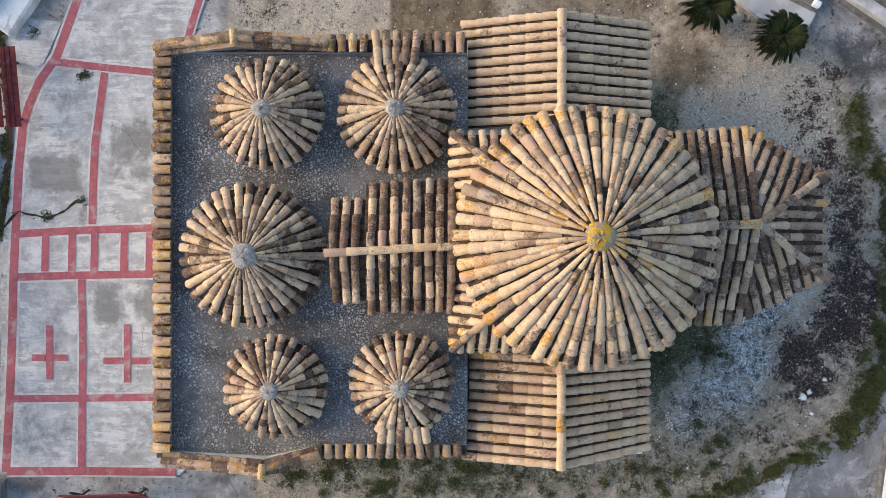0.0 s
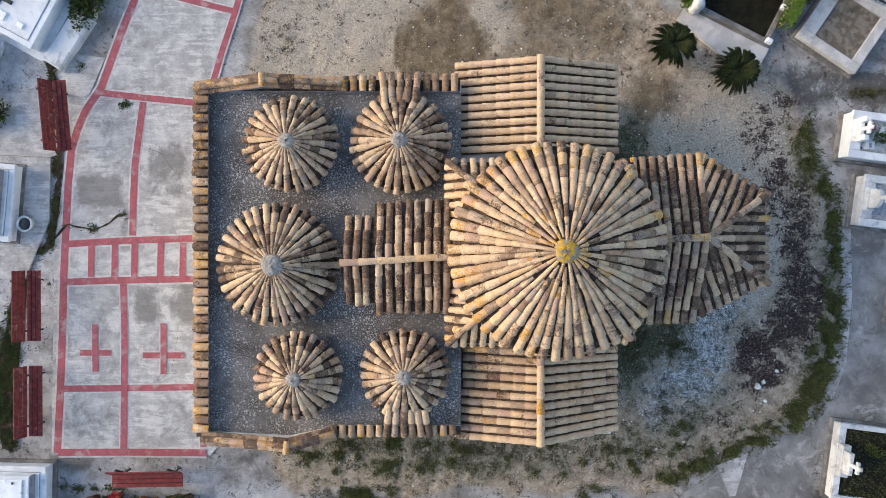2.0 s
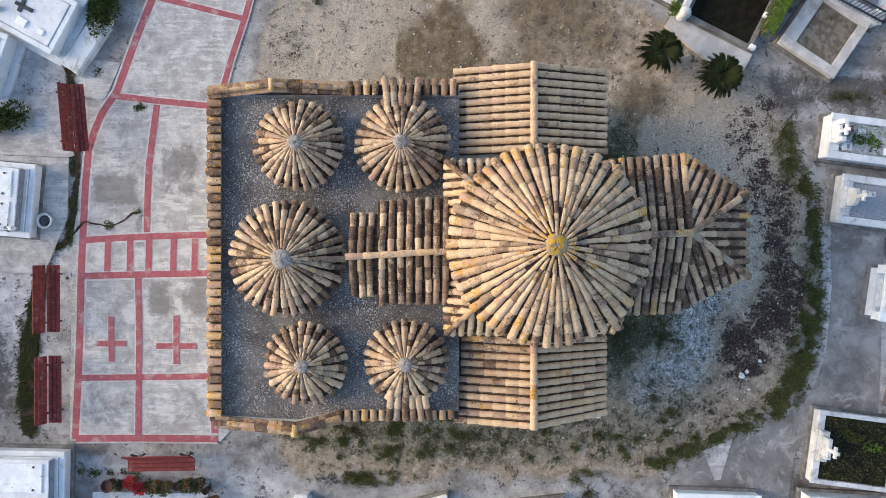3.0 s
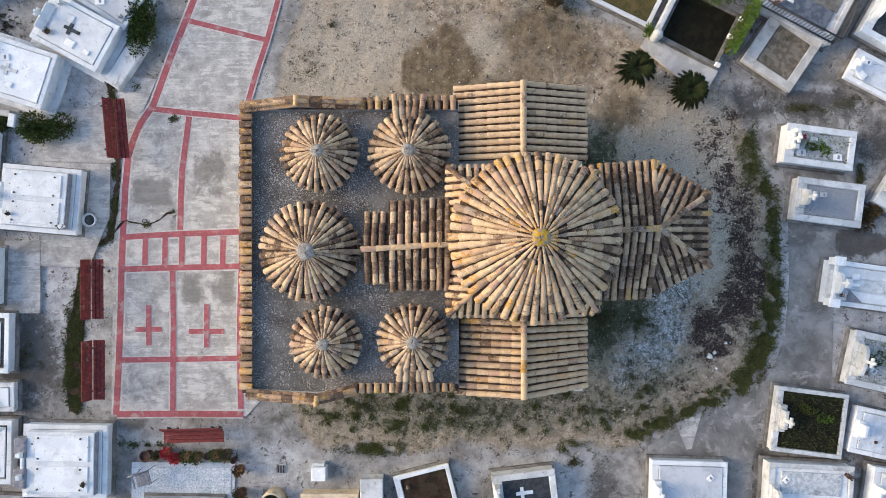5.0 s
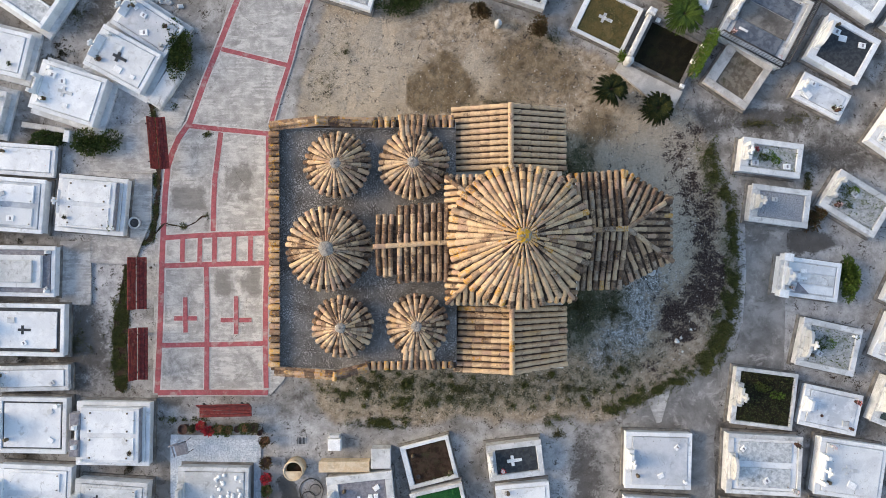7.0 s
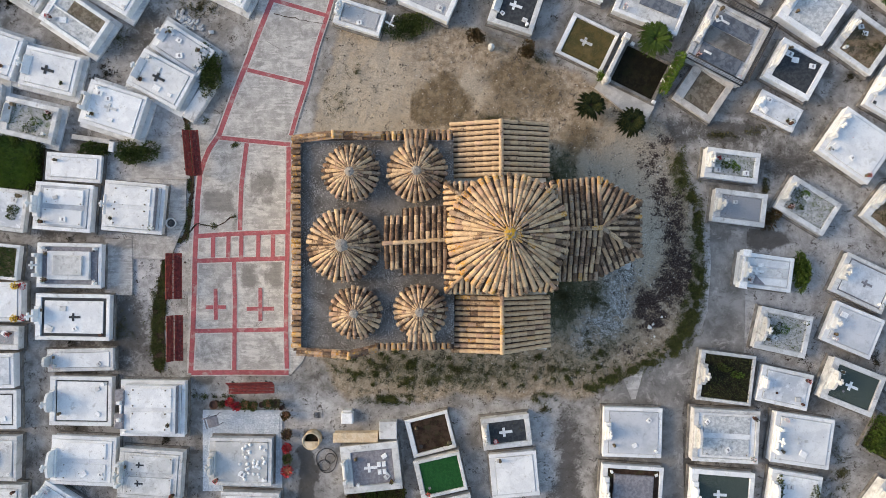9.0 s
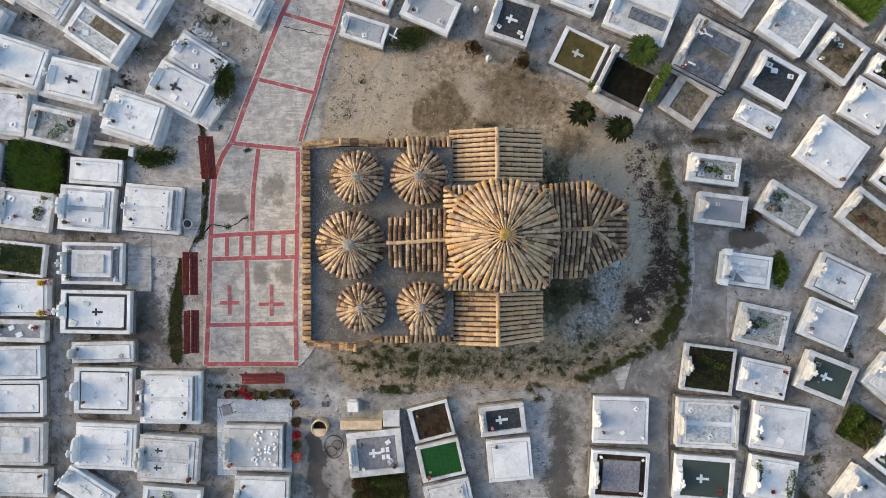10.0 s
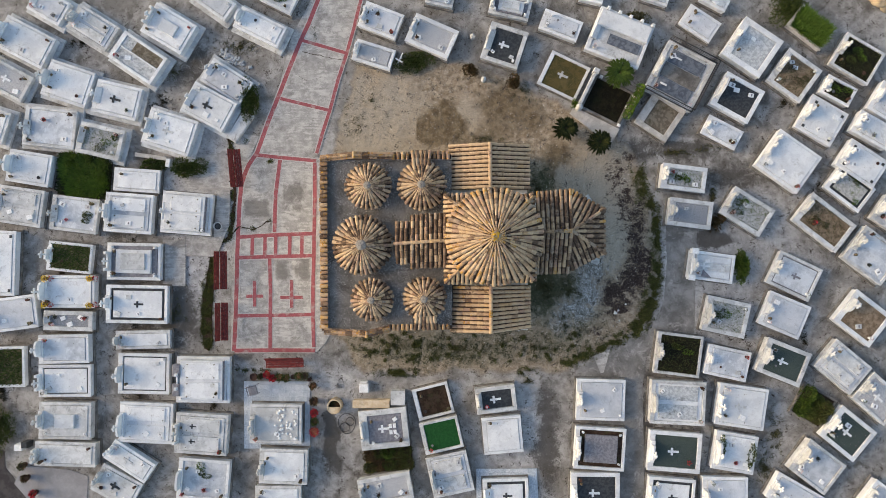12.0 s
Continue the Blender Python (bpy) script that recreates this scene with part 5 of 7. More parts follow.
    if kind in ("double", "insets", "railing", "twocross"):
        for s in (-1, 1):
            wide_, off_ = (0.14, 0.30) if kind == "railing" else (0.19, 0.25)
            yy = (iy0 + iy1) / 2 + s * ly * off_
            part("slab", blocks((ix0 + lx * 0.08, ix1 - lx * 0.10, yy - ly * wide_, yy + ly * wide_, z, z + 0.045), c=0.012), SLATE if kind == "railing" else MOTTLED if kind == "insets" else stone, lay)
            for u in (0.16, 0.86):
                for v in (-0.15, 0.15):
                    if rng.random() < 0.7:
                        bm = lathe(bmesh.new(), [(0.022, z + 0.045), (0.026, z + 0.06), (0.012, z + 0.075)], 6, Matrix.Translation((ix0 + lx * u, yy + v * ly, 0)))
                        part("stud", bm, BRONZE, lay)
    if kind in ("plaque", "tier", "tier2"):
        a = 0.12 if kind != "plaque" else 0.28
        s1 = part("upper_slab", blocks((ix0 + lx * a, ix1 - lx * a, iy0 + ly * a, iy1 - ly * a, z, z + 0.12), c=0.02), GRANITE if kind == "tier2" else MARBLE, lay)
        if kind == "tier":
            part("upper_slab", blocks((ix0 + lx * 0.24, ix1 - lx * 0.24, iy0 + ly * 0.24, iy1 - ly * 0.24, z + 0.12, z + 0.20), c=0.02), MARBLE_OLD, s1)
            for sx in (ix0, ix1 - 0.12):
                for sy in (iy0, iy1 - 0.12):
                    part("post", blocks((sx, sx + 0.12, sy, sy + 0.12, z, z + 0.22), c=0.03), MARBLE, t)
    if kind == "half":
        part("bed", blocks((ix0 + lx * 0.28, ix1, iy0 + ly * 0.56, iy1, bed_z, bed_z + 0.03), c=0.005), GREYSOIL, lay)
        part("rim", blocks((ix0, ix1, iy0 + ly * 0.50, iy0 + ly * 0.555, bed_z, bed_z + 0.07), c=0.01), stone, lay)
    inlay = {"darkcross": BLACK, "twocross": BLACK, "palecross": MARBLE_OLD, "whitecross": WHITE, "whitecross2": WHITE, "gravelcross": WHITE, "books": WHITE, "drygrass": MARBLE_OLD}
    if kind in ("blackrim", "rimcross", "thinrim", "rimmoss", "gravelrim"):
        e = 0.06 if kind in ("thinrim", "gravelrim", "rimcross") else 0.13
        part("slab", blocks((ix0 + e, ix1 - e, iy0 + e, iy1 - e, bed_z, bed_z + 0.035), c=0.01), MOSSY if kind == "rimmoss" else CHIPS if kind == "gravelrim" else MARBLE_WORN if kind == "rimcross" else MARBLE, lay)
        z = bed_z + 0.035
        if kind in ("blackrim", "rimcross"):
            part("inlaid_cross", flat_cross(bmesh.new(), mx + 0.05, (iy0 + iy1) / 2, 0.42, z, z + 0.012), BLACK if kind == "blackrim" else GRANITE, lay, "dark cross laid in the slab")
    if kind in inlay:
        spots = ((-0.22, 0.22) if kind == "twocross" else (0.0,))
        for s in spots:
            part("inlaid_cross", flat_cross(bmesh.new(), mx - (0.2 if kind == "twocross" else 0.05) * lx, (iy0 + iy1) / 2 + s * ly, 0.30 if kind == "twocross" else 0.48, z + (0.045 if kind == "twocross" else 0), z + (0.057 if kind == "twocross" else 0.03), rng.uniform(-2, 2)), inlay[kind], lay, "cross laid on the tomb")
    if kind == "corners":
        for sx in (ix1 - 0.16, ix0 + 0.04):
            for sy in (iy0 + 0.04, iy1 - 0.20):
                part("corner_inlay", blocks((sx, sx + 0.14, sy, sy + 0.14, z, z + 0.006), c=0.002), BLACK, lay)
    if kind == "stones":
        bm = bmesh.new()
        for _ in range(34):
            px, py, r = rng.uniform(mx - 0.05, ix1 - 0.05), rng.uniform(iy0 + 0.05, iy1 - 0.05), rng.uniform(0.04, 0.08)
            lathe(bm, [(r * 0.8, z - 0.01), (r, z + r * 0.3), (r * 0.5, z + r * 0.7)], 6, pose(px, py, 0, 0, 0, rng.uniform(0, 60)))
        part("white_stone", bm, WHITE, t)["kind"] = "stuff"
    if kind in ("grass", "grass2", "bed", "drygrass", "turf", "darkplot", "moss", "rimmoss", "soil", "dirt"):
        tall, per = {"grass": (0.13, 700), "grass2": (0.08, 330), "bed": (0.30, 2600), "drygrass": (0.06, 420), "turf": (0.035, 1400), "darkplot": (0.05, 600), "moss": (0.08, 110), "rimmoss": (0.06, 60), "soil": (0.06, 200), "dirt": (0.08, 260)}[kind]
        grass_bed(lay, ix0, ix1, iy0, iy1, bed_z, {"bed": HEDGE, "drygrass": DRYLEAF, "turf": TURFLEAF, "darkplot": PEATLEAF, "soil": DARKLEAF, "grass2": DUSKLEAF, "dirt": WEED}.get(kind, LEAF), rng, tall, per)
    if kind in ("moss", "rimmoss", "moss2", "grass2", "dirt"):
        for _ in range(3):
            cx, cy = rng.uniform(ix0 + 0.2, ix1 - 0.2), rng.uniform(iy0 + 0.1, iy1 - 0.1)
            part("moss_cushion", foliage(bmesh.new(), (cx, cy, bed_z), rng.uniform(0.15, 0.3), rng.uniform(0.1, 0.2), 0.06, 170, 0.05, rng), (WEED if kind == "dirt" else rng.choice((LEAF, HEDGE, LEAF))), t)["kind"] = "stuff"
    if kind == "plants":
        for xx in (ix0 + 0.12, ix1 - 0.1):
            part("plant", foliage(bmesh.new(), (xx, rng.uniform(-0.2, 0.2), z), 0.16, ly * 0.4, 0.16, 260, 0.08, rng), LEAF, t)["kind"] = "stuff"
    if kind == "flowers":
        for sx in (ix0, ix1):
            for sy in (iy0, iy1):
                p = part("flower_pot", lathe(bmesh.new(), [(0.08, h), (0.11, h + 0.16), (0.09, h + 0.15)], 9, Matrix.Translation((sx, sy, 0))), CLAYDARK, t)
                part("bouquet", foliage(bmesh.new(), (sx, sy, h + 0.16), 0.15, 0.15, 0.12, 110, 0.06, rng), YELLOW, p, "yellow flowers in bloom")["kind"] = "stuff"
                part("bouquet", foliage(bmesh.new(), (sx + 0.2, sy, h), 0.14, 0.12, 0.12, 70, 0.06, rng), CRIMSON, p, "dark red flowers")["kind"] = "stuff"
    if kind == "railing":
        for a, b in (((-X, -Y), (X, -Y)), ((X, -Y), (X, Y)), ((X, Y), (-X, Y))):
            railing = part("railing", tube(bmesh.new(), [(*a, h + 0.55), (*b, h + 0.55)], 0.026, 5), IRON, t, "black iron railing")
            part("lower_rail", tube(bmesh.new(), [(*a, h + 0.12), (*b, h + 0.12)], 0.026, 5), IRON, railing)
            n = int(math.dist(a, b) / 0.11)
            for i in range(n + 1):
                q = Vector(a).lerp(Vector(b), i / n)
                part("baluster", tube(bmesh.new(), [(q.x, q.y, h - 0.01), (q.x, q.y, h + 0.60)], 0.013, 4), IRON, railing)
    if kind == "railing":
        part("soil_strip", blocks((ix0 + lx * 0.06, ix1 - lx * 0.06, -ly * 0.15, ly * 0.15, z, z + 0.02), c=0.005), PLINTH, lay, "strip of brown earth between the slabs")
        for q, u in ((-1, 0.16), (1, 0.20)):
            part("white_bar", blocks((ix0 + lx * u, ix0 + lx * u + 0.34, q * ly * 0.30 - 0.04, q * ly * 0.30 + 0.04, z + 0.046, z + 0.085), c=0.01), WHITE, t)
    if kind == "darkplot":
        wall = part("head_wall", blocks((-X - 0.10, -X + 0.06, -Y + 0.1, Y - 0.1, h, h + 0.34), c=0.02), MARBLE_OLD, t, "white head wall with end posts")
        part("post", blocks((-X - 0.16, -X + 0.12, Y - 0.095, Y + 0.12, h, h + 0.46), c=0.03), MARBLE, wall)
        part("urn", lathe(bmesh.new(), [(0.16, h), (0.17, h + 0.1), (0.10, h + 0.18), (0.17, h + 0.34), (0.12, h + 0.46), (0.03, h + 0.5)], 12, Matrix.Translation((-X + 0.02, -Y - 0.06, 0))), MARBLE_OLD, wall)
        for sx, sy in ((X - 0.02, -Y + 0.05), (X - 0.06, Y * 0.1), (X + 0.02, Y * 0.8), (-X + 0.34, Y - 0.04)):
            part("corner_block", blocks((sx - 0.08, sx + 0.08, sy - 0.06, sy + 0.06, h, h + 0.14), c=0.02), WHITE, t)
    if kind == "mausoleum":
        part("trough", blocks((-X * 0.35, X * 0.80, -Y * 0.42, Y * 0.02, h - 0.03, h + 0.012), c=0.004), SLATE, t)
        for i in range(5):
            part("post", blocks((-X + 0.3 + i * (L - 0.5) / 4, -X + 0.45 + i * (L - 0.5) / 4, Y - 0.14, Y + 0.02, h, h + 0.24), c=0.03), stone, t)
        part("back_slab", blocks((-X + 0.1, X - 0.1, Y * 0.15, Y - 0.15, h, h + 0.16), c=0.03), MARBLE, t)
    if kind == "books":
        for i in range(4):
            part("book", blocks((mx + 0.18 + (i % 2) * 0.2, mx + 0.33 + (i % 2) * 0.2, -0.3 + 0.3 * (i // 2), -0.10 + 0.3 * (i // 2), bed_z, bed_z + 0.05), c=0.01), WHITE, t, "white open book of stone")
    if kind == "portal":
        for q in (-1, 1):
            part("post", blocks((-X - 0.06, -X + 0.22, q * Y * 0.92 - 0.11, q * Y * 0.92 + 0.11, h, h + 0.34), (-X - 0.09, -X + 0.25, q * Y * 0.92 - 0.14, q * Y * 0.92 + 0.14, h + 0.341, h + 0.39), c=0.02), WHITE, t)
        part("lintel", blocks((-X + 0.02, -X + 0.12, -Y * 0.74, Y * 0.74, h + 0.20, h + 0.28), c=0.02), WHITE, t)
        for i in range(3):
            part("slab", blocks((ix0 + 0.08, ix1 - 0.04, iy0 + ly * (0.03 + i * 0.33), iy0 + ly * (0.31 + i * 0.33), z, z + 0.05), c=0.014), MARBLE if i != 1 else MARBLE_OLD, lay)
        part("relief_cross", flat_cross(bmesh.new(), ix0 + lx * 0.30, iy0 + ly * 0.50, 0.40, z + 0.05, z + 0.085), WHITE, lay, "white relief cross on the slab")
        bm = polygon_slab([(ix0 + lx * 0.22, iy0 + 0.02), (ix0 + lx * 0.50, iy0 + 0.02), (ix0 + lx * 0.26, iy0 + ly * 0.34)], z + 0.051, z + 0.075)
        part("cover_sheet", bm, GRANITE, t, "dark grey sheet laid over a corner")
    if kind == "trough":
        # a raised slab with two studded panels; it ends in a step above the low foot
        end = ix1 - 0.14
        raised = part("upper_slab", blocks((ix0 + 0.03, end, iy0 + 0.02, iy1 - 0.02, z, z + 0.20), c=0.014), MARBLE, lay)
        # Thin dark panel added to paint the shade on the marble step.
        part("step_panel", blocks((end + 0.002, end + 0.035, iy0 + 0.03, iy1 - 0.03, z, z + 0.175), c=0.006), GRANITE, lay, "added dark panel for the shade on the foot step")
        for q in (-1, 1):
            yy = (iy0 + iy1) / 2 + q * ly * 0.24
            part("panel", blocks((ix0 + lx * 0.14, end - 0.16, yy - ly * 0.20, yy + ly * 0.20, z + 0.20, z + 0.235), c=0.012), MARBLE, raised)
            for u in (0.18, 0.76):
                for v in (-0.16, 0.16):
                    part("stud", lathe(bmesh.new(), [(0.030, z + 0.235), (0.034, z + 0.255), (0.012, z + 0.27)], 7, Matrix.Translation((ix0 + lx * u, yy + v * ly, 0))), BRONZE, raised)
            if y < 0:
                part("head_block", blocks((-X - 0.10, -X + 0.28, yy - 0.30, yy + 0.30, h, h + 0.30), c=0.04), GRANITE, t, "rough dark grey head block")
    if kind not in ("plain", "soil", "turf", "bed", "drygrass", "darkplot", "half", "barebed"):
        headstone(t, -X + 0.02, W, h, stone if stone is not CEMENT else MARBLE_OLD, rng)
    if kind not in ("darkplot", "bed", "drygrass", "barebed"):
        for _ in range(rng.choice((0, 1, 1, 2, 3))):
            vase(t, rng.choice((ix0 + 0.12, ix0 + 0.2, ix1 - 0.12)), rng.choice((iy0 + 0.1, iy1 - 0.1, iy0 + 0.16)), z + 0.20 if kind == "trough" else max(z, h), rng)
        top = z + (0.046 if kind in ("double", "insets", "railing", "twocross", "portal") else 0.236 if kind == "trough" else 0.0)
        if kind in ("plaque", "tier", "tier2"):
            top = z + 0.002
        spots = [(0.14, 0.2), (0.14, 0.8), (0.3, 0.28), (0.34, 0.72), (0.82, 0.2), (0.8, 0.8), (0.52, 0.2)]
        if kind in ("plaque", "tier", "tier2"):
            spots = [(0.06, 0.1), (0.06, 0.9), (0.94, 0.1), (0.94, 0.9)]
        rng.shuffle(spots)
        books = 0 if kind in ("plain", "grass", "grass2", "turf", "soil", "trough") else rng.choice((0, 1, 1, 2, 2, 3))
        for u, v in spots[:books]:
            s = rng.uniform(0.7, 1.15) if len(spots) > 4 else 0.5
            ob = part("stone_book", block(bmesh.new(), -0.13 * s, 0.13 * s, -0.10 * s, 0.10 * s, 0, 0.045, 0.008), rng.choice((WHITE, WHITE, MARBLE_OLD)), t, "small marble memorial book")
            ob.matrix_local = pose(ix0 + u * lx, iy0 + v * ly, top, 0, 0, rng.choice((0, 0, 20, -25, 40)) + rng.uniform(-8, 8))
            if rng.random() < 0.6:
                lines = part("inscription", blocks((-0.02 * s, 0.05 * s, -0.06 * s, 0.06 * s, 0.045, 0.0475), c=0.0005), GRANITE, ob, "grey inscription panel")
        for u, v in spots[books:books + rng.choice((0, 0, 1, 1))]:
            r = rng.uniform(0.05, 0.10) if len(spots) > 4 else 0.05
            m = Matrix.Translation((ix0 + u * lx, iy0 + v * ly, top))
            bowl = part("flower_bowl", lathe(bmesh.new(), [(r * 0.6, 0), (r, r * 0.8), (r * 0.85, r * 0.8), (r * 0.6, r * 0.5)], 10, m), rng.choice((IRON, CLAYDARK, GRANITE, CLAYDARK)), t)
            if rng.random() < 0.6:
                part("bouquet", foliage(bmesh.new(), (ix0 + u * lx, iy0 + v * ly, top + r * 0.7), r * 1.2, r * 1.2, r, 40, 0.05, rng), rng.choice((LEAF, DUSKLEAF, CRIMSON, DUSKLEAF)), bowl, "small dark plant")["kind"] = "stuff"
        litter_bits(t, ix0, ix1, iy0, iy1, z if kind not in ("double", "insets", "railing", "twocross", "portal", "trough") else z + (0.24 if kind == "trough" else 0.051), rng)
        if rng.random() < 0.35:
            bm = lathe(bmesh.new(), [(0.06, z), (0.06, z + 0.14), (0.075, z + 0.15), (0.02, z + 0.21)], 6, Matrix.Translation((ix0 + 0.2, rng.choice((-1, 1)) * ly * 0.3, 0)))
            part("lantern", bm, BRONZE, t, "small metal grave lantern")
    return t


DRYLEAF = leaf_material("dry_leaf", [(0.13, 0.10, 0.04), (0.085, 0.075, 0.032), (0.17, 0.13, 0.06)])
TURFLEAF = leaf_material("turf_blade", [(0.012, 0.08, 0.02), (0.02, 0.12, 0.03), (0.01, 0.06, 0.016)])
PEATLEAF = leaf_material("peat_blade", [(0.006, 0.006, 0.004), (0.012, 0.011, 0.006), (0.009, 0.013, 0.005)])
DUSKLEAF = leaf_material("dusky_leaf", [(0.018, 0.026, 0.010), (0.032, 0.045, 0.015), (0.06, 0.07, 0.025), (0.02, 0.02, 0.011)])
DARKLEAF = leaf_material("dark_leaf", [(0.022, 0.02, 0.012), (0.036, 0.03, 0.018), (0.028, 0.033, 0.014), (0.06, 0.038, 0.025)])

tomb(-18.94, 11.56, -30.1, 1.83, 1.28, 0.46, "slab")
tomb(-20.09, 9.79, -27.7, 2.68, 1.65, 0.52, "slab")
tomb(-16.80, 10.50, -32.3, 2.28, 1.37, 0.42, "double")
tomb(-13.00, 10.37, -31.0, 2.30, 1.63, 0.58, "plaque")
tomb(-14.52, 8.96, -34.3, 2.50, 1.55, 0.58, "half")
tomb(-18.00, 7.75, -18.8, 2.29, 1.81, 0.46, "slab")
tomb(-15.63, 6.94, -13.7, 2.25, 1.62, 0.42, "darkcross")
tomb(-18.93, 5.61, -6.7, 2.56, 1.93, 0.42, "worn")
tomb(-16.47, 4.93, -13.3, 2.21, 1.54, 0.42, "moss")
tomb(-12.97, 5.33, -17.9, 2.41, 1.79, 0.58, "palecross")
tomb(-10.27, 7.83, -33.1, 2.32, 1.31, 0.32, "slab")
tomb(-11.08, 6.55, -28.6, 2.33, 1.61, 0.52, "darkcross")
tomb(-21.04, 7.99, -28.3, 2.27, 1.38, 0.42, "gravelcross")
tomb(-21.98, 5.85, -17.6, 1.99, 1.62, 0.46, "slab")
tomb(-10.83, 11.72, -35.4, 2.02, 1.03, 0.52, "slab")
tomb(-19.89, 3.62, -9.8, 2.12, 1.59, 0.52, "slab")
tomb(-20.43, 1.77, -8.7, 2.33, 1.83, 0.46, "double")
tomb(-17.74, 1.35, -7.3, 2.31, 1.72, 0.42, "moss2")
tomb(-14.71, 3.01, -4.3, 2.27, 1.14, 0.32, "plain")
tomb(-15.02, 1.39, -4.6, 2.34, 1.93, 0.52, "double")
tomb(-12.20, 1.37, -5.1, 2.46, 2.04, 0.46, "trough")
tomb(-17.98, -0.75, -6.3, 2.19, 1.44, 0.42, "grass")
tomb(-17.98, -2.42, -0.7, 2.57, 1.58, 0.52, "flowers")
tomb(-18.01, -3.85, -1.9, 2.40, 0.96, 0.52, "gravel")
tomb(-14.80, -0.97, -1.5, 2.63, 1.81, 0.46, "tier")
tomb(-14.67, -3.06, -1.3, 3.02, 1.87, 0.46, "blackrim")
tomb(-21.67, -1.00, -2.1, 2.18, 3.18, 0.52, "corners")
tomb(-20.76, -3.49, 7.3, 2.44, 1.64, 0.52, "slab")
tomb(-14.43, -4.81, 1.0, 2.69, 0.91, 0.32, "slab")
tomb(-18.23, -5.22, 0.9, 2.46, 1.41, 0.52, "slab")
tomb(-18.24, -6.79, 0.1, 2.58, 1.59, 0.42, "thinrim")
tomb(-18.18, -8.72, -1.3, 2.57, 1.81, 0.52, "plaque")
tomb(-18.15, -10.33, -2.1, 2.97, 1.19, 0.58, "slab")
tomb(-14.34, -6.45, -1.3, 2.51, 1.98, 0.46, "thinrim")
tomb(-11.43, -6.75, -1.2, 2.61, 2.26, 0.46, "trough")
tomb(-14.24, -8.85, -2.7, 2.62, 1.98, 0.46, "double")
tomb(-11.49, -9.37, -4.1, 2.55, 1.98, 0.58, "twocross")
tomb(-15.02, -10.70, -32.6, 2.36, 1.08, 0.52, "palecross")
tomb(-15.72, -11.97, -28.7, 2.19, 1.45, 0.42, "darkcross")
tomb(-11.43, -11.60, -4.9, 2.50, 1.98, 0.52, "moss2")
tomb(-21.45, -6.11, 0.9, 2.48, 1.99, 0.42, "grass")
tomb(-7.87, -8.90, -1.2, 2.51, 1.91, 0.52, "stones")
tomb(-7.52, -10.98, -2.1, 2.35, 1.70, 0.52, "slab")
tomb(-7.79, -12.67, 0.2, 2.24, 1.49, 0.46, "slab")
tomb(-2.61, -9.14, 5.8, 2.34, 1.91, 0.58, "books")
tomb(-0.23, -7.87, 14.1, 1.78, 1.56, 0.32, "soil")
tomb(0.17, -9.46, 12.6, 1.89, 1.56, 0.58, "turf")
tomb(0.58, -11.37, 12.1, 2.01, 1.99, 0.52, "double")
tomb(-2.55, -12.07, 10.3, 2.58, 1.34, 0.58, "gravel")
tomb(2.82, -7.73, 6.6, 1.96, 1.27, 0.58, "whitecross")
tomb(3.14, -9.48, 5.0, 1.91, 1.80, 0.46, "plain")
tomb(7.91, -7.80, -2.0, 2.36, 2.00, 0.46, "slab")
tomb(7.84, -10.15, -3.9, 2.46, 2.06, 0.52, "tier2")
tomb(7.61, -12.31, -0.6, 2.36, 2.00, 0.52, "whitecross")
tomb(3.29, -12.47, 1.7, 2.22, 1.69, 0.42, "blackrim")
tomb(11.70, -5.63, -7.5, 2.23, 2.03, 0.42, "grass2")
tomb(14.06, -6.04, -12.5, 2.10, 1.47, 0.42, "slab")
tomb(16.70, -5.99, -22.0, 2.24, 1.74, 0.58, "whitecross2")
tomb(19.59, -6.24, -40.0, 2.22, 1.72, 0.52, "double")
tomb(11.61, -7.93, -3.3, 2.65, 2.11, 0.58, "insets")
tomb(14.69, -8.14, -8.6, 2.39, 2.02, 0.52, "palecross")
tomb(11.47, -10.33, -4.8, 2.56, 1.95, 0.46, "whitecross2")
tomb(14.38, -10.37, -9.7, 2.06, 1.86, 0.46, "plants")
tomb(19.85, -9.48, -39.4, 2.14, 1.85, 0.42, "whitecross2")
tomb(18.28, -11.04, -37.6, 2.16, 1.79, 0.58, "worn")
tomb(17.32, -12.56, -30.0, 2.70, 1.38, 0.46, "slab")
tomb(21.26, -7.77, -41.5, 2.05, 1.67, 0.58, "gravelcross")
tomb(11.26, -12.53, -5.2, 2.27, 1.89, 0.52, "blackrim")
tomb(13.89, -12.47, -1.4, 2.20, 1.83, 0.46, "slab")
tomb(21.49, -12.94, -37.8, 2.09, 1.65, 0.52, "slab")
tomb(11.95, 2.93, -7.7, 2.17, 1.23, 0.58, "moss")
tomb(12.27, 1.22, -7.5, 2.12, 1.35, 0.52, "gravel")
tomb(15.05, 1.30, -32.0, 2.26, 1.52, 0.46, "moss")
tomb(13.28, -1.37, -8.1, 2.18, 1.39, 0.52, "portal")
tomb(17.32, -1.84, -25.6, 2.27, 1.72, 0.42, "rimcross")
tomb(16.83, -3.73, -22.9, 2.13, 1.71, 0.42, "slab")
tomb(14.00, -3.80, -12.5, 2.13, 1.72, 0.46, "moss")
tomb(20.55, -3.89, -38.0, 2.19, 1.89, 0.52, "soil2")
tomb(18.76, 0.74, -38.0, 2.64, 1.68, 0.46, "dirt")
tomb(20.02, 2.41, -37.7, 2.09, 1.45, 0.42, "rimmoss")
tomb(21.07, -0.87, -37.3, 2.32, 1.95, 0.52, "worn")
tomb(22.13, 1.03, -34.2, 1.84, 1.41, 0.46, "worn")
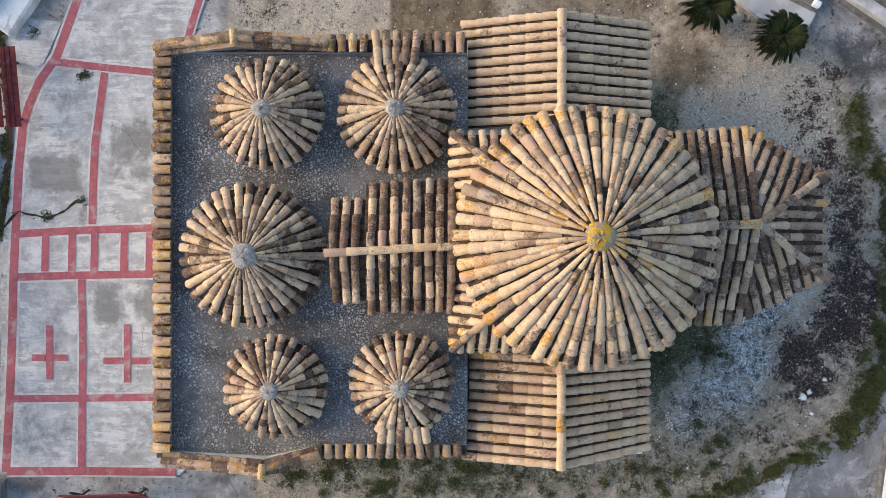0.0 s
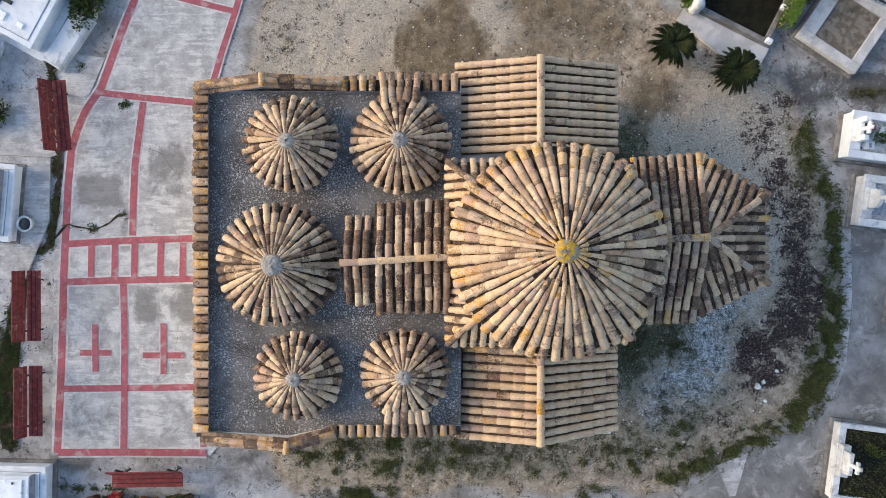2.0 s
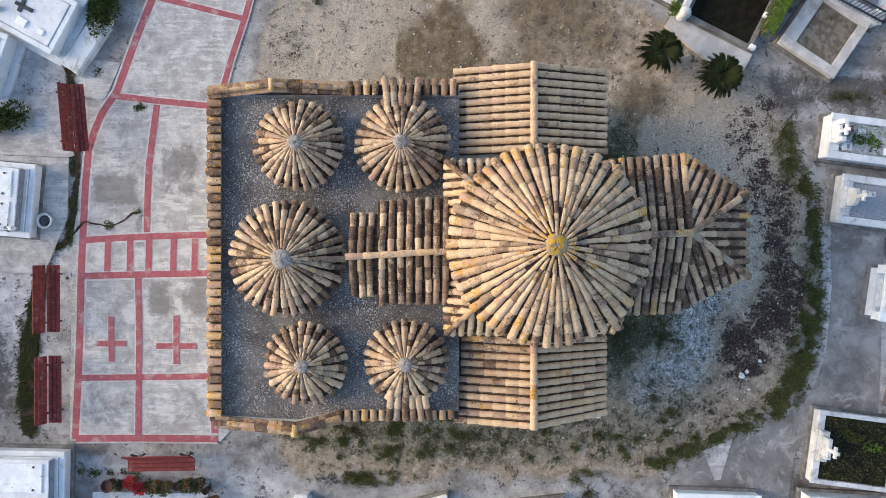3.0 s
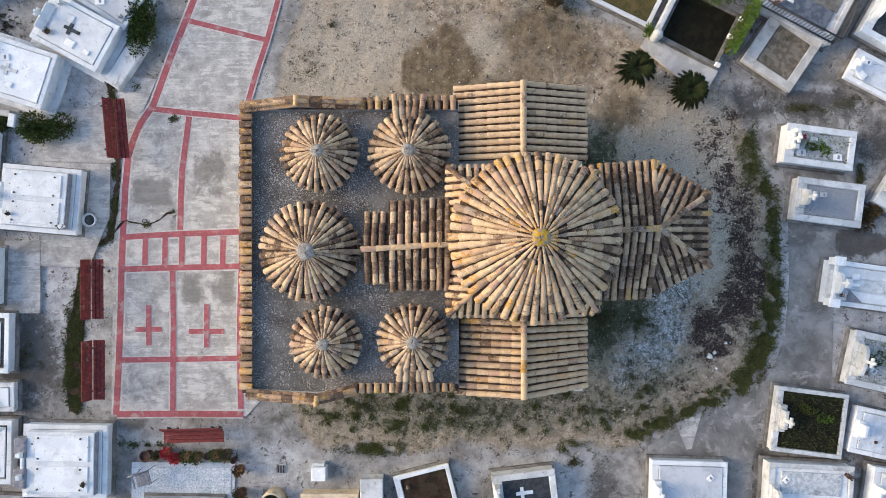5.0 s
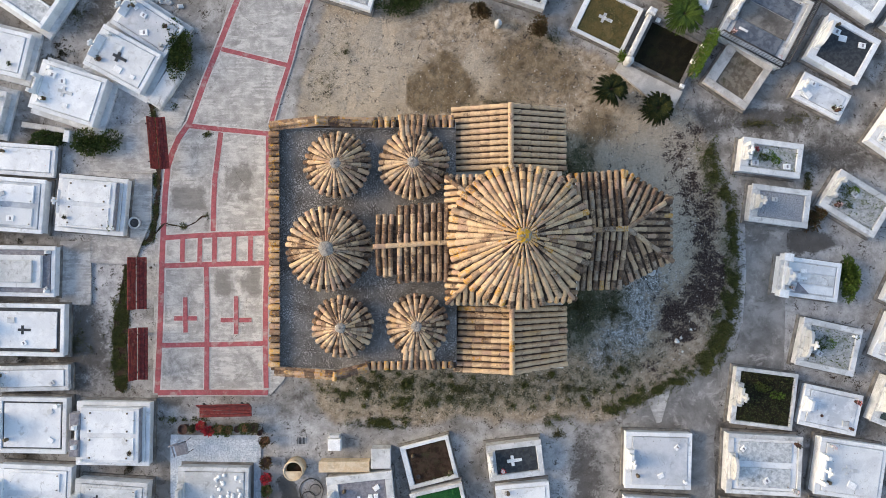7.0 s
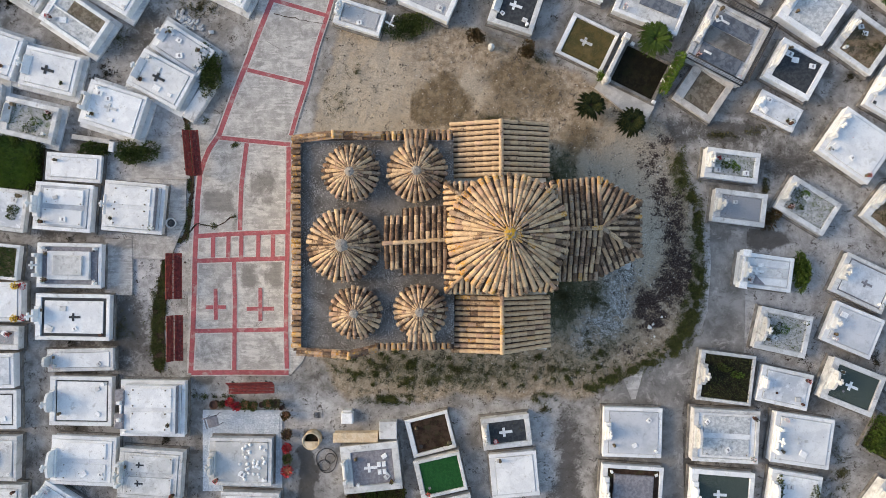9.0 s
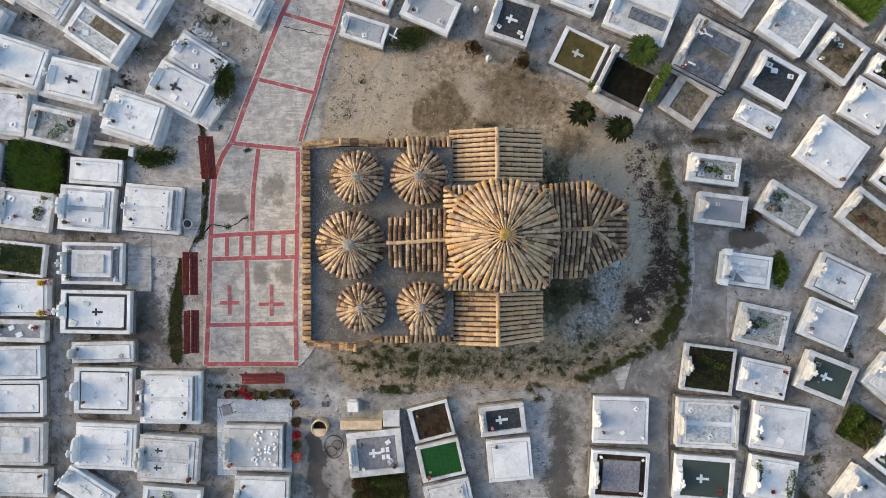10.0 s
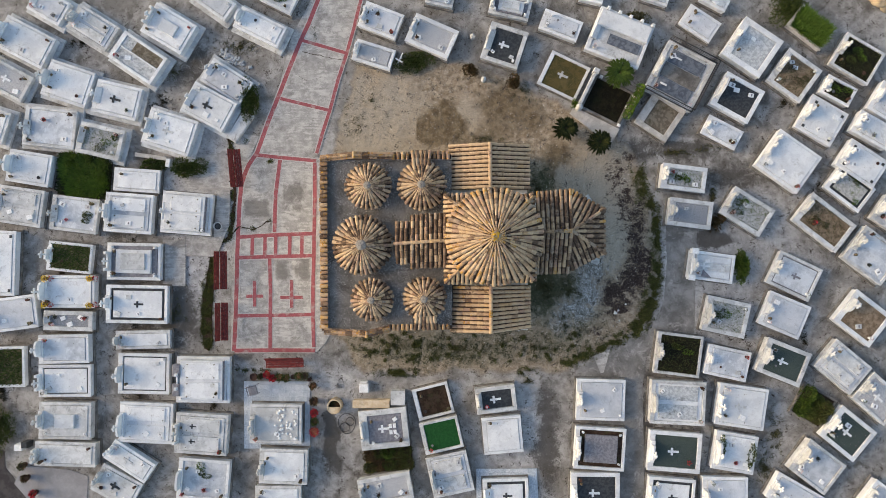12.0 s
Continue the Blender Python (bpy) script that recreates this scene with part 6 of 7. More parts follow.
tomb(12.87, 10.48, -33.7, 1.78, 1.16, 0.32, "plain")
tomb(11.81, 7.87, -28.0, 2.55, 2.66, 0.52, "railing")
tomb(15.30, 9.22, -34.4, 2.19, 2.15, 0.58, "chipped")
tomb(18.22, 10.23, -38.0, 2.05, 1.32, 0.42, "bed")
tomb(20.43, 8.67, -30.9, 2.13, 1.79, 0.42, "grass2")
tomb(14.58, 6.81, -29.4, 2.08, 1.79, 0.52, "black")
tomb(17.39, 7.89, -36.0, 1.95, 1.94, 0.42, "dirt")
tomb(13.91, 5.17, -27.8, 1.87, 1.02, 0.32, "slab")
tomb(17.02, 3.71, -35.4, 2.45, 2.15, 0.52, "slab")
tomb(19.45, 7.11, -28.6, 1.58, 0.99, 0.52, "grass2")
tomb(18.67, 5.69, -30.5, 2.00, 1.84, 0.42, "corners")
tomb(21.13, 5.20, -29.6, 1.99, 1.16, 0.52, "slab")
tomb(20.56, 3.58, -33.7, 2.16, 1.53, 0.52, "corners")
tomb(22.01, 6.44, -31.7, 1.89, 1.59, 0.52, "slab")
tomb(13.55, 11.56, -28.4, 1.37, 0.64, 0.46, "slab")
tomb(10.92, 5.97, -34.1, 1.83, 1.88, 0.32, "barebed")
tomb(-8.55, 10.40, -26.8, 2.43, 1.11, 0.58, "slab")
tomb(-7.68, 11.88, -26.8, 1.76, 1.03, 0.42, "moss2")
tomb(-2.67, 10.69, -21.5, 1.97, 1.30, 0.52, "slab")
tomb(-3.03, 9.04, -17.7, 1.96, 1.05, 0.46, "gravelrim")
tomb(-0.19, 9.89, -24.1, 2.26, 1.48, 0.58, "gravel")
tomb(3.33, 9.43, -18.4, 1.89, 1.88, 0.52, "whitecross")
tomb(3.63, 11.34, -13.1, 1.99, 1.06, 0.46, "tier")
tomb(6.07, 10.38, -21.1, 1.96, 1.03, 0.52, "plain")
tomb(8.89, 9.73, -22.3, 2.78, 2.26, 0.58, "mausoleum")
tomb(6.25, 8.01, -26.1, 2.07, 1.81, 0.22, "drygrass")
tomb(8.34, 6.81, -26.8, 2.18, 1.84, 0.22, "darkplot")
tomb(0.22, 11.77, -12.8, 1.37, 0.71, 0.46, "slab")
tomb(7.61, 11.91, -13.2, 1.16, 0.84, 0.52, "slab")
tomb(10.72, 11.78, -18.8, 1.29, 0.65, 0.42, "slab")


# ---- benches ----
def bench(x, y, turn, length=1.85):
    t = thing("bench", pose(x, y, 0.0, 0, 0, turn), "red-brown painted slatted garden bench", "bench", "benches round the forecourt")
    X = length / 2
    for i in range(3):
        part("seat_slat", blocks((-X, X, -0.20 + 0.118 * i, -0.092 + 0.118 * i, 0.43, 0.465), c=0.01), BENCH, t)
    for i in range(3):
        m = Matrix.Translation((0, 0.170 + 0.050 * i, 0.50 + 0.105 * i)) @ Matrix.Rotation(radians(-26), 4, "X")
        part("back_slat", block(bmesh.new(), -X, X, -0.018, 0.018, 0.0, 0.10, 0.01, m), BENCH, t)
    for q in (-X * 0.72, X * 0.72):
        bm = blocks((q - 0.02, q + 0.02, 0.0, 0.04, 0.0, 0.43), (q - 0.02, q + 0.02, 0.12, 0.16, 0.0, 0.43), (q - 0.02, q + 0.02, -0.15, -0.001, 0.39, 0.43), (q - 0.02, q + 0.02, 0.041, 0.119, 0.39, 0.43), c=0.008)
        block(bm, q - 0.025, q + 0.025, -0.02, 0.03, 0.0, 0.42, 0.008, Matrix.Translation((0, 0.18, 0.40)) @ Matrix.Rotation(radians(-26), 4, "X"))
        part("leg", bm, IRON, t, "dark iron leg")
    return t


bench(-9.70, 3.56, 95.0)
bench(-10.44, -1.42, 90.0)
bench(-10.40, -3.92, 90.0)
bench(-7.44, -5.98, 1.0)


# ---- plants ----
def sago_palm(x, y, size, seed, leaf=None, label="dark green sago palm with arching feathered fronds", tall=0.70):
    """A low palm: a stubby trunk and a rosette of feathered fronds."""
    rng = random.Random(seed)
    t = thing("sago_palm", pose(x, y, 0), label, "palm")
    bm = lathe(bmesh.new(), [(0.17, -0.05), (0.21, 0.1), (0.17, tall * 0.5), (0.20, tall * 0.85), (0.10, tall + 0.04)], 12)
    part("trunk", bm, DARKSOIL, t, "rough brown trunk")
    for i in range(72):
        a = 2 * math.pi * i * 0.381966 + rng.uniform(-0.08, 0.08)
        rise = rng.uniform(0.05, 1.0)
        bm = bmesh.new()
        n = 14
        d = Vector((math.cos(a), math.sin(a), 0))
        side = Vector((-d.y, d.x, 0))
        ln = size * rng.uniform(0.93, 1.05) * (1.0 - 0.35 * rise * rise)
        pts = [d * (ln * q) + Vector((0, 0, tall + rise * 0.30 * math.sin(q * 2.0) - (0.22 - 0.10 * rise) * q * q)) for q in (j / n for j in range(n + 1))]
        tube(bm, pts[::3] + [pts[-1]], 0.007, 4)
        for j in range(2, n + 1):
            w = (0.15 * math.sin(math.pi * min(0.95, (j / n) * 0.72 + 0.16)) + 0.03) * size
            for q in (-1, 1):
                for half in (0.0, 0.5):
                    p = pts[j] if not half else pts[j].lerp(pts[j - 1], 0.5)
                    leaf_quad(bm, p, (side * q * 0.42 + d).normalized() * w * 1.25 + Vector((0, 0, 0.03)), side, 0.011)
        part("frond", bm, leaf or PALM, t)
    return t


sago_palm(6.25, 5.34, 0.60, 1)
sago_palm(7.90, 4.68, 0.60, 2)


def bush(x, y, z, rx, ry, rz, material, label, seed, count=1400, size=0.07, name="bush"):
    rng = random.Random(seed)
    t = thing(name, pose(x, y, z), label, "bush")
    bm = bmesh.new()
    for i in range(7):
        a = rng.uniform(0, 6.3)
        tube(bm, [(0, 0, -0.03), (0.3 * rx * math.cos(a), 0.3 * ry * math.sin(a), rz * 0.4), (0.7 * rx * math.cos(a), 0.7 * ry * math.sin(a), rz * 0.85)], 0.012, 4)
    part("stem", bm, SOIL, t)
    bm = bmesh.new()
    for i in range(10):
        a, q = rng.uniform(0, 6.3), rng.uniform(0.1, 0.75)
        foliage(bm, (q * rx * math.cos(a), q * ry * math.sin(a), rz * rng.uniform(0.25, 0.5)), rx * 0.45, ry * 0.45, rz * 0.5, count // 10, size, rng)
    part("crown", bm, material, t)["kind"] = "stuff"
    return t


bush(1.72, 8.30, 0, 0.36, 0.36, 0.55, RUSSET, "round russet-leaved shrub on bare earth", 31)
bush(3.85, 7.62, 0, 0.42, 0.42, 0.6, RUSSET, "round russet-green shrub on bare earth", 32)
sago_palm(8.85, 8.0, 0.72, 3, BRIGHT, "bright green spiky palm growing among tombs")
bush(14.85, -1.25, 0, 0.42, 0.95, 0.6, BRIGHT, "green shrub beside a white tomb", 34, 3200, 0.09)
bush(13.64, 0.81, 0, 0.55, 0.45, 0.3, RUSSET, "dark low shrub between tombs", 35, 900, 0.08)
t = thing("overgrown_plot", pose(18.33, -8.21, 0, 0, 0, -31), "kerbed plot between tombs overgrown with green weeds", "plot")
part("soil_bed", blocks((-0.78, 0.78, -0.72, 0.72, -0.05, 0.10), c=0.02), DARKSOIL, t)
for a, b, c, d in ((-0.9, 0.9, -0.85, -0.73), (-0.9, 0.9, 0.73, 0.85), (-0.9, -0.79, -0.73, 0.73), (0.79, 0.9, -0.73, 0.73)):
    part("kerb_stone", blocks((a, b, c, d, -0.05, 0.16), c=0.02), PLINTH, t)
for i in range(6):
    g = random.Random(136 + i)
    part("weed_clump", foliage(bmesh.new(), (-0.46 + 0.46 * (i % 3) + g.uniform(-0.1, 0.1), -0.32 + 0.62 * (i // 3) + g.uniform(-0.1, 0.1), 0.10), g.uniform(0.3, 0.5), g.uniform(0.3, 0.5), g.uniform(0.25, 0.5), 900, 0.085, g), (BRIGHT, LEAF, BORDER)[i % 3], t)["kind"] = "stuff"
bush(17.22, 11.19, 0, 1.2, 0.8, 0.5, LEAF, "overgrown green bush behind tombs", 37, 2600, 0.10)
bush(9.62, 10.59, 0, 0.9, 0.7, 0.4, WEED, "rough green bush behind a tomb", 38, 1200, 0.09)
t = thing("overgrown_plot", pose(-17.41, 3.27, 0, 0, 0, -6), "plot between tombs overgrown with tall green grass", "plot")
part("soil_bed", blocks((-1.3, 1.3, -1.05, 1.05, -0.05, 0.05), c=0.02), DARKSOIL, t)
grass_bed(t, -1.25, 1.25, -1.0, 1.0, 0.04, DUSKLEAF, random.Random(38), 0.20, 900)
for i in range(34):
    g = random.Random(390 + i)
    grass_bed(t, *(lambda cx, cy, w: (cx - w, cx + w, cy - w, cy + w))(g.uniform(-0.9, 0.9), g.uniform(-0.75, 0.75), g.uniform(0.14, 0.26)), 0.04, (HEDGE, BRIGHT)[i % 2], g, 0.38, 3600, "grass_clump")
bush(-12.18, 3.62, 0, 0.95, 0.5, 0.4, LEAF, "low green weedy shrub by concrete", 40, 2600, 0.09)
bush(-13.87, 3.76, 0, 0.7, 0.32, 0.3, LEAF, "low weeds beside a small tomb", 41, 2000, 0.08)
bush(-9.2, 7.0, 0, 0.6, 1.05, 0.4, LEAF, "green weeds growing beside a tomb", 42, 3600, 0.09)
bush(-0.9, 8.75, 0, 1.2, 0.55, 0.3, LEAF, "low green growth beside a tomb", 43, 2600, 0.08)
t = thing("overgrown_plot", pose(-2.42, -10.72, 0, 0, 0, 7), "plot between tombs overgrown with dark green weeds", "plot")
part("soil_bed", blocks((-1.15, 1.15, -0.62, 0.62, -0.05, 0.06), c=0.02), DARKSOIL, t)
for i in range(10):
    g = random.Random(440 + i)
    part("weed_clump", foliage(bmesh.new(), (-0.92 + 0.46 * (i % 5) + g.uniform(-0.08, 0.08), -0.30 + 0.60 * (i // 5) + g.uniform(-0.06, 0.06), 0.05), g.uniform(0.28, 0.4), g.uniform(0.25, 0.36), g.uniform(0.15, 0.3), 520, 0.075, g), (BORDER, BRIGHT, LEAF, RUSSET)[(i * 7) % 4 if i % 3 else 0], t)["kind"] = "stuff"
bush(6.75, 6.6, 0.1, 0.22, 0.22, 0.3, HEDGE, "small bright green plant by a plot", 45, 300, 0.07)
bush(-21.50, -9.26, 0, 0.6, 1.5, 0.4, LEAF, "weedy green bank by the dark lane", 46, 2600, 0.09)


def hedge(x0, y0, x1, y1, width, tall, seed):
    rng = random.Random(seed)
    L = math.dist((x0, y0), (x1, y1))
    t = thing("hedge", pose((x0 + x1) / 2, (y0 + y1) / 2, 0, 0, 0, math.degrees(math.atan2(y1 - y0, x1 - x0))), "clipped bright green hedge beside a plot", "hedge")
    part("stem", blocks((-L / 2 + 0.1, L / 2 - 0.1, -0.04, 0.04, -0.05, tall * 0.5)), SOIL, t)
    bm = bmesh.new()
    for i in range(9):
        foliage(bm, (-L / 2 + L * (i + 0.5) / 9, rng.uniform(-0.04, 0.04), tall * 0.45), L / 14, width / 2, tall * 0.55, 330, 0.055, rng)
    part("crown", bm, HEDGE, t)["kind"] = "stuff"


hedge(9.15, 5.86, 9.97, 7.42, 0.42, 0.95, 50)


def weeds(name, spots, material, label, seed, blade=0.10):
    """Low weeds: many small blades in loose tufts, as one mass."""
    rng = random.Random(seed)
    bm_v, bm_f = [], []
    for cx, cy, rx, ry, count in spots:
        for _ in range(int(count * 1.8)):
            a, q = rng.uniform(0, 2 * math.pi), abs(rng.gauss(0, 0.75))
            tx, ty = cx + rx * q * math.cos(a), cy + ry * q * math.sin(a)
            if noise.noise((tx * 3.3, ty * 3.3, seed)) < -0.12 or (-5.1 < tx < 7.6 and abs(ty) < 1.4) or (-5.2 < tx < 4.3 and abs(ty) < 4.1):
                continue
            for _ in range(rng.randrange(6, 14)):
                b = rng.uniform(0, 2 * math.pi)
                s = blade * rng.uniform(0.4, 1.3)
                x, y = tx + rng.gauss(0, 0.045), ty + rng.gauss(0, 0.045)
                d = (math.cos(b) * s, math.sin(b) * s)
                w = (-math.sin(b) * s * 0.2, math.cos(b) * s * 0.2)
                n = len(bm_v)
                up = s * rng.uniform(0.3, 1.0)
                bm_v.extend([(x, y, -0.01), (x + d[0] * 0.6 + w[0], y + d[1] * 0.6 + w[1], up * 0.7), (x + d[0], y + d[1], up), (x + d[0] * 0.6 - w[0], y + d[1] * 0.6 - w[1], up * 0.7)])
                bm_f.append((n, n + 1, n + 2, n + 3))
    data = bpy.data.meshes.new(name)
    data.from_pydata(bm_v, [], bm_f)
    return tagged(place(name, data, material), label, "weeds", kind="stuff")


weeds("grass_tufts", [(-2.2, -5.2, 2.0, 0.6, 165), (1.2, -5.4, 2.6, 0.7, 231), (4.8, -5.3, 2.0, 0.7, 165), (5.2, -2.3, 0.8, 0.9, 231), (4.95, 2.5, 0.5, 0.9, 66),
    (6.4, -4.3, 1.6, 0.8, 121), (-4.0, 5.6, 0.5, 1.1, 49), (-3.2, 6.9, 0.7, 0.5, 27), (2.3, 5.0, 1.5, 0.35, 66), (6.5, -2.4, 0.5, 0.7, 88), (4.2, 7.4, 0.9, 0.6, 66)], WEED, "scattered low green weeds on bare earth", 60, 0.045)
tufts = random.Random(65)
weeds("dark_tufts", [(-1.82, -6.53, 0.85, 0.14, 420), (-4.15, -5.25, 0.22, 0.16, 40), (-3.2, -5.5, 0.26, 0.16, 50), (-1.1, -5.2, 0.30, 0.20, 60), (-2.3, -5.1, 0.26, 0.18, 50), (-1.17, -5.92, 0.34, 0.13, 70), (-0.06, -5.83, 0.28, 0.12, 55), (1.20, -5.84, 0.30, 0.13, 40), (4.37, -6.51, 0.45, 0.16, 110)]
      + [(tufts.uniform(-4.0, 7.0), tufts.uniform(-6.1, -4.5), tufts.uniform(0.06, 0.14), tufts.uniform(0.05, 0.10), tufts.randrange(6, 14)) for _ in range(70)], BORDER, "dark green tufts of grass on bare earth", 66, 0.05)
weeds("weed_border", [(9.95, 3.24, 0.28, 0.4, 82), (10.15, 2.43, 0.25, 0.5, 104), (10.52, 1.72, 0.26, 0.45, 130), (10.74, 0.92, 0.24, 0.6, 130), (10.82, -0.19, 0.22, 0.8, 160), (10.80, -1.50, 0.24, 0.6, 200), (10.66, -2.35, 0.23, 0.45, 330), (10.50, -3.0, 0.25, 0.45, 420), (10.22, -3.72, 0.26, 0.40, 400), (9.85, -4.32, 0.28, 0.26, 280),
    (9.30, -4.72, 0.42, 0.13, 150), (8.65, -5.06, 0.46, 0.13, 160), (7.95, -5.36, 0.48, 0.13, 150), (7.14, -5.72, 0.50, 0.16, 130), (6.44, -6.10, 0.40, 0.14, 80)], BORDER, "green weeds along the edge of the yard", 61, 0.065)
weeds("crack_weeds", [(-10.07, 2.2, 0.05, 0.4, 50), (-10.07, 1.2, 0.07, 0.5, 110), (-10.22, 0.5, 0.08, 0.3, 90), (-10.60, 0.04, 0.30, 0.06, 60), (-11.10, -0.36, 0.17, 0.26, 260), (-11.06, -1.11, 0.12, 0.5, 260), (-11.21, -1.96, 0.16, 0.4, 330), (-11.36, -2.71, 0.20, 0.45, 460), (-11.42, -3.61, 0.19, 0.5, 480), (-11.42, -4.41, 0.18, 0.4, 420), (-11.32, -5.01, 0.16, 0.25, 160),
    (-10.15, 4.5, 0.08, 0.4, 130), (-10.05, 3.6, 0.06, 0.5, 60), (-9.15, 0.6, 0.16, 0.06, 80), (-9.6, 0.68, 0.3, 0.03, 30), (-8.24, 0.97, 0.07, 0.05, 24), (-8.2, 3.94, 0.12, 0.08, 50), (-9.23, -6.38, 0.9, 0.06, 40), (-9.4, 4.95, 0.1, 0.1, 14)], BORDER, "green weeds growing along cracked concrete", 62, 0.06)
weeds("lane_weeds", [(11.72, 4.24, 0.7, 0.12, 60), (13.35, 4.44, 0.5, 0.15, 60), (13.54, 2.12, 0.15, 0.7, 50), (-13.31, -3.60, 0.9, 0.5, 120), (-15.02, -5.49, 0.25, 1.2, 60), (-15.43, -9.00, 0.3, 1.2, 50), (-11.24, -8.92, 0.2, 0.3, 30), (16.55, -9.51, 0.3, 1.0, 110), (16.04, -11.23, 0.4, 0.8, 120), (-5.96, 10.20, 0.15, 0.4, 20),
    (-9.66, 9.60, 0.9, 0.4, 110), (-13.05, 8.40, 0.5, 0.9, 60), (6.1, 8.8, 0.6, 0.4, 60), (4.42, -7.01, 0.2, 0.15, 30), (6.93, -8.54, 0.25, 0.25, 14)], WEED, "thin weeds in the graveyard lanes", 63, 0.055)

# Dry weeds, partly added as dark filling for the shade between tombs.
weeds("dry_growth", [(-21.49, 9.61, 0.5, 0.5, 60), (-20.51, 7.22, 0.5, 0.4, 60), (-17.52, 9.91, 0.6, 0.3, 70), (-13.56, 6.91, 0.4, 0.5, 60), (-19.24, 4.92, 0.5, 0.4, 60), (-14.99, 0.41, 0.12, 1.2, 60), (-18.58, -1.58, 0.12, 1.4, 60), (-15.01, -3.79, 0.12, 1.2, 70),
    (-18.60, -5.17, 0.12, 1.4, 70), (-11.04, -7.82, 0.15, 1.0, 60), (-14.83, -8.40, 0.12, 1.0, 60), (-21.87, -4.76, 0.2, 1.6, 80), (-21.59, -7.36, 0.3, 1.0, 80), (-10.96, -11.23, 0.2, 0.8, 40), (11.13, 8.78, 0.4, 0.3, 40), (14.06, 6.35, 0.3, 0.4, 40), (17.10, 6.55, 0.3, 0.4, 40),
    (18.82, 2.51, 0.4, 0.5, 50), (14.94, -4.75, 0.2, 0.6, 40), (17.98, -5.17, 0.2, 0.6, 40), (12.69, -10.19, 0.15, 1.0, 50), (7.73, -10.36, 0.12, 1.4, 40)], DARKLEAF, "dry weeds and leaf litter, partly added as shade between tombs", 64, 0.06)

# loose grit and pebbles of the yard
rng = random.Random(70)
pv, pf = [], []
for _ in range(5200):
    x, y = rng.uniform(-5.5, 11), rng.uniform(-6.6, 9)
    if yard(x, y) < 0.6 or (-5.1 < x < 7.6 and abs(y) < 1.4) or (-5.2 < x < 4.3 and abs(y) < 4.2):
        continue
    r = rng.choice((0.012, 0.016, 0.02, 0.03))
    n = len(pv)
    a = rng.uniform(0, 6.3)
    pv.extend([(x + r * math.cos(a + q), y + r * math.sin(a + q), -0.01) for q in (0, 1.5, 3.2, 4.7)] + [(x, y, r * 0.8)])
    pf.extend([(n, n + 1, n + 4), (n + 1, n + 2, n + 4), (n + 2, n + 3, n + 4), (n + 3, n, n + 4)])
data = bpy.data.meshes.new("pebbles")
data.from_pydata(pv, [], pf)
k = Nodes("pebble", 0.9)
tagged(place("pebbles", data, k.done(k.ramp(k.island(), [(0.0, (0.10, 0.085, 0.07)), (0.5, (0.35, 0.32, 0.28)), (1.0, (0.60, 0.58, 0.55))]))), "scattered pale pebbles on the yard", "pebbles", kind="stuff")


# ---- small things ----
def potted(x, y, r, tall, pot, leaf, label, seed):
    rng = random.Random(seed)
    t = thing("flower_pot", pose(x, y, 0.03), label, "flower pot", "pots round the paved platform")
    p = part("pot", lathe(bmesh.new(), [(r * 0.7, -0.03), (r, tall), (r * 1.08, tall), (r * 1.08, tall + 0.03), (r * 0.9, tall + 0.03), (r * 0.85, tall - 0.03)], 14), pot, t)
    if leaf:
        part("plant", foliage(bmesh.new(), (0, 0, tall), r * 1.25, r * 1.25, r * 1.1, 160, 0.075, rng), leaf, t)["kind"] = "stuff"


for i, (x, y, r, pot, leaf) in enumerate(((-9.02, -6.66, 0.17, CLAYDARK, None), (-8.68, -6.62, 0.10, CLAYDARK, WEED), (-8.36, -6.55, 0.12, CLAY, CRIMSON), (-8.08, -6.72, 0.13, CLAYDARK, CRIMSON), (-7.74, -6.68, 0.16, CLAY, LEAF), (-7.42, -6.70, 0.15, CLAY, LEAF), (-7.08, -6.66, 0.11, CLAYDARK, None),
        (-6.80, -6.62, 0.15, CLAY, LEAF), (-6.50, -6.62, 0.16, CLAYDARK, WEED), (-6.28, -6.80, 0.09, CLAYDARK, None), (-6.10, -7.10, 0.14, CLAY, RUSSET), (-6.06, -7.85, 0.17, CLAYDARK, RUSSET), (-6.04, -8.42, 0.15, CLAYDARK, CRIMSON), (-6.04, -8.85, 0.14, CLAYDARK, LEAF), (-6.05, -9.35, 0.18, CLAY, CRIMSON))):
    potted(x, y, r, 0.26, pot, leaf, "clay flower pot with a small plant" if leaf else "dark empty flower pot of earth", 80 + i)

for i, (x, y) in enumerate(((-20.45, -11.0), (-20.3, -11.6), (-19.9, -12.35))):
    potted(x, y, 0.15, 0.24, CLAYDARK, (WEED, RUSSET, CRIMSON)[i], "dark clay pot with a plant by the lane", 110 + i)

# a round brick-lined candle basin
t = thing("candle_basin", pose(-5.03, -8.08, 0), "round pale stone basin with a dark inside", "basin")
part("basin", lathe(bmesh.new(), [(0.36, -0.05), (0.36, 0.52), (0.35, 0.56), (0.315, 0.56), (0.30, 0.52), (0.29, 0.20), (0.02, 0.18)], 22), BEIGE, t)
part("ash_bed", lathe(bmesh.new(), [(0.285, 0.18), (0.285, 0.30), (0.02, 0.33)], 18), DARKSOIL, t)
bm = bmesh.new()
rim = [bm.verts.new((0.285 * math.cos(math.pi * i / 10), -0.30 * math.sin(math.pi * i / 10) - 0.01, 0.535)) for i in range(11)]
low = [bm.verts.new(v.co - Vector((0, 0, 0.02))) for v in rim]
bm.faces.new(rim)
bm.faces.new(low[::-1])
for i in range(11):
    bm.faces.new((rim[(i + 1) % 11], rim[i], low[i], low[(i + 1) % 11]))
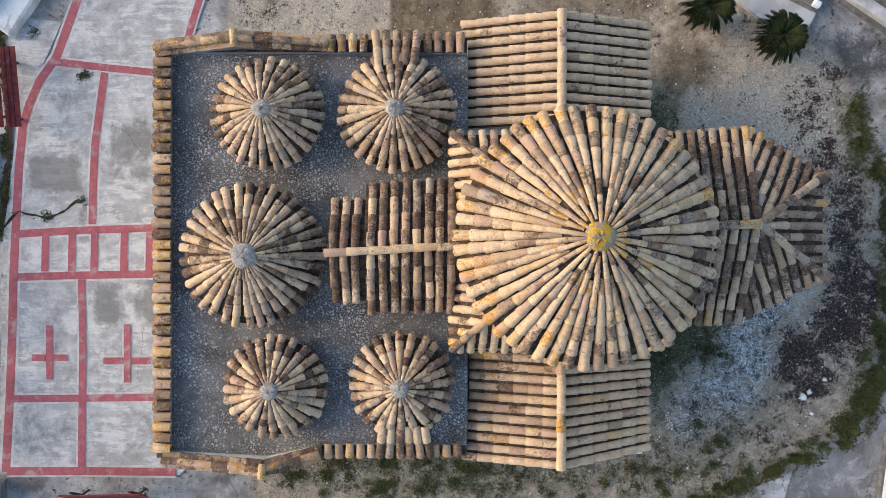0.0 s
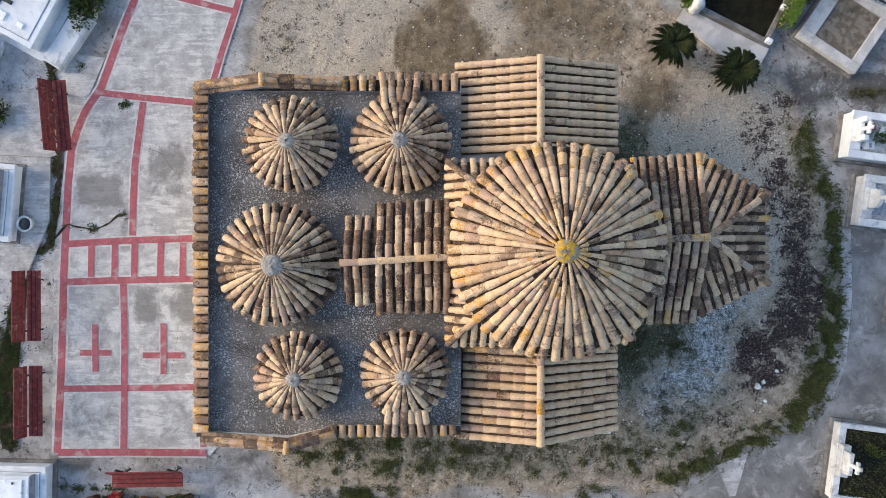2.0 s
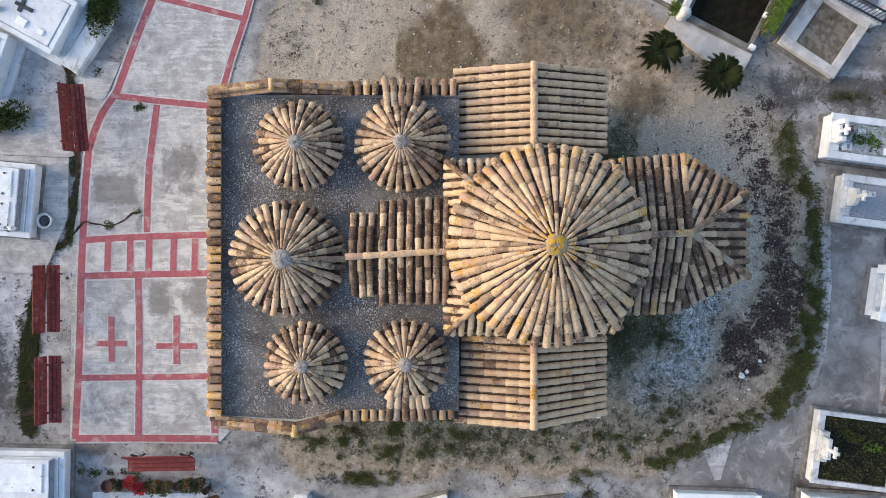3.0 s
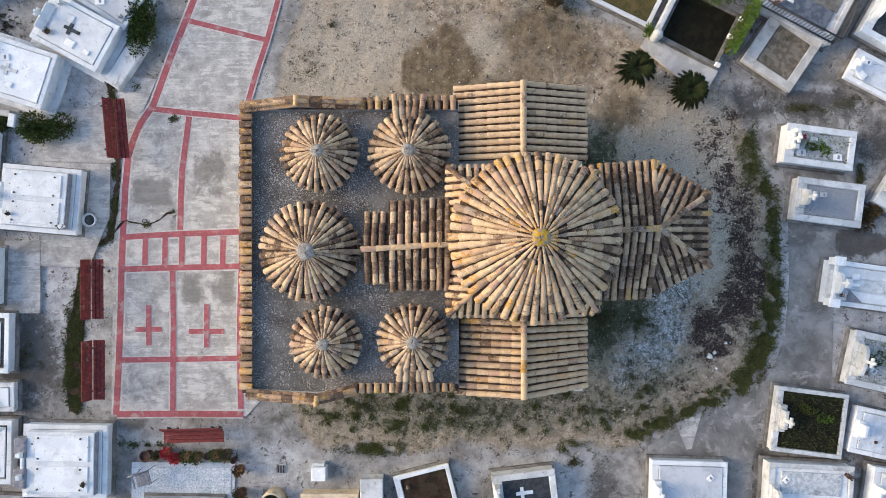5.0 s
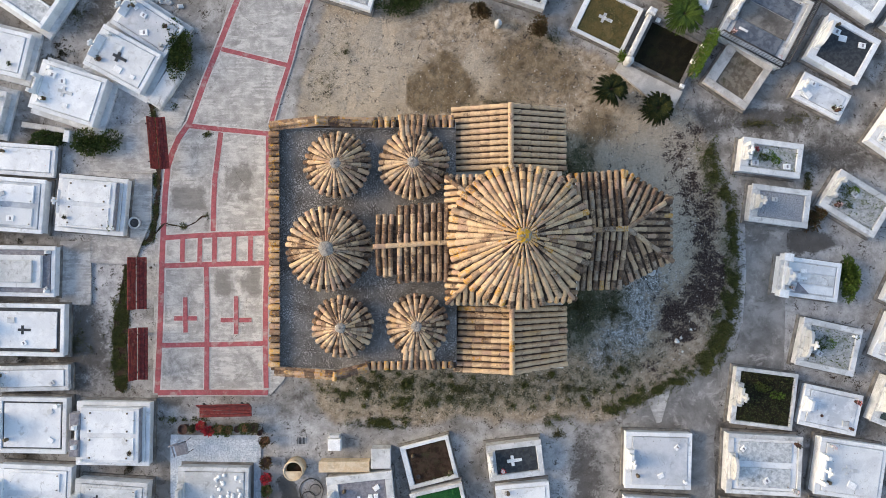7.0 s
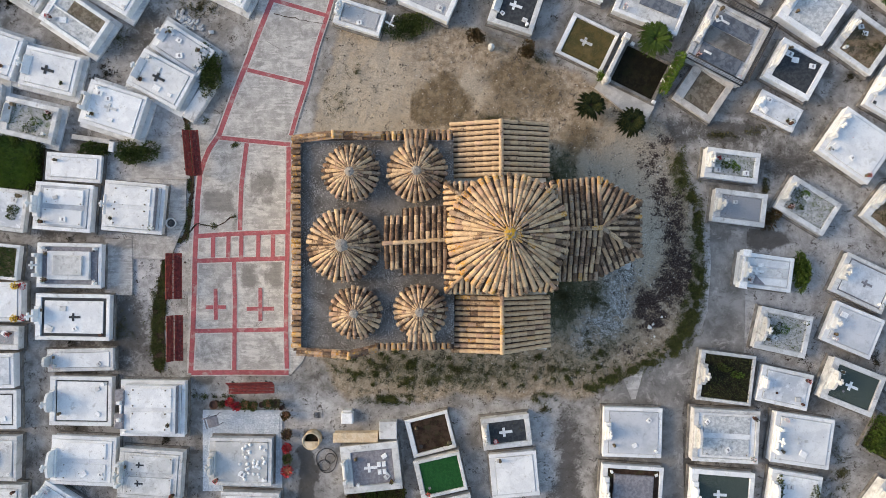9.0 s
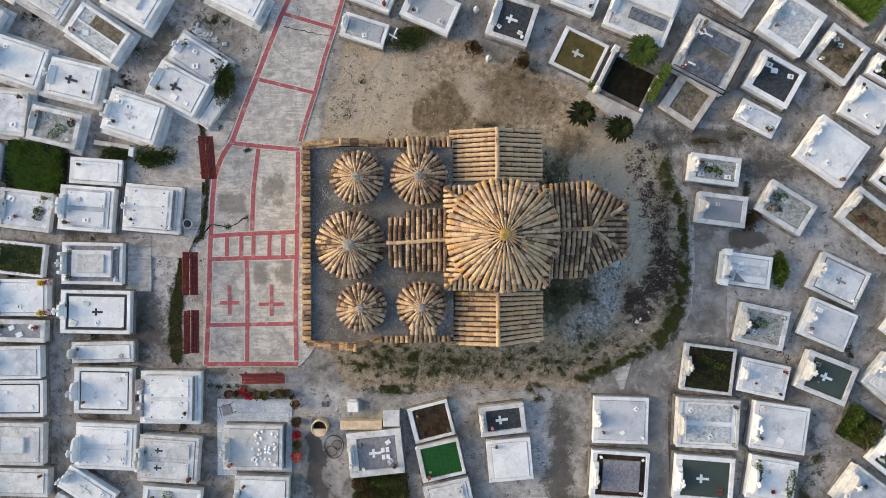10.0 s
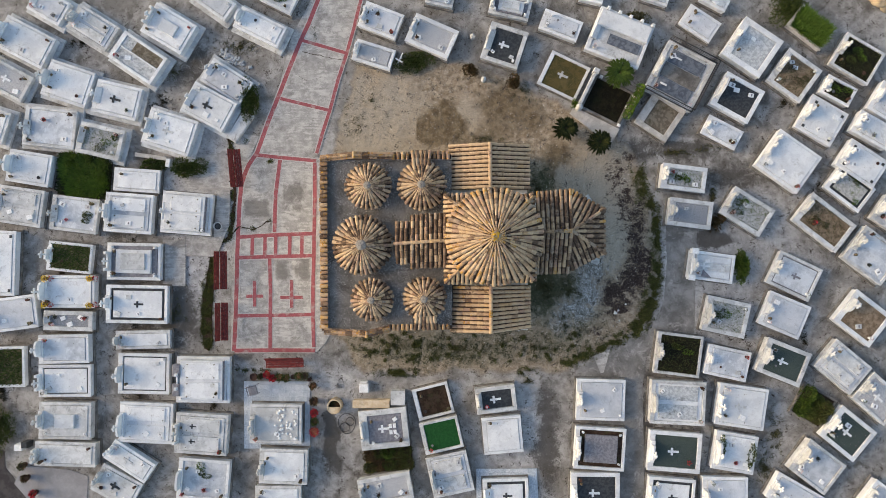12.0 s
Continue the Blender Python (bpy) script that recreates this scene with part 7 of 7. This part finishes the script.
part("half_cover", bm, BEIGE, t, "pale half cover over the basin")
t = thing("drain_cover", pose(-4.85, -7.16, 0), "small dark iron drain cover in concrete", "drain cover")
part("frame", blocks((-0.17, 0.17, -0.15, 0.15, -0.03, 0.022), c=0.004), CEMENT, t)
part("grate", blocks(*[(-0.14 + 0.05 * i, -0.11 + 0.05 * i, -0.12, 0.12, 0.0, 0.03) for i in range(6)], c=0.003), IRON, t)
t = thing("marble_step", pose(-9.62, 5.72, 0, 0, 0, 57), "rough broken white marble step beside a tomb", "step")
part("step_block", blocks((-0.9, 0.7, -0.30, 0.28, -0.05, 0.24), (0.72, 0.98, -0.24, 0.20, -0.05, 0.17), c=0.04), MARBLE_OLD, t)
t = thing("grave_cross", pose(-1.75, 8.9, 0, 0, 0, 60), "small pale wooden grave cross among weeds", "cross")
part("cross_shaft", block(bmesh.new(), -0.30, 0.30, -0.03, 0.03, 0.0, 0.035, 0.005, pose(0, 0, 0.28, 0, -22, 0)), WHITE, t)
part("cross_arm", block(bmesh.new(), -0.035, 0.035, -0.20, 0.20, 0.036, 0.07, 0.005, pose(-0.1, 0, 0.28, 0, -22, 0)), WHITE, t)
part("cross_stake", blocks((0.08, 0.14, -0.03, 0.03, -0.05, 0.26)), WHITE, t)
t = thing("cable_coil", pose(-4.49, -9.02, 0), "loosely coiled black hose on concrete", "hose")
bm = bmesh.new()
tube(bm, [(0.42 * math.cos(a) * (1 + 0.06 * math.sin(3 * a)), 0.5 * math.sin(a), 0.03) for a in (2 * math.pi * i / 30 for i in range(30))], 0.014, 5, True)
tube(bm, [(-0.1 + 0.24 * math.cos(a), -0.18 + 0.22 * math.sin(a), 0.055) for a in (2 * math.pi * i / 22 for i in range(22))], 0.014, 5, True)
tube(bm, [(0.15 + 0.2 * math.cos(a), 0.1 + 0.2 * math.sin(a), 0.055) for a in (2 * math.pi * i / 22 for i in range(22))], 0.014, 5, True)
part("hose", bm, IRON, t)
t = thing("stone_box", pose(-3.61, -7.19, 0), "small white marble box on the lane", "box")
part("box_body", blocks((-0.23, 0.23, -0.25, 0.18, -0.02, 0.34), c=0.02), WHITE, t)
part("box_lid", blocks((-0.18, 0.18, 0.185, 0.30, -0.02, 0.28), c=0.02), MARBLE_OLD, t)
for x0, x1, y0, y1, h, mat_ in ((-4.12, -2.36, -8.14, -7.80, 0.42, BEIGE), (-2.26, -1.60, -8.0, -7.33, 0.46, MARBLE_OLD)):
    t = thing("low_wall", pose((x0 + x1) / 2, (y0 + y1) / 2, 0), "low pale masonry block beside a tomb", "wall")
    part("wall_body", blocks((-(x1 - x0) / 2, (x1 - x0) / 2, -(y1 - y0) / 2, (y1 - y0) / 2, -0.05, h), c=0.02), mat_, t)
    part("wall_cap", blocks((-(x1 - x0) / 2 - 0.02, (x1 - x0) / 2 + 0.02, -(y1 - y0) / 2 - 0.02, (y1 - y0) / 2 + 0.02, h, h + 0.05), c=0.015), mat_, t)
t = thing("garden_chair", pose(-8.99, -7.28, 0.07, 0, 0, 15), "blue-grey metal garden chair", "chair")
part("seat", blocks((-0.22, 0.22, -0.22, 0.22, 0.42, 0.45), c=0.01), GRANITE, t)
for sx in (-0.25, 0.20):
    part("armrest", blocks((sx, sx + 0.05, -0.2, 0.22, 0.60, 0.63), c=0.01), GRANITE, t)
bm = bmesh.new()
tube(bm, [(-0.2, 0.2, 0.44), (-0.2, 0.26, 0.85), (0.2, 0.26, 0.85), (0.2, 0.2, 0.44)], 0.028, 6)
part("backrest", bm, GRANITE, t)
for sx in (-0.19, 0.19):
    for sy in (-0.19, 0.19):
        part("leg", tube(bmesh.new(), [(sx, sy, 0.43), (sx * 1.15, sy * 1.15, -0.01)], 0.013, 5), GRANITE, t)
for x, y, seed in ((1.80, 9.95, 1), (2.32, 7.85, 2)):
    t = thing("stone_urn", pose(x, y, 0), "small weathered white stone urn", "urn")
    part("urn_body", lathe(bmesh.new(), [(0.12, -0.03), (0.07, 0.08), (0.14, 0.28), (0.10, 0.40), (0.05, 0.46), (0.07, 0.52), (0.02, 0.56)], 12), MARBLE_OLD, t)
t = thing("stone_box", pose(-20.47, -10.02, 0), "small white box with a dark lid", "box")
part("box_body", blocks((-0.3, 0.1, -0.2, 0.1, -0.03, 0.4), c=0.02), WHITE, t)
part("box_lid", blocks((0.105, 0.4, -0.05, 0.25, -0.03, 0.5), c=0.02), BLACK, t)
for x, y, w, d, h, turn in ((7.35, 1.95, 0.42, 0.36, 0.16, 30), (7.68, -1.02, 0.50, 0.30, 0.30, -24)):
    t = thing("loose_stone", pose(x, y, 0, 0, 0, turn), "loose pale stone block beside the apse", "stone")
    part("stone_block", blocks((-w / 2, w / 2, -d / 2, d / 2, -0.04, h), c=0.05), MARBLE_OLD, t)
t = thing("stone_pot", pose(-10.74, 0.73, 0.08), "round pale stone pot with dark soil on concrete", "flower pot")
part("pot", lathe(bmesh.new(), [(0.13, -0.01), (0.20, 0.20), (0.22, 0.26), (0.18, 0.27), (0.165, 0.22), (0.02, 0.21)], 18), MARBLE_OLD, t)
part("soil", lathe(bmesh.new(), [(0.16, 0.212), (0.15, 0.235), (0.02, 0.245)], 14), BLACK, t)
t = thing("low_kerb", pose(-14.07, 4.19, 0, 0, 0, -8.5), "low white stone kerb round weeds between tombs", "kerb")
part("kerb_stone", blocks((-0.80, 0.78, -0.10, 0.10, -0.05, 0.20), c=0.02), CEMENT, t)
part("corner_block", blocks((0.79, 1.03, -0.40, 0.02, -0.05, 0.28), c=0.03), MARBLE_OLD, t)
# litter and rubble
rng = random.Random(90)
for x, y, s in ((8.75, -3.62, 0.085), (8.9, -3.50, 0.06), (9.25, -3.2, 0.04), (8.95, -4.0, 0.035)):
    t = thing("plastic_scrap", pose(x, y, 0.0, 0, 0, rng.uniform(0, 180)), "crumpled white plastic scrap on earth", "litter")
    bm = bmesh.new()
    lathe(bm, [(s, -0.01), (s * 0.8, 0.05), (s * 0.3, 0.09)], 9)
    for v in bm.verts:
        v.co += Vector((rng.uniform(-0.4, 0.4) * s, rng.uniform(-0.4, 0.4) * s, rng.uniform(0, 0.04)))
    part("scrap", bm, WHITE, t)
bm = bmesh.new()
for _ in range(70):
    px, py, r = rng.gauss(0, 0.34), rng.gauss(0, 0.14), rng.uniform(0.03, 0.10)
    block(bm, -r, r, -r * rng.uniform(0.4, 0.9), r * rng.uniform(0.4, 0.9), -0.03, r * rng.uniform(0.4, 0.9), 0.03, pose(px, py - 0.45 * px, 0.02, rng.uniform(-25, 25), rng.uniform(-25, 25), rng.uniform(0, 180)))
rub = part("rubble", bm, MARBLE_OLD)
rub.matrix_world = pose(-10.2, 9.05, 0)
tagged(rub, "heap of broken white marble pieces", "rubble", kind="stuff")
t = thing("boulder", pose(22.50, 12.10, 0), "rough ochre rock bank at the graveyard's edge", "rock")
bm = bmesh.new()
bmesh.ops.create_icosphere(bm, subdivisions=5, radius=1.0)
for v in bm.verts:
    v.co = Vector((v.co.x * 1.3, v.co.y * 0.9, v.co.z * 0.7)) * (1 + 0.3 * noise.noise(v.co * 1.8) + 0.16 * noise.noise(v.co * 5) + 0.07 * noise.noise(v.co * 13))
for f in bm.faces:
    f.smooth = True
part("rock_face", bm, ROCK, t)
